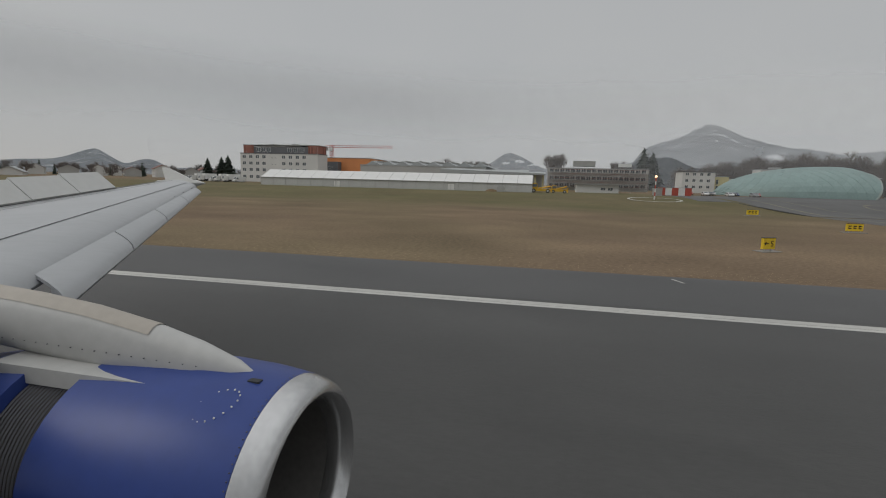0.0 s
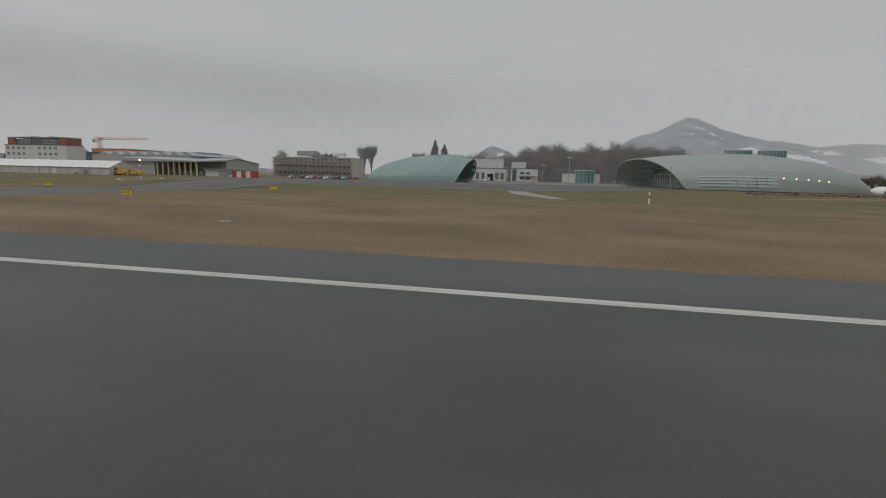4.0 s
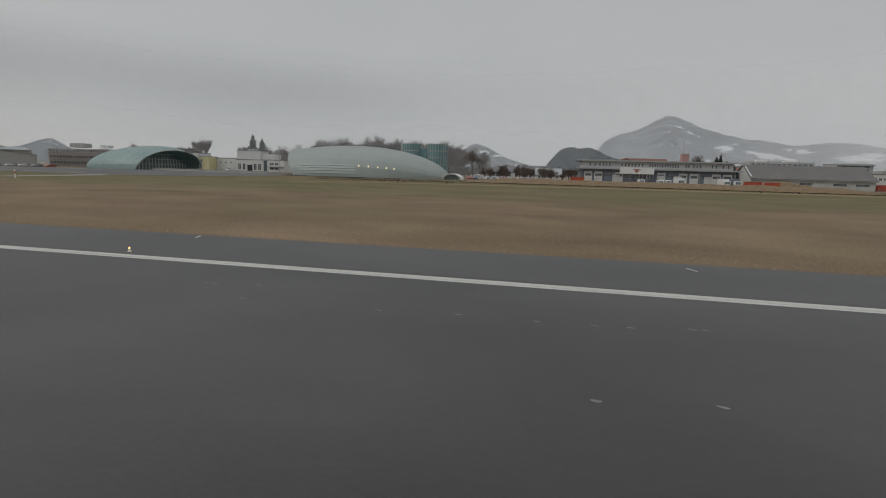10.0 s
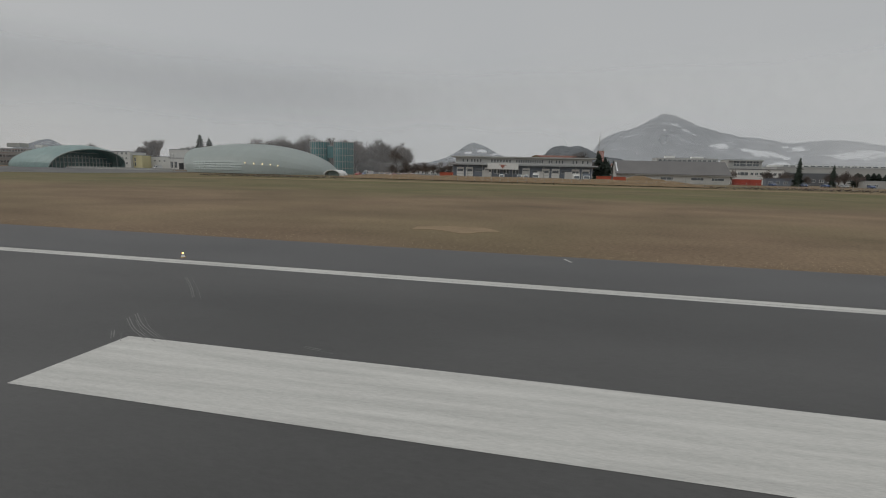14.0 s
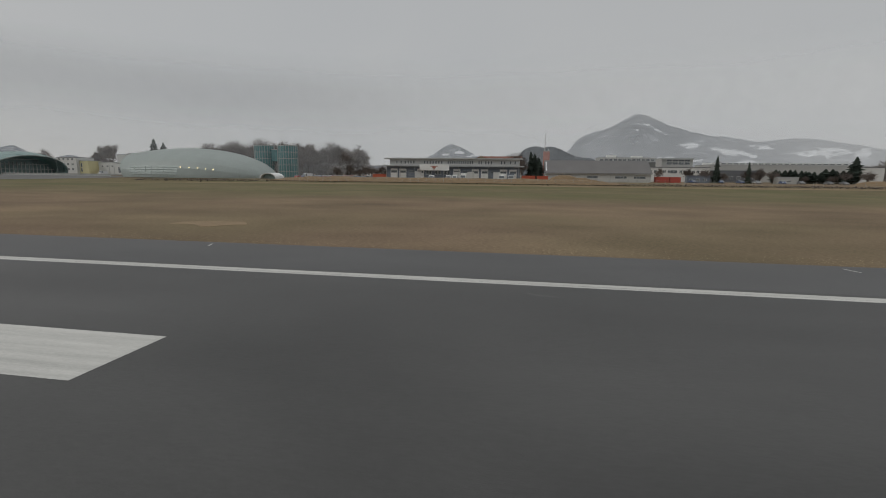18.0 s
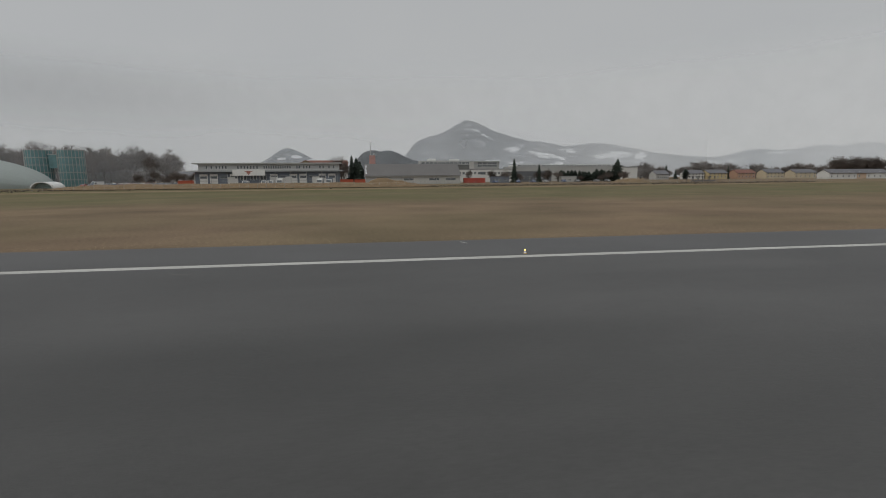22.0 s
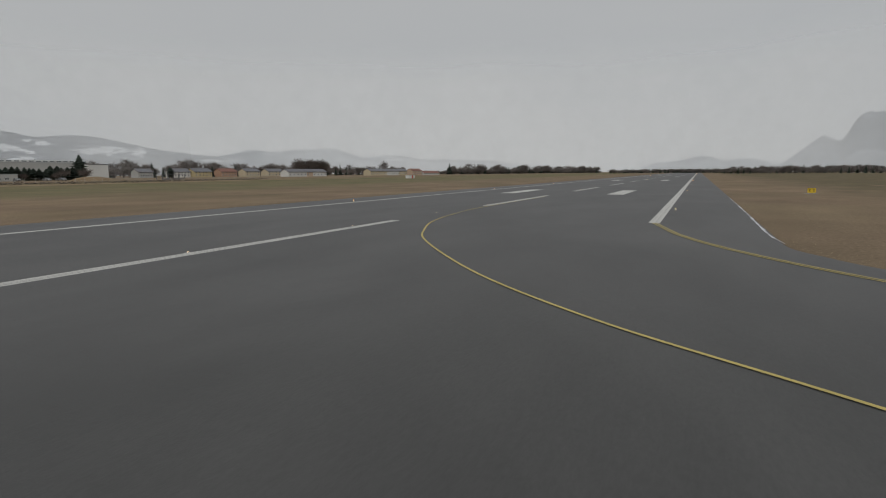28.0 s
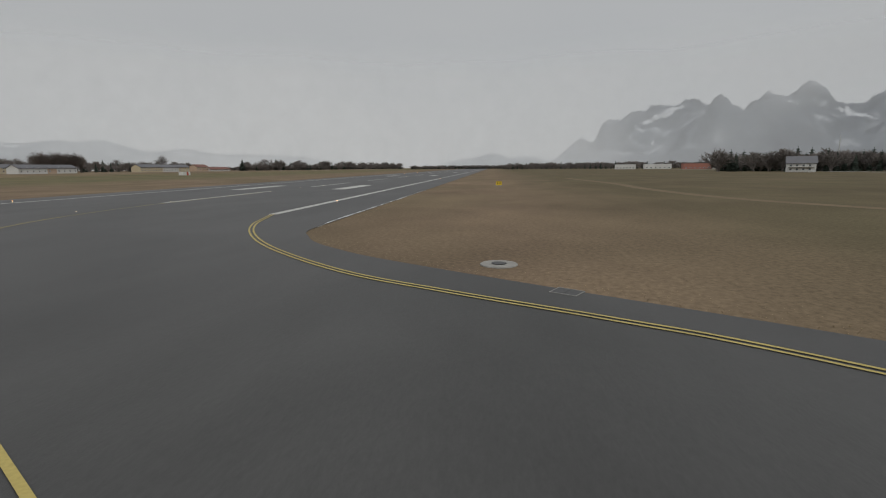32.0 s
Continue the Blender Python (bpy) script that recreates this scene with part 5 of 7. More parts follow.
windows(house3, 4.01, (-3.6, -0.6, 2.4), (8.4,), 1.2, 1.5)


def container(at, length, paint, label, group="red containers"):
    c = thing("shipping_container", at, 0, label, "container", group)
    part("box", Shape().box(-2.4, 0, 0, length, 0.1, 2.6), paint, c)
    for i in range(int(length / 0.3)):
        part("rib", Shape().box(0, 0.05, 0.08 + i * 0.3, 0.2 + i * 0.3, 0.2, 2.5), paint, c)
    part("roof", Shape().box(-2.42, 0.06, -0.02, length + 0.02, 2.6, 2.66), paint, c)
    return c


RED_C = mat("orange_red_steel", (0.42, 0.1, 0.055), 0.65, 0.15, 0.5, 4.0)
container((-208, 366.8, lift_at(-208, 370)), 5.6, RED_C, "orange-red steel container beside the fire station")
container((-208, 432.4, lift_at(-208, 434)), 5.6, RED_C, "orange-red steel container beside the shed")
container((-205.6, 438.6, lift_at(-206, 440)), 4.6, RED_C, "orange-red steel container beside the shed")
container((-236, 492.4, lift_at(-236, 495)), 6.0, RED, "red steel container with white lettering blocks")
container((-236.6, 498.8, lift_at(-236, 495)), 4.8, RED, "red steel container with white lettering blocks")

# grey shed with a dark roof
SHED_ROOF = mat("weathered_shed_roof", (0.14, 0.135, 0.132), 0.8, 0.12, 0.15, 3.0)
shed = pitched("storage_shed", "pale concrete shed with dark sheet roof", "shed", -232, 443, 489.5, 1.9, 6.2, 11.8, 20, SHED_WALL, SHED_ROOF)
windows(shed, 0, (18.5, 31.0, 39.2), (2.3,), 5.2, 1.2)
for y in spread(0.2, 46.2, 9):
    part("wall_post", Shape().box(0, 0.08, y - 0.12, y + 0.12, 0, 4.9), PLASTER_G, shed)
part("gutter", Shape().box(0.5, 0.75, -0.5, 47, 4.3, 4.5), STEEL, shed)
part("roof_snow", Shape().add([(-1.0, 0.1, 5.72), (-1.0, 0.8, 5.72), (-5.0, 0.5, 7.98), (-8.5, 0.7, 9.94), (-8.5, 0.1, 9.94)], [(0, 1, 2, 3, 4)]), SNOW, shed, "thin snow on the roof edge")

# red brick tower with mast
rt = thing("brick_tower", (-352, 445, 2), 0, "red brick tower with a tall steel mast", "tower")
part("shaft", Shape().box(-4, 0, 0, 4.4, 0, 19.4), RED_BROWN, rt)
part("cap", Shape().box(-4.2, 0.2, -0.2, 4.6, 19.4, 19.8), WALL_CONC, rt)
part("mast", Shape().tube((-2, 1, 19.8), (-2, 1, 31.5), 0.3, 0.16), STEEL, rt)
part("flue", Shape().tube((-2, 3.4, 19.8), (-2, 3.4, 21), 0.35, 0.35), STEEL, rt)
rr = pitched("red_roof_hall", "low building with a dull red roof", "building", -320, 452, 478, 2, 9.6, 12.4, 14, PLASTER_G, ROOF_R)

# school and halls
sc = block("school_building", "white two-storey school with a row of dark windows", "building", -285, 497.5, 532, 2.0, 9.7, 12)
windows(sc, 0, spread(1.0, 13.0, 6) + spread(19, 32, 7), (5.4,), 1.5, 1.5)
windows(sc, 0, (14.4,), (5.2,), 3.6, 1.8)
gb = block("glass_fronted_block", "grey block with wide blue-green glazing", "building", -306, 512.4, 529.5, 2.0, 15.3, 14, PLASTER_G, ROOF_G)
windows(gb, 0, (2.6, 5.9, 9.2, 12.5), (10.4, 12.2), 3.0, 1.5)
part("roof_edge", Shape().box(-0.2, 0.9, -0.4, 17.6, 13.3, 13.9), PLASTER_G, gb)
dr = block("dark_roof_block", "long low block with dark flat roof storey", "building", -335, 476.7, 521, 2.0, 13.6, 22, mat("olive_cladding", (0.17, 0.175, 0.165), 0.8, 0.1, 0.2, 3.0), ROOF_DK)
part("upper_storey", Shape().box(-18, -3, 4, 40, 12.5, 15.6), PLASTER_G, dr)
windows(dr, -2.99, spread(5, 37, 12), (13.3,), 2.2, 1.4)
part("roof_unit", Shape().box(-12, -8, 10, 16, 15.6, 17.2), WHITE_ST, dr)
part("roof_unit", Shape().box(-12, -8, 26, 33, 15.6, 16.8), WHITE_ST, dr)
ha = block("sports_hall", "long pale hall with a stepped roof edge and window strip", "building", -325, 545, 628, 2.0, 12.2, 26, PLASTER_G, ROOF_G)
part("roof_strip", Shape().box(-20, -2, 2, 82, 11.1, 12.3), PLASTER_W, ha)
windows(ha, -1.99, spread(4, 78, 22), (11.3,), 2.6, 0.8)
db = block("dark_workshop", "dark low workshop with pale roof edge", "building", -296, 536, 562, 2.0, 8.6, 12, PLASTER_DK, ROOF_G)
windows(db, 0, spread(2, 22, 6), (2.4,), 2.0, 1.6)
hu = block("small_hut", "small pale flat-roofed hut", "hut", -255, 552, 561, 1.9, 5.0, 4, PLASTER_G, ROOF_G)
windows(hu, 0, (1.0, 4.0), (1.4,), 1.8, 1.0)
block("white_block", "plain white windowless block", "building", -296, 611, 622, 2.0, 10.8, 12)
dk2 = block("container_office", "dark blue container office", "hut", -246, 509, 519, 1.9, 5.2, 3, BLUE_CLAD, ROOF_DK)
windows(dk2, 0, (1.0, 4.0, 7.0), (1.6,), 1.6, 1.1)
far_z = mat("snowy_roof", (0.6, 0.62, 0.64), 0.85, 0.1, 0.2, 3.0)
# ---- row of coloured houses beyond the grass ----
HOUSES = (("pale_grey_house", -382, 690, 702, 8.4, PLASTER_G), ("white_house", -382, 720, 736, 8.6, PLASTER_W), ("yellow_house", -378, 737, 755, 8.8, mat("yellow_plaster", (0.5, 0.41, 0.24), 0.85, 0.1, 0.2, 3.0)),
          ("orange_house", -382, 768, 786, 8.8, mat("orange_plaster", (0.42, 0.27, 0.19), 0.85, 0.1, 0.2, 3.0)), ("cream_house", -380, 795, 813, 9.0, mat("cream_plaster_b", (0.53, 0.46, 0.33), 0.85, 0.1, 0.2, 3.0)),
          ("cream_house", -380, 824, 846, 8.8, mat("cream_plaster_c", (0.52, 0.45, 0.33), 0.85, 0.1, 0.2, 3.0)))
for name, x, y0, y1, z1, plaster in HOUSES:
    h = pitched(name, "two-storey house with shallow dark roof beyond the grass", "house", x, y0, y1, 1.8, z1 - 1.6, z1 + 1.2, 11, plaster, ROOF_R if "orange" in name else ROOF_DK, group="coloured houses")
    windows(h, 0, spread(1.2, y1 - y0 - 2.6, 5), (2.0, 4.6), 1.3, 1.4)
YELLOW_T = mat("yellow_terrace_plaster", (0.5, 0.43, 0.3), 0.85, 0.1, 0.2, 3.0)
PEACH_T = mat("peach_terrace_plaster", (0.48, 0.36, 0.27), 0.85, 0.1, 0.2, 3.0)
TERRACES = (("white_terrace", -300, 774, 797, 7.4, PLASTER_W, ROOF_DK), ("peach_terrace", -300, 797.1, 805, 7.4, PEACH_T, ROOF_DK), ("white_terrace", -300, 805.1, 824, 7.4, PLASTER_W, ROOF_DK),
            ("yellow_terrace", -300, 897, 929, 8.2, YELLOW_T, ROOF_DK), ("white_terrace", -300, 929.1, 955, 8.0, PLASTER_W, ROOF_DK), ("yellow_terrace", -300, 955.1, 974, 8.2, YELLOW_T, ROOF_DK),
            ("peach_terrace", -300, 988, 1011, 8.6, PEACH_T, ROOF_R), ("white_terrace", -300, 1016, 1060, 5.6, PLASTER_W, ROOF_R))
for name, x, y0, y1, z1, plaster, tiles in TERRACES:
    h = pitched(name, "long terrace of low houses beyond the airfield", "house", x, y0, y1, 1.8, z1 - 1.2, z1 + 1.4, 10, plaster, tiles, group="terraces")
    n = int((y1 - y0) / 4)
    windows(h, 0, spread(1.2, y1 - y0 - 2.6, n), (2.0, 4.4) if z1 > 6 else (2.0,), 1.4, 1.3)
rw = thing("localizer_hut", (-176, 778, 0), 0, "small hut painted in red and white blocks", "hut")
for i in range(4):
    part("panel", Shape().box(-3, 0, i * 2.2, i * 2.2 + 2.2, 0, 2.7), RED if i == 2 else WHITE_ST, rw)
part("roof", Shape().box(-3.1, 0.1, -0.1, 8.9, 2.7, 2.85), ROOF_G, rw)
shelter = thing("field_shelter", (-218, 611, 0), 0, "open dark steel frame shelter on the grass", "shelter")
for x in (-2.5, 2.5):
    for y in (-6, -3, 0, 3, 6):
        part("post", Shape().box(x - 0.12, x + 0.12, y - 0.12, y + 0.12, lift_at(-218 + x, 611 + y) - 0.1, 4.6), PLASTER_DK, shelter)
part("roof", Shape().box(-2.9, 2.9, -6.5, 6.5, 4.6, 4.75), ROOF_DK, shelter)
part("base_wall", Shape().box(2.45, 2.55, -6, 6, 1.2, 2.6), PLASTER_DK, shelter)

# ---- trees ----
def bare_tree(seed, tall, spread_by, levels=4, forks=4, stout=1.0):
    """Trunk and crown of a leafless tree, as two meshes."""
    rnd = random.Random(seed)
    trunk, crown = Shape(), Shape()

    def grow(p, d, length, r, level):
        q = p + d * length
        if level < 3:
            (trunk if level < 2 else crown).tube(p, q, r, r * 0.72, 6 if level == 0 else (4 if level < 2 else 3), False)
        else:
            w = d.orthogonal().normalized() * r * 1.2
            crown.add([p - w, p + w, q + w * 0.7, q - w * 0.7], [(0, 1, 2, 3)])
        if level >= levels:
            for _ in range(5):
                t = (d + Vector((rnd.uniform(-1, 1), rnd.uniform(-1, 1), rnd.uniform(-0.3, 1))) * 0.9).normalized()
                a = p.lerp(q, rnd.uniform(0.2, 1))
                w = t.orthogonal().normalized()
                w.rotate(Matrix.Rotation(rnd.uniform(0, 3.14), 3, t))
                w *= r * 0.75 * stout
                crown.add([a - w, a + w, a + t * length * rnd.uniform(0.6, 1.2)], [(0, 1, 2)])
            return
        n = forks if level else forks + 2
        turn = rnd.uniform(0, 6.28)
        for k in range(n):
            a = turn + 6.283 * k / n + rnd.uniform(-0.5, 0.5)
            tilt = rnd.uniform(0.35, 0.95) * spread_by
            side = d.orthogonal().normalized()
            side.rotate(Matrix.Rotation(a, 3, d))
            nd = (d * math.cos(tilt) + side * math.sin(tilt)).normalized()
            nd.z += 0.12
            start = p.lerp(q, rnd.uniform(0.55, 1.0))
            grow(start, nd.normalized(), length * rnd.uniform(0.58, 0.8), r * rnd.uniform(0.5, 0.62), level + 1)
        if level < 2:
            grow(q, (d + Vector((rnd.uniform(-0.2, 0.2), rnd.uniform(-0.2, 0.2), 0.1))).normalized(), length * 0.75, r * 0.7, level + 1)

    grow(Vector((0, 0, 0)), Vector((0, 0, 1)), tall * 0.3, tall * 0.022, 0)
    k = 10 / max(v[2] for v in crown.v)
    for s in (trunk, crown):
        s.v = [(x * k, y * k, z * k) for x, y, z in s.v]
    return trunk.mesh("trunk", BARK), crown.mesh("crown", TWIGS)


def conifer(seed, tall, wide, columnar=False, rings=30, n=12):
    """Trunk and drooping boughs of a conifer."""
    rnd = random.Random(seed)
    trunk, crown = Shape().tube((0, 0, 0), (0, 0, tall * 0.96), tall * 0.018, tall * 0.003, 6), Shape()
    for k in range(rings):
        f = k / (rings - 1)
        z = tall * (0.06 + 0.93 * f)
        r = wide / 2 * ((1 - f) ** 0.68 if not columnar else (math.sin(math.pi * (0.12 + 0.86 * f)) ** 0.7)) * rnd.uniform(0.62, 1.18) + 0.1
        turn = rnd.uniform(0, 6.28)
        for i in range(n):
            a = turn + 6.283 * i / n + rnd.uniform(-0.25, 0.25)
            rr = r * rnd.uniform(0.5, 1.25)
            d, w = Vector((math.cos(a), math.sin(a), 0)), Vector((-math.sin(a), math.cos(a), 0))
            up = -0.5 if columnar else -0.35
            tip = d * rr + Vector((0, 0, z + up * rr * (0.5 if columnar else 1)))
            wid = rr * rnd.uniform(0.28, 0.45)
            base = Vector((0, 0, z + tall * 0.02))
            mid = d * rr * 0.55 + Vector((0, 0, z + up * rr * 0.3))
            crown.add([base, mid + w * wid, tip, mid - w * wid, mid - Vector((0, 0, tall * 0.03))], [(0, 1, 4), (1, 2, 4), (2, 3, 4), (3, 0, 4), (0, 3, 2, 1)])
    core = [[(math.cos(a) * c, math.sin(a) * c, z) for a in [i * 0.7854 for i in range(8)]] for c, z in
            [(wide / 2 * 0.5 * ((1 - f) ** 0.85 if not columnar else math.sin(math.pi * (0.12 + 0.86 * f)) ** 0.7) * rnd.uniform(0.85, 1.1) + 0.02, tall * (0.05 + 0.9 * f)) for f in [i / 9 for i in range(10)]]]
    crown.loft(core)
    return trunk.mesh("trunk", BARK), crown.mesh("crown", NEEDLES)


BARE_SET = [bare_tree(11, 10, 1.0), bare_tree(12, 10, 0.85), bare_tree(13, 10, 1.15), bare_tree(14, 10, 0.95), bare_tree(15, 10, 0.45)]
LITE_FIR = [conifer(41, 10, 4.4, False, 13, 7), conifer(42, 10, 3.6, False, 13, 7), conifer(43, 10, 5.2, False, 13, 7)]
LITE_SET = [bare_tree(31, 10, 1.0, 3, 4, 2.2), bare_tree(32, 10, 0.85, 3, 4, 2.2), bare_tree(33, 10, 1.15, 3, 4, 2.2), bare_tree(34, 10, 0.95, 3, 4, 2.2)]
FIR_SET = [conifer(21, 10, 4.4), conifer(22, 10, 3.6), conifer(23, 10, 5.2), conifer(24, 10, 4.6, True)]


def tree(x, y, tall, kind, rnd, label, group, width=1.0):
    trunk, crown = (BARE_SET + FIR_SET)[kind]
    t = thing("bare_tree" if kind < 5 else "conifer", (x, y, lift_at(x, y) - 0.1), rnd.uniform(0, 360), label, "tree", group)
    t.scale = (tall / 10 * width, tall / 10 * width, tall / 10)
    part("trunk", trunk, None, t)
    part("crown", crown, None, t)


FAR_WOOD = {"bare": ([], []), "conifer": ([], [])}


def far_tree(x, y, tall, kind, rnd, width=1.0):
    """Adds a tree to the joined far woods."""
    vs, fs = FAR_WOOD["bare" if kind < 5 else "conifer"]
    a, k = rnd.uniform(0, 6.28), tall / 7.2
    ca, sa, b = math.cos(a) * k * width, math.sin(a) * k * width, lift_at(x, y) - 0.28 * tall
    for me in (LITE_SET + LITE_FIR[:1] + LITE_FIR)[kind]:
        co = np.empty(len(me.vertices) * 3)
        me.vertices.foreach_get("co", co)
        co = co.reshape(-1, 3)
        n = sum(len(v) for v in vs)
        vs.append(np.stack([x + ca * co[:, 0] - sa * co[:, 1], y + sa * co[:, 0] + ca * co[:, 1], b + k * co[:, 2]], 1))
        fs.extend([tuple(i + n for i in p.vertices) for p in me.polygons])


def polar(bearing, dist, origin=(43, 455)):
    return origin[0] - math.sin(radians(bearing)) * dist, origin[1] + math.cos(radians(bearing)) * dist


rt_ = random.Random(5)
# old wood behind the domes
for k in range(100):
    y = rt_.uniform(136, 284)
    x = -338 - 102 * rt_.random() ** 1.3
    tree(x, y, rt_.uniform(22, 30) * (0.78 if y < 175 else 1.0), k % 4, rt_, "tall leafless broadleaf tree in the wood", "wood behind the hangars", 1.0)
for k in range(190):
    far_tree(-336 - 100 * rt_.random(), rt_.uniform(136, 345), rt_.uniform(6, 11), k % 4, rt_, 1.5)
for x, y, h, k in ((-385, 106, 31, 5), (-388, 113, 28, 7), (-380, 96, 14, 5), (-330, 308, 22, 0), (-334, 314, 20, 2), (-395, 88, 22, 4), (-398, 92, 23, 4), (-396, 97, 20, 4),
                   (-420, -49, 25, 2), (-470, -42, 24, 4), (-470, -37, 25, 4), (-470, -31, 24, 4), (-470, -26, 25, 4), (-470, -21, 23, 4), (-400, 40, 28, 4), (-402, 46, 29, 4), (-300, -178, 17, 7), (-304, -186, 16, 7), (-300, -194, 15, 7), (-440, 64, 15, 1), (-430, 72, 13, 2)):
    tree(x, y, h, k, rt_, "tall dark spruce behind the buildings" if k > 4 else "leafless tree behind the buildings", "trees by the hangars", 1.35 if k in (5, 6, 7) else 0.9)
for k in range(36):
    tree(rt_.uniform(-262, -336), rt_.uniform(318, 380), rt_.uniform(4.5, 10), k % 4, rt_, "leafless tree by the car park", "car park trees", rt_.uniform(1.0, 1.5))
for x, y, h, k in ((-250, 436, 15, 5), (-254, 440, 12, 8), (-248, 432, 11, 1), (-262, 430, 16, 3), (-256, 426, 15, 2), (-246, 440.6, 10, 8), (-262, 438, 14, 8),
                   (-247, 522, 13, 5), (-250, 537, 10.5, 6), (-252, 543, 8, 1), (-262, 500, 8, 2), (-282, 600, 14, 8), (-340, 600, 9, 1), (-380, 560, 14, 2)):
    tree(x, y, h, k, rt_, "dark conifer beside the sheds" if k > 4 else "leafless tree beside the sheds", "trees by the sheds", 1.1 if (x, y) == (-282, 600) else 0.9)
for k in range(15):
    tree(-276 + rt_.uniform(-1.5, 1.5), 560 + k * 2.35, rt_.uniform(6, 8.5), 8, rt_, "clipped dark evergreen in a hedge row", "evergreen hedge", rt_.uniform(1.3, 1.9))
for k in range(16):
    tree(rt_.uniform(-246, -268), rt_.uniform(498, 604), rt_.uniform(3.5, 7.5), k % 4, rt_, "small leafless tree among the sheds", "trees by the sheds", rt_.uniform(1.0, 1.5))
# gardens and woods beyond the coloured houses
for k in range(40):
    tree(rt_.uniform(-400, -470), rt_.uniform(640, 1080), rt_.uniform(7, 13), k % 4 if k % 5 else 5 + k % 3, rt_, "garden tree behind the houses", "garden trees")
for k in range(170):
    far_tree(-402 - 90 * rt_.random(), 640 + 520 * (k + rt_.random()) / 170, rt_.uniform(7, 13) if k % 6 else rt_.uniform(12, 17), k % 4 if k % 5 else 5 + k % 3, rt_, 1.4)
for k in range(18):
    tree(-394 + rt_.uniform(-6, 6), 878 + 52 * (k + rt_.random()) / 18, rt_.uniform(19, 22.5), k % 4, rt_, "leafless tree in a round clump", "tree clump", 0.9)
tree(-390, 1052, 22, 2, rt_, "lone leafless broadleaf tree", "garden trees")
tree(-380, 757, 11, 6, rt_, "dark conifer standing beside a house", "garden trees")
tree(-374, 712, 9, 8, rt_, "small round evergreen beside a house", "garden trees", 1.6)
for k in range(230):
    f = (k + rt_.random()) / 230
    far_tree(-300 + 90 * f + rt_.uniform(-16, 16), 1085 + 620 * f, rt_.uniform(5, 11) if k % 9 else rt_.uniform(12, 16), (5 + k % 3) if k % 4 == 0 else k % 4, rt_, 1.8)
for k in range(190):
    f = (k + rt_.random()) / 190
    far_tree(-170 + 330 * f, 1750 + rt_.uniform(-60, 60), rt_.uniform(5, 10), k % 4 if k % 3 else 5, rt_, 2.2)
for k in range(200):
    f = (k + rt_.random()) / 200
    far_tree(-330 + 130 * f + rt_.uniform(-8, 8), 1070 + 640 * f, rt_.uniform(3, 6.5), k % 4, rt_, 2.4)
# wood and farms across the grass on the other side
for k in range(330):
    b = -23.5 - 40 * (k + rt_.random()) / 330
    x, y = polar(b, rt_.uniform(385, 450))
    far_tree(x, y, rt_.uniform(8, 13) if k % 9 else rt_.uniform(12, 16), k % 4 if k % 5 < 3 else 5 + k % 3, rt_, 1.35)
for k in range(170):
    x, y = polar(-24 + 23 * (k + rt_.random()) / 170, rt_.uniform(820, 960))
    far_tree(x, y, rt_.uniform(6, 12), k % 4 if k % 4 else 6, rt_, 1.7)

# farmhouses and halls across the grass
fx, fy = polar(-28.0, 352)
h = pitched("farmhouse", "white farmhouse with a broad dark hipped roof", "house", fx + 6, fy - 6, fy + 8, 0, 5.2, 9.0, 14, PLASTER_W, ROOF_DK)
h.rotation_euler.z = radians(-118)
windows(h, 0, (1.5, 4.5, 7.5, 10.5), (1.6, 3.8), 1.2, 1.2)
part("balcony", Shape().box(0, 1.2, 1, 13, 3.2, 3.4), BARK, h)
fx, fy = polar(-39.2, 330)
h = pitched("farmhouse", "small farmhouse with a red tiled roof", "house", fx, fy, fy + 10, 0, 3.6, 7.4, 9, PLASTER_W, ROOF_R)
h.rotation_euler.z = radians(-125)
windows(h, 0, (1.5, 4.5, 7.0), (1.6,), 1.2, 1.2)
for b, d, w, z, paint in ((-13.6, 700, 26, 6.0, PLASTER_W), (-16.6, 720, 34, 6.4, PLASTER_W), (-20.4, 640, 30, 6.8, RED_BROWN), (-22.4, 655, 26, 5.6, PLASTER_G)):
    fx, fy = polar(b, d)
    h = block("farm_hall", "long low hall across the airfield", "building", fx, fy, fy + w, 0, z, 14, paint, far_z if paint is PLASTER_W else ROOF_DK, group="halls across the airfield")
    h.rotation_euler.z = radians(-100)
    windows(h, 0, spread(2, w - 4, 6), (1.6,), 2.0, 1.4)
fx, fy = polar(-33.1, 560)
ms = thing("radio_mast", (fx, fy, 0), 0, "slim steel radio mast above the wood", "mast")
part("pole", Shape().tube((0, 0, 0), (0, 0, 29), 0.5, 0.3, 6), STEEL, ms)
part("aerial", Shape().tube((0, 0, 29), (0, 0, 32), 0.12, 0.06, 5), STEEL, ms)

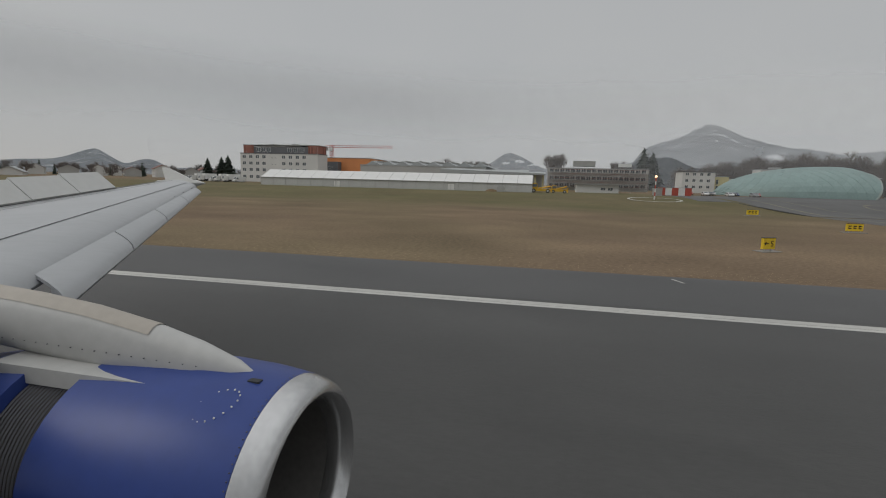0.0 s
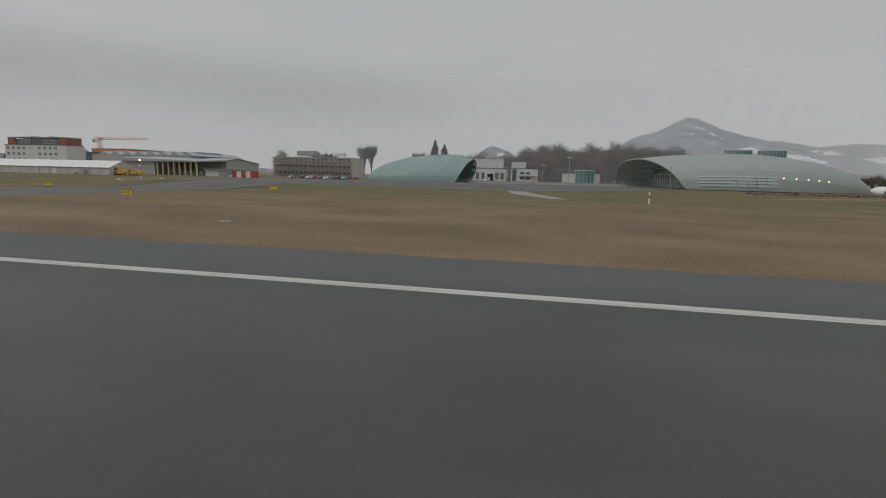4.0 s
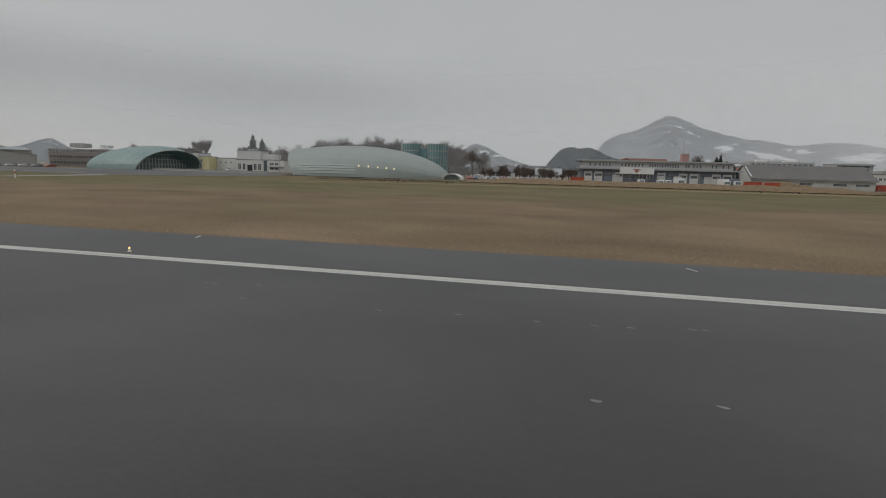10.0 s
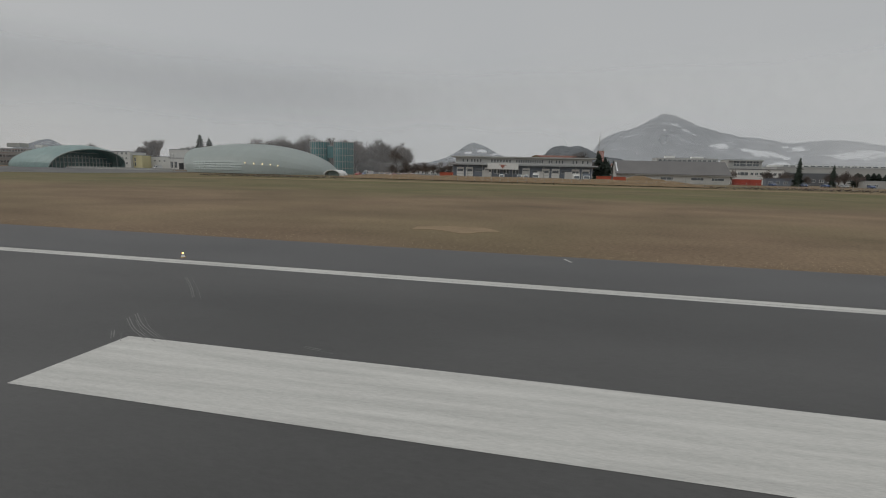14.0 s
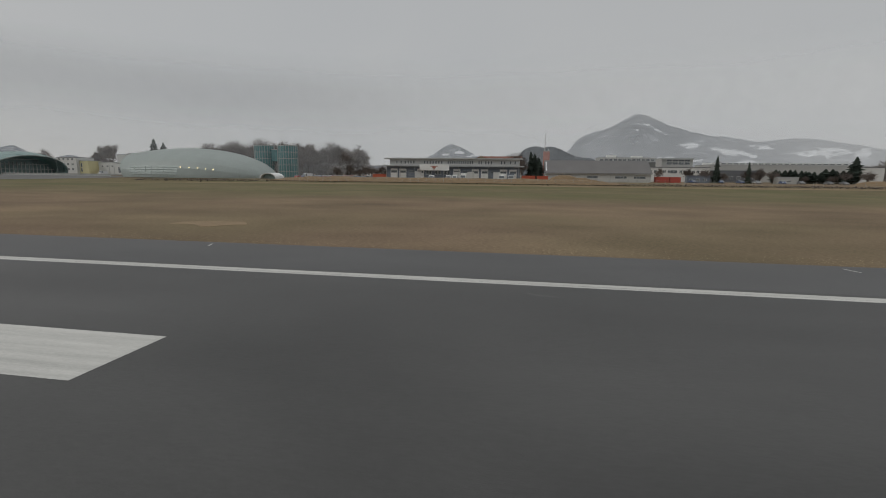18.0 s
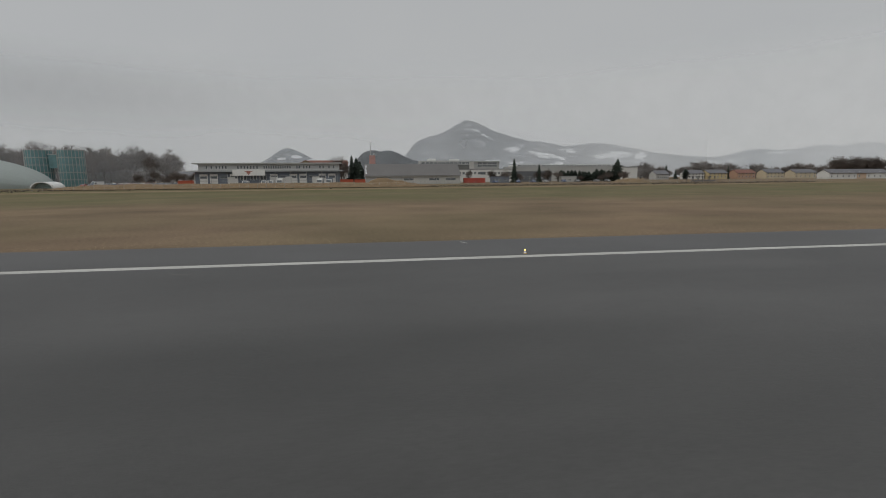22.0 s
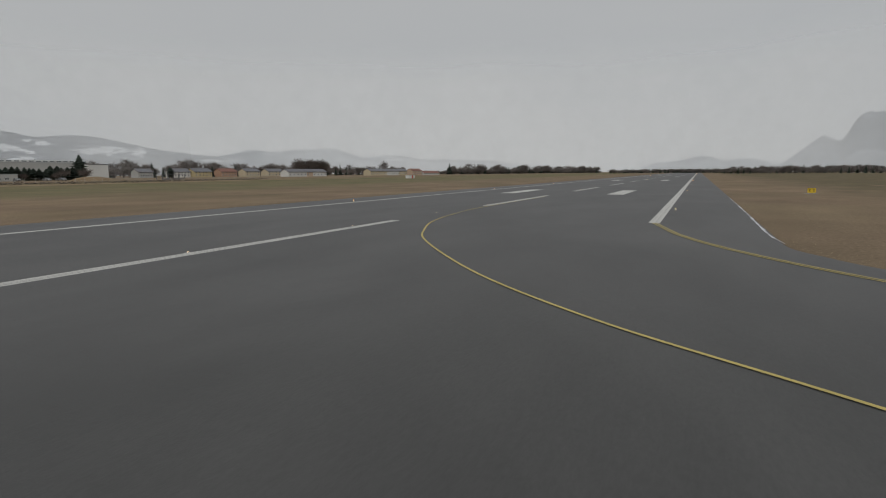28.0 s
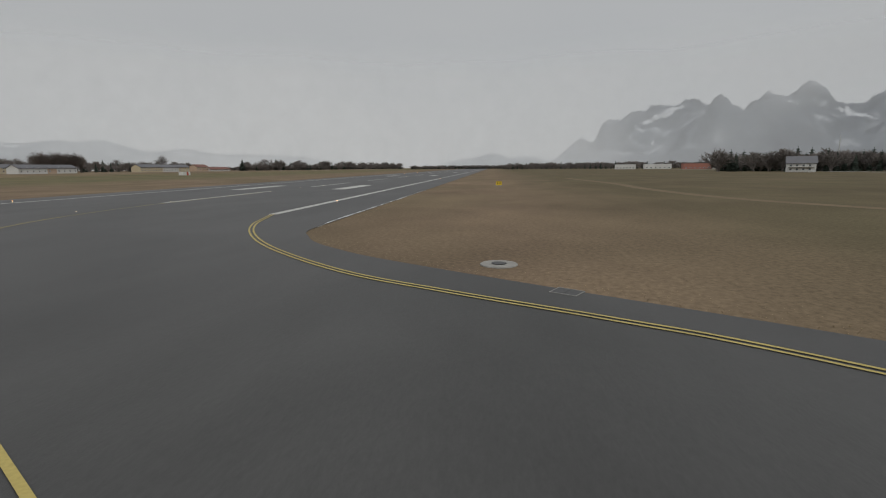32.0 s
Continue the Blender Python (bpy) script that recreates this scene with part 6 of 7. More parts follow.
# town beyond the field, and parked lorries
for k, (b, d, w, z, paint, roof) in enumerate(((149.5, 380, 30, 7, PLASTER_W, ROOF_G), (144.5, 400, 26, 6, PLASTER_W, ROOF_G), (140.5, 470, 22, 9, PLASTER_G, ROOF_DK), (138.2, 520, 18, 10, PLASTER_W, ROOF_R),
                                             (135.6, 500, 20, 9, PLASTER_G, ROOF_R), (133.2, 480, 26, 11, PLASTER_W, ROOF_R), (130.6, 500, 18, 10, PLASTER_G, ROOF_DK), (129.2, 520, 20, 11, PLASTER_W, ROOF_R),
                                             (142.6, 560, 24, 10, PLASTER_W, ROOF_DK), (146.8, 590, 22, 10, PLASTER_G, ROOF_R), (136.8, 620, 22, 12, PLASTER_W, ROOF_DK))):
    fx, fy = polar(b, d, (-3, 40))
    h = pitched("town_house", "house at the edge of the town", "house", fx, fy, fy + w, 2, z - 2, z + 1.0, 12, paint, roof, group="town houses")
    h.rotation_euler.z = radians(-42)
    windows(h, 0, spread(1.5, w - 3, 6), (2.2, 4.6) if z > 7 else (2.0,), 1.6, 1.4)
for k in range(34):
    x, y = polar(rt_.uniform(124, 152), rt_.uniform(430, 640), (-3, 40))
    far_tree(x, y, rt_.uniform(7, 13), k % 4 if k % 4 else 5, rt_, 1.1)

for key, (vs, fs) in FAR_WOOD.items():
    me = bpy.data.meshes.new("far_wood_" + key)
    me.from_pydata(np.concatenate(vs).tolist(), [], fs)
    me.materials.append(HAZED_TWIGS if key == "bare" else NEEDLES)
    tagged(new("far_wood_" + key, me), "far belts of " + ("leafless trees" if key == "bare" else "dark conifers") + " round the airfield", "woods", kind="stuff")


# ---- vehicles ----
def wheel(parent, x, y, r=0.33, w=0.22):
    t = part("wheel", Shape().tube((x - w / 2, y, r), (x + w / 2, y, r), r, r, 14), TYRE, parent)
    part("rim", Shape().tube((x - w / 2 - 0.01, y, r), (x + w / 2 + 0.01, y, r), r * 0.58, r * 0.58, 10), STEEL, t)


def car(at, turn, paint, label):
    c = thing("car", at, turn, label, "car", "parked cars")
    prof = [(-2.1, 0.3), (-2.15, 0.7), (-1.9, 0.9), (-1.1, 0.98), (-0.5, 1.42), (0.9, 1.46), (1.6, 1.05), (2.1, 0.95), (2.15, 0.35)]
    part("body", Shape().loft([[(x, y * (0.97 if x in (-0.85, 0.85) else 1), z if z < 1 else z - (0.05 if abs(x) > 0.8 else 0)) for y, z in prof] for x in (-0.85, -0.75, 0.75, 0.85)]), paint, c)
    for x in (-0.865, 0.845):
        part("side_window", Shape().extrude_y([(x, 0), (x + 0.02, 0)], 0, 0).add([(x, -0.9, 1.0), (x, 1.4, 1.02), (x, 0.85, 1.38), (x, -0.45, 1.36), (x + 0.02, -0.9, 1.0), (x + 0.02, 1.4, 1.02), (x + 0.02, 0.85, 1.38), (x + 0.02, -0.45, 1.36)],
                                                                                 [(0, 1, 2, 3), (7, 6, 5, 4), (0, 4, 5, 1), (2, 6, 7, 3), (1, 5, 6, 2), (3, 7, 4, 0)]), WINDOW, c)
    part("windscreen", Shape().add([(-0.7, -1.08, 1.0), (0.7, -1.08, 1.0), (0.66, -0.54, 1.4), (-0.66, -0.54, 1.4), (-0.7, -1.1, 1.02), (0.7, -1.1, 1.02), (0.66, -0.56, 1.42), (-0.66, -0.56, 1.42)], [(4, 5, 6, 7), (3, 2, 1, 0), (0, 1, 5, 4), (2, 3, 7, 6), (1, 2, 6, 5), (3, 0, 4, 7)]), WINDOW, c)
    for x in (-0.8, 0.8):
        for y in (-1.35, 1.3):
            wheel(c, x, y)
        part("headlight", Shape().box(x * 0.75 - 0.15, x * 0.75 + 0.15, -2.17, -2.12, 0.62, 0.78), WHITE_ST, c)


def van(at, turn, paint, label, long=5.4, tall=2.4):
    c = thing("van", at, turn, label, "van", "parked vans")
    prof = [(-long / 2, 0.35), (-long / 2 - 0.02, 1.0), (-long / 2 + 0.7, 1.25), (-long / 2 + 1.3, tall - 0.15), (-long / 2 + 1.7, tall), (long / 2, tall), (long / 2, 0.35)]
    part("body", Shape().loft([[(x, y, z) for y, z in prof] for x in (-0.98, -0.9, 0.9, 0.98)]), paint, c)
    for x in (-1.0, 0.98):
        part("side_window", Shape().box(x, x + 0.02, -long / 2 + 1.2, -long / 2 + 2.0, 1.3, tall - 0.4), WINDOW, c)
    part("windscreen", Shape().add([(-0.8, -long / 2 + 0.74, 1.3), (0.8, -long / 2 + 0.74, 1.3), (0.76, -long / 2 + 1.24, tall - 0.2), (-0.76, -long / 2 + 1.24, tall - 0.2), (-0.8, -long / 2 + 0.7, 1.3), (0.8, -long / 2 + 0.7, 1.3), (0.76, -long / 2 + 1.2, tall - 0.18), (-0.76, -long / 2 + 1.2, tall - 0.18)],
                                   [(4, 5, 6, 7), (3, 2, 1, 0), (0, 1, 5, 4), (2, 3, 7, 6), (1, 2, 6, 5), (3, 0, 4, 7)]), WINDOW, c)
    for x in (-0.9, 0.9):
        for y in (-long / 2 + 0.9, long / 2 - 1.0):
            wheel(c, x, y, 0.36)


def lorry(at, turn, label, box_paint=WHITE_ST):
    c = thing("lorry", at, turn, label, "lorry", "parked lorries")
    part("box", Shape().box(-1.2, 1.2, -1.6, 3.8, 1.0, 3.5), box_paint, c)
    cabp = part("cab", Shape().loft([[(x, y, z) for y, z in ((-1.8, 0.6), (-3.6, 0.6), (-3.7, 1.5), (-3.4, 2.6), (-1.8, 2.7))] for x in (-1.15, 1.15)]), WHITE_ST, c)
    part("windscreen", Shape().add([(-1.0, -3.72, 1.55), (1.0, -3.72, 1.55), (1.0, -3.44, 2.5), (-1.0, -3.44, 2.5)], [(0, 1, 2, 3)]), WINDOW, cabp)
    part("chassis", Shape().box(-0.5, 0.5, -3.4, 3.7, 0.55, 1.0), BLACK, c)
    for x in (-1.0, 1.0):
        for y in (-2.7, 2.2, 3.2):
            wheel(c, x, y, 0.48, 0.3)


CAR_PAINTS = [mat("car_paint_" + n, c, 0.3, 0.03, 0.5, 5.0, spec=0.6) for n, c in (("white", (0.65, 0.65, 0.64)), ("silver", (0.35, 0.36, 0.37)), ("black", (0.03, 0.03, 0.035)), ("red", (0.38, 0.05, 0.04)), ("blue", (0.05, 0.09, 0.2)), ("grey", (0.15, 0.155, 0.16)))]
NAMES = ("white", "silver-grey", "black", "red", "dark blue", "grey")
for i in range(11):
    y = 85 + i * 2.7
    k = (1, 2, 3, 0, 5, 1, 0, 2, 4, 1, 3)[i]
    car((-196 - (i % 3) * 5, y, lift_at(-196, y)), 90 + rt_.uniform(-4, 4), CAR_PAINTS[k], NAMES[k] + " car parked before the office block")
for row, x in enumerate((-226, -238, -250)):
    for i in range(13):
        y = 322 + i * 2.9 + rt_.uniform(-0.3, 0.3)
        k = rt_.randrange(6)
        if rt_.random() < 0.85:
            car((x, y, lift_at(x, y)), 90 + rt_.uniform(-3, 3), CAR_PAINTS[k], NAMES[k] + " car in the car park")
for x, y, t, w in ((-275, 161, 75, 0), (-207, 404, 90, 0), (-207, 401.3, 90, 0), (-228, 326, 60, 0), (-206, 394, 92, 0)):
    van((x, y, lift_at(x, y)), t, CAR_PAINTS[w], "white delivery van parked beside a building")
for x, y in ((-206.5, 408), (-206.5, 424.2), (-206.5, 428)):
    lorry((x, y, lift_at(x, y)), 90, "white box lorry parked at the fire station", WHITE_ST if y < 427 else BLUE_CLAD)
for i in range(7):
    x, y = polar(125.6 + i * 0.75, 236 + 3 * i, (-3, 40))
    (lorry if i % 3 else van)((x, y, lift_at(x, y)), 60, *(("white box lorry parked beyond the field",) if i % 3 else (CAR_PAINTS[0], "white van parked beyond the field")))
# yellow airport tractors by the tent
for y, s in ((34.2, 1.0), (39.8, 0.8)):
    v = thing("airport_tractor", (-160, y, lift_at(-160, y)), 0, "yellow airport service vehicle with low cab", "vehicle", "yellow service vehicles")
    part("chassis", Shape().box(-1.3 * s, 1.3 * s, -3.2 * s, 3.2 * s, 0.5, 1.2), YEL_VEH, v)
    cb = part("cab", Shape().loft([[(x, yy, z) for yy, z in ((-3.0 * s, 1.2), (-3.0 * s, 2.1), (-2.6 * s, 3.0 * s), (-1.2 * s, 3.0 * s), (-1.0 * s, 1.2))] for x in (-1.0 * s, 1.0 * s)]), YEL_VEH, v)
    part("cab_window", Shape().box(1.0 * s, 1.02 * s, -2.6 * s, -1.3 * s, 1.8 * s, 2.7 * s), WINDOW, cb)
    part("blade", Shape().box(-1.6 * s, 1.6 * s, 3.2 * s, 3.5 * s, 0.2, 1.7), YEL_VEH, v)
    part("beam", Shape().tube((0, -0.8 * s, 1.3), (0, 3.0 * s, 2.1), 0.25, 0.2, 6), YEL_VEH, v)
    for x in (-1.2 * s, 1.2 * s):
        for yy in (-2.2 * s, 2.1 * s):
            wheel(v, x, yy, 0.62 * s, 0.4)

# ---- airfield furniture ----
def edge_light(at):
    e = thing("runway_edge_light", at, 0, "lit amber runway edge light on a low stem", "runway light", "runway edge lights")
    part("base_plate", Shape().tube((0, 0, 0), (0, 0, 0.05), 0.2, 0.19, 12), YEL_VEH, e)
    part("skirt", Shape().tube((0, 0, 0.05), (0, 0, 0.24), 0.17, 0.07, 12), WHITE_ST, e)
    part("collar", Shape().tube((0, 0, 0.24), (0, 0, 0.3), 0.1, 0.1, 12), STEEL, e)
    part("lens", Shape().loft([[(r * math.cos(a), r * math.sin(a), z) for a in [i * 0.5236 for i in range(12)]] for r, z in ((0.06, 0.3), (0.075, 0.34), (0.06, 0.4), (0.02, 0.42))]), AMBER, e)
    return e


first = edge_light((-23.1, 334.8 - 660, 0.03))
first.scale = (0.78, 0.78, 0.78)
for n in range(-10, 22):
    for x in (-23.1, 23.1):
        y = 334.8 + 60 * n
        if (x < 0 and 72 < y < 124) or (x > 0 and 380 < y < 500):
            continue
        if x < 0:
            if n in (-5, -4):
                continue
            y += {-3: 8.2, -2: 5.0, -1: 1.2}.get(n, 0.0)
        copy_thing(first, pose(x, y, 0.03) @ Matrix.Scale(0.78, 4))


def inset_light(at):
    e = thing("inset_light", at, 0, "flush steel centre-line light in the asphalt", "runway light", "centre-line lights")
    part("ring", Shape().tube((0, 0, 0), (0, 0, 0.012), 0.13, 0.11, 14), STEEL, e)
    part("lens", Shape().box(-0.03, 0.03, -0.04, 0.04, 0.012, 0.03), WARM, e)
    return e


first = inset_light((-0.6, 156, 0.034))
for i in range(64):
    copy_thing(first, pose(-0.6, 171 + 15 * i, 0.034))


def taxi_sign(at, turn, wide, boards, label):
    s = thing("taxiway_sign", at, turn, label, "sign", "yellow taxiway signs")
    part("plinth", Shape().box(-0.5, 0.5, -wide / 2 - 0.35, wide / 2 + 0.35, -0.02, 0.05), CONCRETE, s)
    part("board", Shape().box(-0.12, 0.12, -wide / 2, wide / 2, 0.22, 1.05), YELLOW, s)
    for y in (-wide / 2 + 0.2, wide / 2 - 0.2):
        part("leg", Shape().tube((0, y, 0.03), (0, y, 0.24), 0.05, 0.05), STEEL, s)
    part("rim", Shape().box(-0.14, 0.14, -wide / 2 - 0.03, wide / 2 + 0.03, 1.05, 1.09), BLACK, s)
    for y, w in boards:
        part("marking", Shape().box(0.121, 0.13, y - w / 2, y + w / 2, 0.72, 0.84).box(0.121, 0.13, y - w / 2, y + w / 2, 0.45, 0.57).box(0.121, 0.13, y - w / 2, y - w / 2 + 0.09, 0.57, 0.72), BLACK, s)
    return s


def sign_letter(parent, text, y, size):
    cu = bpy.data.curves.new("lettering", "FONT")
    cu.body, cu.size, cu.extrude, cu.align_x = text, size, 0.006, "CENTER"
    tmp = bpy.data.objects.new("lettering", cu)
    scene.collection.objects.link(tmp)
    me = bpy.data.meshes.new_from_object(tmp.evaluated_get(bpy.context.evaluated_depsgraph_get()))
    bpy.data.objects.remove(tmp)
    me.materials.append(BLACK)
    ob = part("lettering", me, None, parent)
    ob.matrix_local = Matrix.Translation((0.135, y, 0.42)) @ Euler((radians(90), 0, radians(90))).to_matrix().to_4x4()


s0 = taxi_sign((-44.4, 52.3, 0), 25, 1.1, (), "yellow taxiway sign with a black arrow and S")
sign_letter(s0, "S", 0.24, 0.62)
part("arrow", Shape().box(0.121, 0.13, -0.42, -0.06, 0.6, 0.67).add([(0.126, -0.5, 0.635), (0.126, -0.34, 0.5), (0.126, -0.28, 0.55), (0.126, -0.38, 0.635), (0.126, -0.28, 0.72), (0.126, -0.34, 0.77)], [(0, 1, 2, 3), (3, 4, 5, 0)]), BLACK, s0)
for x, y, w in ((-68, 71, 1.7), (-100, 72.4, 1.9), (-118, 123, 1.8), (-75, 120.3, 1.8)):
    taxi_sign((x, y, lift_at(x, y)), 0, w, ((-0.52, 0.32), (0.0, 0.32), (0.52, 0.32)), "yellow taxiway sign with black markings on a concrete plinth")
taxi_sign((44.3, 567, 0), -75, 1.3, ((-0.3, 0.35), (0.3, 0.35)), "yellow taxiway sign in the brown grass")
taxi_sign((241, 700, 0), -60, 1.6, ((0, 0.5),), "yellow taxiway sign in the brown grass")

for x, y, r in ((-35.4, 118.8, 1.25), (43.3, 476.1, 0.85)):
    m = thing("manhole", (x, y, 0.01), 0, "round manhole cover in a pale concrete ring", "manhole", "manholes")
    part("ring", Shape().tube((0, 0, 0), (0, 0, 0.05), r, r * 0.97, 28), SLAB, m)
    part("cover", Shape().tube((0, 0, 0.07), (0, 0, 0.085), r * 0.4, r * 0.39, 20), SHOULDER, m)
for x, y, t in ((45.6, 471.4, -32), (-33.5, 117.6, 25)):
    d = thing("drain_grate", (x, y, 0.03), t, "square steel drain frame set in asphalt", "drain", "drains")
    part("frame", Shape().box(-0.5, 0.5, -0.4, -0.36, 0, 0.02).box(-0.5, 0.5, 0.36, 0.4, 0, 0.02).box(-0.5, -0.46, -0.36, 0.36, 0, 0.02).box(0.46, 0.5, -0.36, 0.36, 0, 0.02), CONCRETE, d)
    for i in range(2):
        part("cover", Shape().box(-0.45 + i * 0.46, -0.01 + i * 0.46, -0.34, 0.34, 0, 0.012), SHOULDER, d)
stick = thing("marker_stick", (-43.2, 163, 0), 0, "thin grey marker stick on a concrete slab", "marker")
part("slab", Shape().box(-0.6, 0.6, -0.6, 0.6, 0, 0.06), CONCRETE, stick)
part("stick", Shape().tube((0, 0, 0.06), (0, 0, 1.3), 0.05, 0.04), STEEL, stick)
post = thing("marker_post", (-107.8, 214, 0), 0, "white post with a red band in the grass", "marker")
for i in range(4):
    part("band", Shape().tube((0, 0, i * 0.6), (0, 0, i * 0.6 + 0.6), 0.18, 0.18, 10), WHITE_ST if i != 2 else RED, post)

ob = thing("obstruction_light", (-137.7, 63.5, lift_at(-137.7, 63.5)), 0, "red and white pole with a lit lamp on top", "light pole")
for i in range(6):
    part("band", Shape().tube((0, 0, i * 0.95), (0, 0, i * 0.95 + 0.95), 0.16, 0.16, 8), RED if i % 2 else WHITE_ST, ob)
part("lamp", Shape().loft([[(r * math.cos(a), r * math.sin(a), z) for a in [i * 0.7854 for i in range(8)]] for r, z in ((0.15, 5.7), (0.3, 5.8), (0.3, 6.1), (0.1, 6.3))]), lamp_mat("obstruction_lamp", (1.0, 0.6, 0.35), 2.0), ob)
ring = [Vector((-137.7 + 6.4 * math.cos(i * 0.1309), 63.5 + 6.4 * math.sin(i * 0.1309), 0)) for i in range(49)]
solid("white_ring", ribbon(ring, 0.7, 0, 0.05), PAINT_W, "white painted ring round the obstruction light", "marking", kind="structure")

for x, y, z in ((-259, 205, 13.2), (-200, 239.7, 8.4), (-252, 192, 9.0), (-236, 170, 8.5)):
    p = thing("lamp_post", (x, y, lift_at(x, y)), 0, "slim grey lamp post with twin heads", "lamp post", "apron lamp posts")
    part("pole", Shape().tube((0, 0, 0), (0, 0, z), 0.14, 0.09), STEEL, p)
    part("arm", Shape().box(-0.06, 0.06, -1.0, 1.0, z - 0.05, z + 0.05), STEEL, p)
    for dy in (-0.9, 0.9):
        part("head", Shape().box(-0.25, 0.25, dy - 0.5, dy + 0.5, z + 0.05, z + 0.22), WHITE_ST, p)
barrier = thing("apron_barrier", (-214, 160, 1.95), 0, "low pale concrete barrier along the apron", "barrier")
for i in range(22):
    part("segment", Shape().extrude_y([(-0.3, 0), (-0.12, 0.35), (-0.1, 1.1), (0.1, 1.1), (0.12, 0.35), (0.3, 0)], i * 3.0 + 0.05, i * 3.0 + 2.95), WALL_CONC, barrier)

# earth bank and fence along the far edge
rings = []
for i in range(48):
    y = 322 + i * 3.2
    e = min(1.0, i / 5, (47 - i) / 4) * (1.9 + 0.5 * noise.noise((i * 0.33, 0, 0)) + 0.25 * noise.noise((i * 1.3, 4, 0)))
    b = lift_at(-199, y) - 0.15
    rings.append([(-192.5, y, b), (-195.5, y, b + e * 0.55), (-198.5, y, b + e), (-201, y, b + e * 0.9), (-205, y, b)])
solid("earth_bank", Shape().loft(rings, closed=False), DIRT, "long bank of brown earth and dry weeds", "earth bank", kind="structure", smooth=True)
for y0, r, hh in ((441, 7, 3.2), (448.5, 5, 2.0), (575, 9, 2.0)):
    solid("soil_mound", Shape().loft([[(math.cos(a) * q * (1 + 0.15 * math.sin(3 * a)), math.sin(a) * q * 1.6, z) for a in [i * 0.4189 for i in range(15)]] for q, z in ((r * 0.7, 0), (r * 0.5, hh * 0.6), (r * 0.2, hh * 0.95))]), DIRT,
          "heap of brown dug earth before the shed", "earth heap", at=(-222 if y0 < 500 else -240, y0 + 10, lift_at(-222, y0) - 0.1), group="earth heaps", smooth=True)
fence = thing("perimeter_fence", (-189, 262, 0), 0, "long wire perimeter fence on grey posts", "fence")
pm = Shape().tube((0, 0, -0.1), (0, 0, 2.1), 0.06, 0.05, 5).mesh("post", WALL_CONC)
for i in range(120):
    y = i * 3.4
    part("post", pm, None, fence).location = (-y * 0.03, y, lift_at(-189 - y * 0.03, 262 + y))
for z in (0.4, 0.95, 1.5, 2.0):
    s = Shape()
    for i in range(40):
        y0, y1 = i * 10.2, (i + 1) * 10.2
        s.tube((-y0 * 0.03, y0, z + lift_at(-189 - y0 * 0.03, 262 + y0)), (-y1 * 0.03, y1, z + lift_at(-189 - y1 * 0.03, 262 + y1)), 0.02, 0.02, 3, False)
    part("wire", s, STEEL, fence)
solid("perimeter_track", ribbon(arc_line([(-168, 262), (-178, 300), (-184, 380), (-187, 480), (-192, 600), (-196, 680)]), 4.0, 0, 0.03), BARE, "bare earth track along the fence", "track", kind="structure")

# loose turf along the asphalt edges
tuft = Shape()
rg = random.Random(8)


def add_tuft(x, y, z, size):
    for _ in range(3):
        a = rg.uniform(0, 6.28)
        d = Vector((math.cos(a), math.sin(a), 0)) * size * rg.uniform(0.3, 0.6)
        lean = Vector((rg.uniform(-1, 1), rg.uniform(-1, 1), 0)) * size * 0.5
        tuft.add([(x - d.x, y - d.y, z), (x + d.x, y + d.y, z), (x + lean.x, y + lean.y, z + size * rg.uniform(0.35, 0.8))], [(0, 1, 2)])


for _ in range(16000):
    y = rg.uniform(-10, 520)
    if 66 < y < 130:
        continue
    add_tuft(-30.25 - abs(rg.gauss(0, 1.6)) + 0.25 * noise.noise((y * 0.6, 0, 0)), y, 0.01, rg.uniform(0.02, 0.06))
for line, side in ((north, -1), (south, -1), (exit_edge, 1)):
    for i in range(len(line) - 1):
        a, b = line[i], line[i + 1]
        d = (b - a)
        if d.length < 1e-4 or abs(a.x) > 110:
            continue
        n = Vector((-d.y, d.x, 0)).normalized()
        for _ in range(int(d.length * 20)):
            p = a.lerp(b, rg.random()) + n * (0.05 + abs(rg.gauss(0, 0.9)))
            add_tuft(p.x, p.y, 0.01, rg.uniform(0.02, 0.05))
solid("grass_tufts", tuft, TURF, "dry tufts of grass along the asphalt edge", "grass", kind="stuff")

# dry weeds on the earth bank and along the fence
tuft = Shape()
for _ in range(4200):
    y = rg.uniform(262, 660)
    x = rg.gauss(-197 if 322 < y < 472 else -190 - (y - 262) * 0.03, 3.2)
    e = 1.4 * max(0.0, 1 - abs(x + 199) / 5.5) if 336 < y < 458 else 0.0
    add_tuft(x, y, lift_at(x, y) + e - 0.1, rg.uniform(0.25, 0.8))
solid("dry_weeds", tuft, TWIGS, "dry brown weeds along the fence and bank", "weeds", kind="stuff")
for i in range(9):
    y = 512 + i * 9 + rt_.uniform(-2, 2)
    k = rt_.randrange(6)
    car((-243, y, lift_at(-243, y)), 90 + rt_.uniform(-8, 8), CAR_PAINTS[k], NAMES[k] + " car parked among the sheds")

# ---- airliner wing and engine, standing where the walk begins ----
LIVERY = mat("blue_cowl_paint", (0.026, 0.05, 0.2), 0.4, 0.08, 0.5, 6.0, spec=0.35)
WING_PAINT = mat("wing_grey_paint", (0.4, 0.41, 0.42), 0.45, 0.06, 0.4, 5.0, stretch=(0.4, 3, 1))
SPOILER_P = mat("spoiler_paint", (0.46, 0.46, 0.445), 0.5, 0.05, 0.4, 5.0)
BARE_AL = mat("polished_aluminium", (0.5, 0.5, 0.5), 0.26, 0.08, 1.0, 14.0, metal=0.9)
PYLON_P = mat("pylon_grey_paint", (0.42, 0.42, 0.41), 0.5, 0.07, 0.7, 8.0)
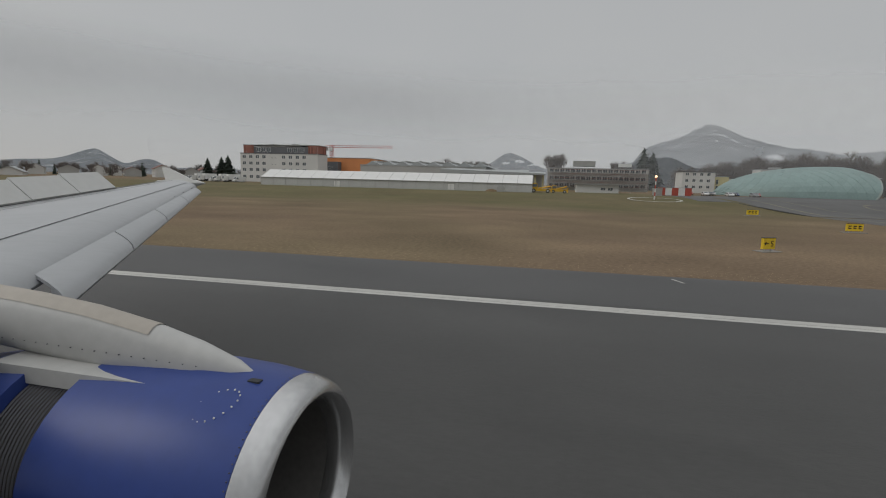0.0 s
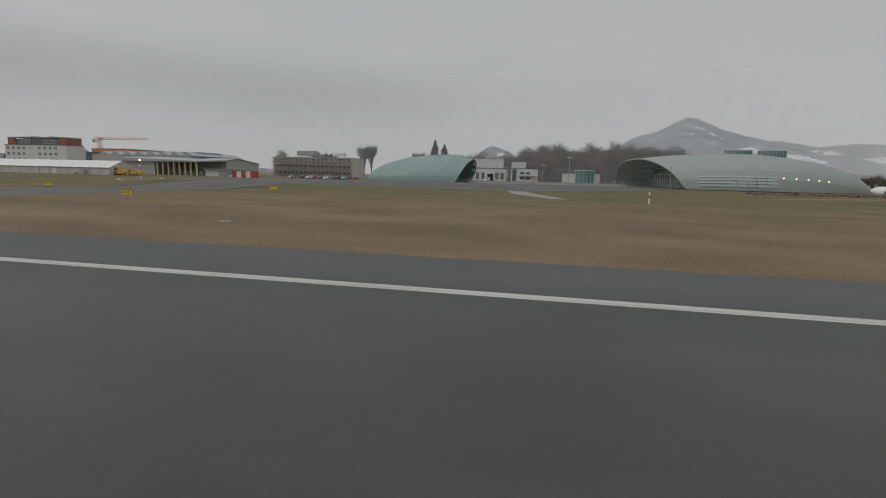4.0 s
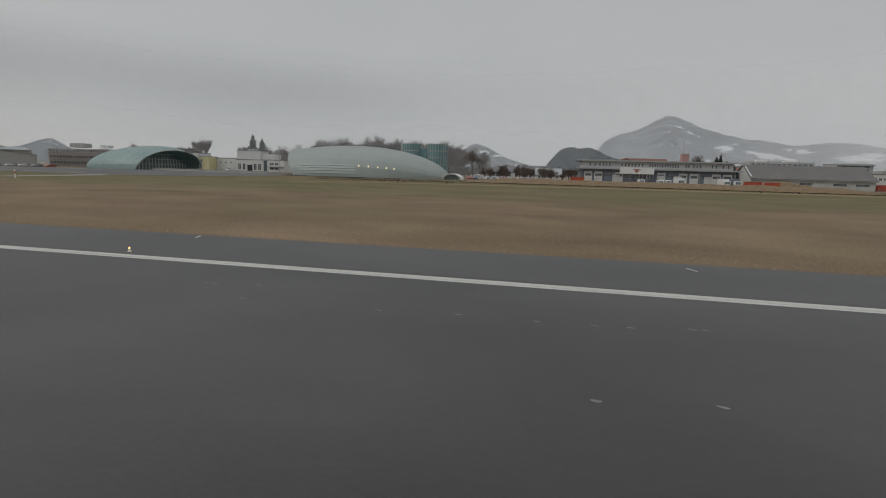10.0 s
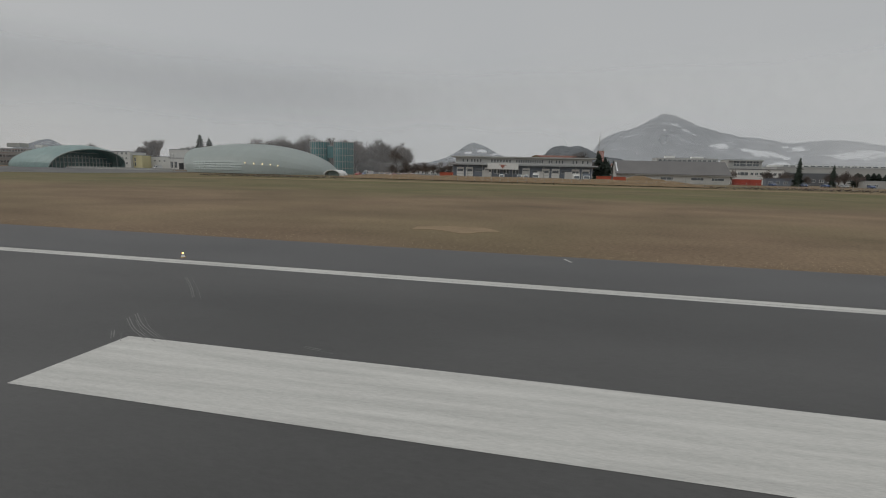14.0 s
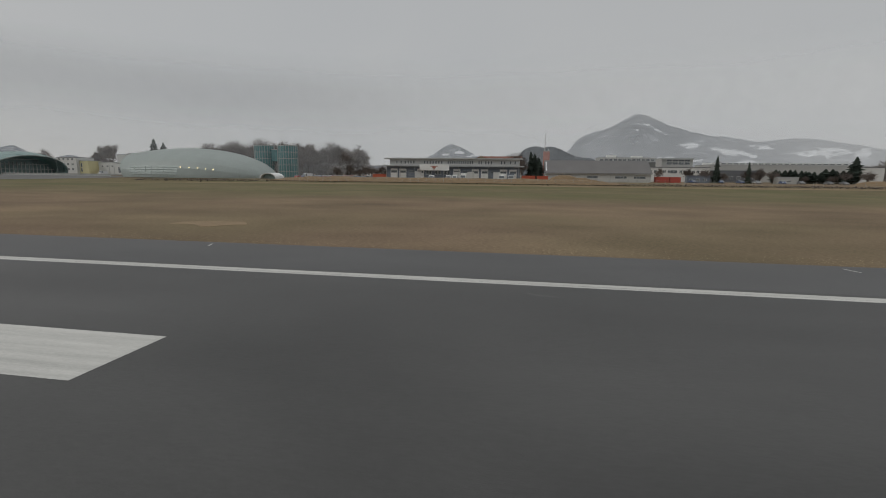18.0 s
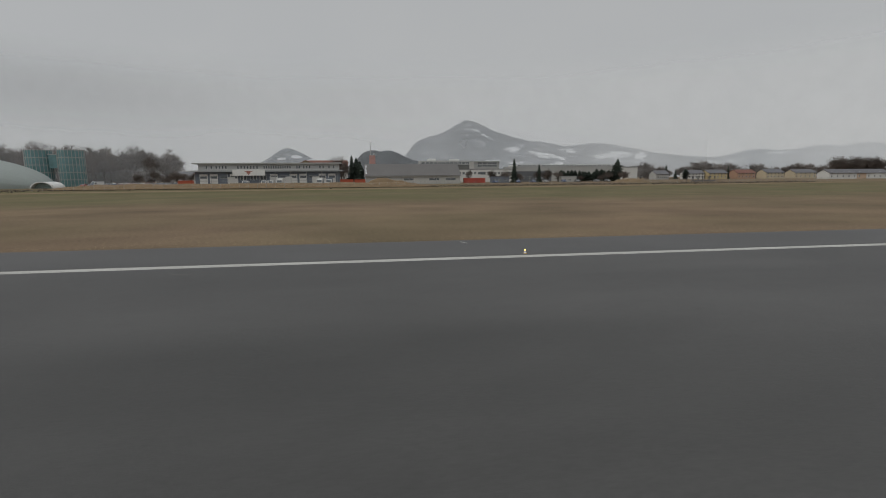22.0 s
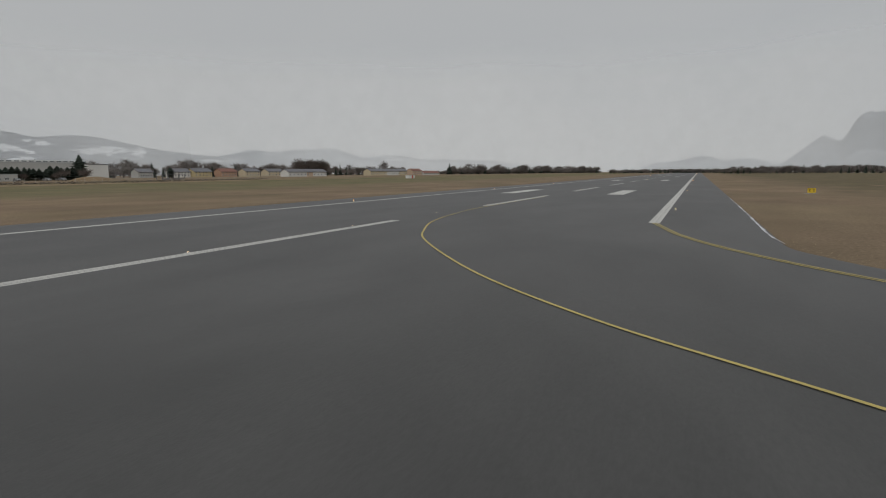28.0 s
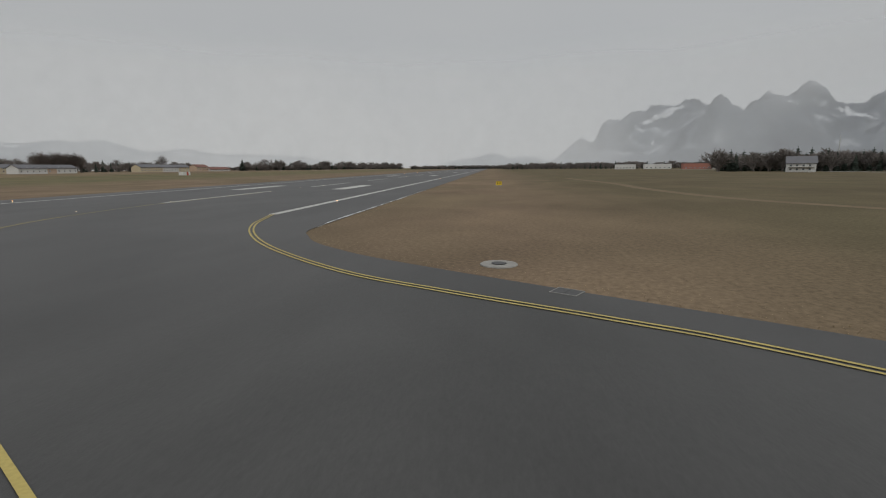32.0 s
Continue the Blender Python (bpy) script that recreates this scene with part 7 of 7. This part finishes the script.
TAN_P = mat("pylon_tan_paint", (0.36, 0.33, 0.29), 0.55, 0.08, 0.7, 8.0)
LINER = mat("inlet_liner", (0.1, 0.095, 0.09), 0.6, 0.15, 2.0, 14.0)
RIVET = mat("rivet_heads", (0.1, 0.1, 0.11), 0.5, 0.1)
CX, CY = -1.51, 35.06
plane = thing("airliner", (CX, CY, 0.06), -1.3, "airliner wing with raised spoilers and a blue engine", "aircraft")


def le(lat):
    """Leading edge: distance ahead and height at a distance out from the centre line."""
    return -6.9 - 0.59 * (lat - 7), 3.19 + 0.105 * (lat - 7)


def chord(lat):
    return 1.55 + (16.9 - lat) * 0.262 if lat > 6.4 else 4.3 + (6.4 - lat) * 0.55


def wing_point(lat, c, top=True):
    y, z = le(lat)
    k = chord(lat)
    thick = 0.115 * k * (max(0.0, c) ** 0.5 * 1.3 - 0.2 * c - 1.1 * c * c) / 0.36
    return Vector((-lat, y - c * k, z + 0.10 * c * k + (0.62 * thick if top else -0.38 * thick)))


cs = (0.0, 0.01, 0.03, 0.07, 0.13, 0.2, 0.3, 0.42, 0.55, 0.7, 0.85, 1.0)
lats = (2.0, 4.0, 6.4, 8.5, 11.0, 13.2, 15.2, 16.9)
part("wing", Shape().loft([[wing_point(l, c) for c in cs] + [wing_point(l, c, False) for c in cs[-2:0:-1]] for l in lats]), WING_PAINT, plane, smooth=True)


def slat(l0, l1):
    """Extended slat: a curved leading-edge panel moved forward and down."""
    s = Shape()
    rings = []
    for l in spread(l0, l1, 6):
        k = chord(l)
        off = Vector((0, 0.085 * k + 0.1, -0.05 * k - 0.06))
        up = [wing_point(l, c) + off for c in (0.17, 0.12, 0.07, 0.03, 0.01, 0.0)]
        lo = [wing_point(l, c, False) + off for c in (0.01, 0.03, 0.06)]
        back = [wing_point(l, c) + off - Vector((0, 0, 0.05)) for c in (0.06, 0.12, 0.168)]
        rings.append(up + lo + back)
    return s.loft(rings)


for l0, l1 in ((3.2, 4.9), (6.7, 9.35), (9.4, 11.9), (11.95, 14.4), (14.45, 16.6)):
    sl = part("slat", slat(l0, l1), WING_PAINT, plane, smooth=True)
    for l in (l0 + 0.5, l1 - 0.5):
        p = wing_point(l, 0.165) + Vector((0, 0.085 * chord(l) + 0.1, -0.05 * chord(l) - 0.06))
        part("actuator", Shape().box(p.x - 0.035, p.x + 0.035, p.y - 0.28, p.y + 0.02, p.z - 0.02, p.z + 0.03), DARK, sl)


def plate(a, b, c, d, t):
    n = (b - a).cross(d - a).normalized() * t
    if n.z < 0:
        n = -n
    return Shape().add([a, b, c, d, a + n, b + n, c + n, d + n], [(0, 3, 2, 1), (4, 5, 6, 7), (0, 1, 5, 4), (1, 2, 6, 5), (2, 3, 7, 6), (3, 0, 4, 7)])


for l0, l1 in ((4.2, 6.3), (6.4, 8.0), (8.04, 9.64), (9.68, 11.28), (11.32, 12.92)):
    h0, h1 = wing_point(l0, 0.66) + Vector((0, 0, 0.02)), wing_point(l1, 0.66) + Vector((0, 0, 0.02))
    ln = Vector((0, -0.62 * 0.95, 0.66 * 0.62))
    part("spoiler", plate(h0, h1, h1 + ln, h0 + ln * 1.1, 0.05), SPOILER_P, plane)
    part("hinge_gap", plate(h0 + Vector((0, 0.05, 0.0)), h1 + Vector((0, 0.05, 0.0)), h1 + Vector((0, 0.09, 0.004)), h0 + Vector((0, 0.09, 0.004)), 0.012), DARK, plane)
for l0, l1 in ((2.4, 6.3), (6.5, 12.9)):
    q = [wing_point(l0, 0.9), wing_point(l1, 0.9), wing_point(l1, 1.15) - Vector((0, 0.1, 0.35)), wing_point(l0, 1.15) - Vector((0, 0.1, 0.45))]
    part("flap", plate(*q, 0.09), WING_PAINT, plane)
part("aileron", plate(wing_point(13.2, 0.74) + Vector((0, 0, 0.012)), wing_point(16.6, 0.74) + Vector((0, 0, 0.012)), wing_point(16.6, 1.0) + Vector((0, 0, 0.02)), wing_point(13.2, 1.0) + Vector((0, 0, 0.02)), 0.012), WING_PAINT, plane)
tip = wing_point(16.9, 0.35)
part("wingtip_fence", Shape().add([tip + Vector((-0.05, 0.45, 0)), tip + Vector((-0.1, -0.8, 0)), tip + Vector((-0.22, -1.1, 0.46)), tip + Vector((-0.22, -0.85, 0.46)),
                                   tip + Vector((0.07, 0.45, 0)), tip + Vector((0.02, -0.8, 0)), tip + Vector((-0.17, -1.1, 0.46)), tip + Vector((-0.17, -0.85, 0.46))],
                                  [(0, 1, 2, 3), (7, 6, 5, 4), (0, 4, 5, 1), (1, 5, 6, 2), (2, 6, 7, 3), (3, 7, 4, 0)]), SPOILER_P, plane)
part("tip_fairing", Shape().loft([[tip + Vector((-0.05 + 0.17 * math.cos(a) * r, y, 0.14 * math.sin(a) * r - 0.08)) for a in [i * 0.628 for i in range(10)]] for y, r in ((0.85, 0.1), (0.5, 0.8), (-0.3, 1.0), (-1.2, 0.4))]), SPOILER_P, plane, smooth=True)
for c in (0.2, 0.55):
    part("panel_seam", Shape().loft([[wing_point(l, c) + Vector((0, dy, 0.006)) for dy in (0.012, -0.012)] for l in spread(2.2, 16.5, 14)], closed=False, caps=False), DARK, plane)

# engine
EX, EY, EZ = -5.75, -2.16, 1.6
engine = new("engine")
engine.parent = plane
engine.location = (EX, EY, EZ)
engine["label"] = "dark blue turbofan engine with bare metal inlet lip"


def revolve(profile, n=48, a0=0.0, a1=6.2832):
    closed = a1 - a0 > 6.28
    angles = [a0 + (a1 - a0) * i / (n if closed else n - 1) for i in range(n)]
    return Shape().loft([[(r * math.cos(a), -s, r * math.sin(a)) for a in angles] for s, r in profile], closed=closed, caps=False)


part("inlet_lip", revolve(((0.3, 0.86), (0.16, 0.85), (0.06, 0.88), (0.0, 0.945), (0.015, 0.99), (0.06, 1.04), (0.15, 1.08), (0.26, 1.108))), BARE_AL, engine, "bare metal inlet lip", True)
part("inlet_duct", revolve(((1.25, 0.86), (0.9, 0.87), (0.3, 0.86))), LINER, engine, "", True)
part("fan_cowl", revolve(((0.264, 1.109), (0.42, 1.133), (0.7, 1.165), (1.1, 1.185), (1.5, 1.18), (1.9, 1.16), (2.3, 1.125), (2.31, 1.02))), LIVERY, engine, "glossy dark blue cowl", True)
part("cascade", revolve(((2.25, 0.98), (3.0, 0.97))), LINER, engine, "dark thrust reverser cascade", True)
for i in range(14):
    part("cascade_vane", revolve(((2.36 + i * 0.045, 0.985), (2.37 + i * 0.045, 1.0), (2.38 + i * 0.045, 0.985)), 40), RIVET, engine)
part("reverser_sleeve", revolve(((2.99, 0.98), (3.0, 1.1), (3.5, 1.06), (4.1, 0.94), (4.15, 0.86))), LIVERY, engine, "blue reverser sleeve slid aft", True)
part("core_cowl", revolve(((4.2, 0.72), (4.8, 0.6), (5.4, 0.42), (5.42, 0.34))), BARE_AL, engine, "", True)
fan = part("fan_disc", revolve(((1.24, 0.86), (1.25, 0.3))), DARK, engine)
for i in range(22):
    a = i * 6.2832 / 22
    u, w = Vector((math.cos(a), 0, math.sin(a))), Vector((-math.sin(a), 0, math.cos(a)))
    part("fan_blade", Shape().add([u * 0.28 - w * 0.03 + Vector((0, -1.05, 0)), u * 0.28 + w * 0.03 + Vector((0, -1.2, 0)), u * 0.85 + w * 0.12 + Vector((0, -1.22, 0)), u * 0.85 - w * 0.06 + Vector((0, -1.02, 0))], [(0, 1, 2, 3)]), LINER, fan)
part("spinner", revolve(((0.62, 0.01), (0.75, 0.12), (0.95, 0.22), (1.2, 0.29))), LINER, engine, "", True)
screw = Shape().box(-0.006, 0.006, -0.006, 0.006, -0.006, 0.006).mesh("screw", WHITE_ST)
for i in range(16):
    a = i * 6.2832 / 16
    s_, t_ = 0.68 + 0.17 * math.cos(a), 1.12 + 0.15 * math.sin(a) - 0.06 * math.cos(a)
    part("screw", screw, None, engine).location = (1.162 * math.cos(t_), -s_, 1.162 * math.sin(t_))
rivet = Shape().box(-0.005, 0.005, -0.005, 0.005, -0.005, 0.005).mesh("rivet", RIVET)
for i in range(44):
    a = -0.9 + i * 0.06
    part("rivet", rivet, None, engine).location = (1.112 * math.cos(a), -0.285, 1.112 * math.sin(a))
c = Vector((1.146 * math.cos(1.44), -0.52, 1.146 * math.sin(1.44)))
part("vent_inlet", Shape().box(c.x - 0.035, c.x + 0.035, c.y - 0.07, c.y + 0.05, c.z - 0.01, c.z + 0.008), DARK, engine)
strake = Shape().add([(1.17 * math.cos(0.2), -1.2, 1.17 * math.sin(0.2)), (1.12 * math.cos(0.2), -2.6, 1.12 * math.sin(0.2)), (1.42 * math.cos(0.2), -2.5, 1.42 * math.sin(0.2)), (1.35 * math.cos(0.2), -1.9, 1.35 * math.sin(0.2))], [(0, 1, 2, 3), (3, 2, 1, 0)])
part("strake", strake, LIVERY, engine)

# pylon: fairing from the cowl top up to the wing
secs = ((-2.78, 0.03, 2.74, 2.62), (-3.0, 0.12, 2.86, 2.55), (-3.4, 0.18, 3.0, 2.5), (-3.9, 0.2, 3.13, 2.52), (-4.7, 0.21, 3.27, 2.6), (-5.5, 0.22, 3.35, 2.68), (-6.3, 0.23, 3.4, 2.74), (-7.0, 0.23, 3.4, 2.8))
ring_of = lambda y, w, t, b: [Vector((EX + w * math.cos(a) * (1 if math.sin(a) < 0.3 else 0.92), y, (t + b) / 2 + (t - b) / 2 * math.copysign(abs(math.sin(a)) ** 0.7, math.sin(a)))) for a in [i * 0.3927 for i in range(16)]]
part("pylon", Shape().loft([ring_of(*q) for q in secs[:4]]), PYLON_P, plane, "pale grey pylon nose", True)
part("pylon_body", Shape().loft([ring_of(*q) for q in secs[3:]]), PYLON_P, plane, "", True)
part("pylon_top", Shape().loft([[Vector((EX + w * 0.94 * math.cos(a), y, (tp + b) / 2 + (tp - b) / 2 * math.sin(a) ** 0.7 + 0.008)) for a in [0.75 + i * 0.205 for i in range(9)]] for y, w, tp, b in secs[3:]], closed=False, caps=False), TAN_P, plane, "tan upper skin", True)
part("pylon_base", Shape().box(EX - 0.3, EX + 0.42, -5.6, -3.4, 2.52, 2.7), PYLON_P, plane)
for i in range(22):
    y = -3.3 - i * 0.15
    part("rivet", rivet, None, plane).location = (EX + 0.2 + 0.0015 * i, y, 2.83 + 0.0036 * i)
# main gear under the wing root carries it
gear = part("gear_leg", Shape().tube((-3.8, -10.4, 0.5), (-3.8, -10.2, 3.0), 0.14, 0.18, 10), STEEL, plane)
for x in (-4.2, -3.4):
    w_ = part("tyre", Shape().tube((x - 0.2, -10.4, 0.6), (x + 0.2, -10.4, 0.6), 0.57, 0.57, 20), TYRE, gear)
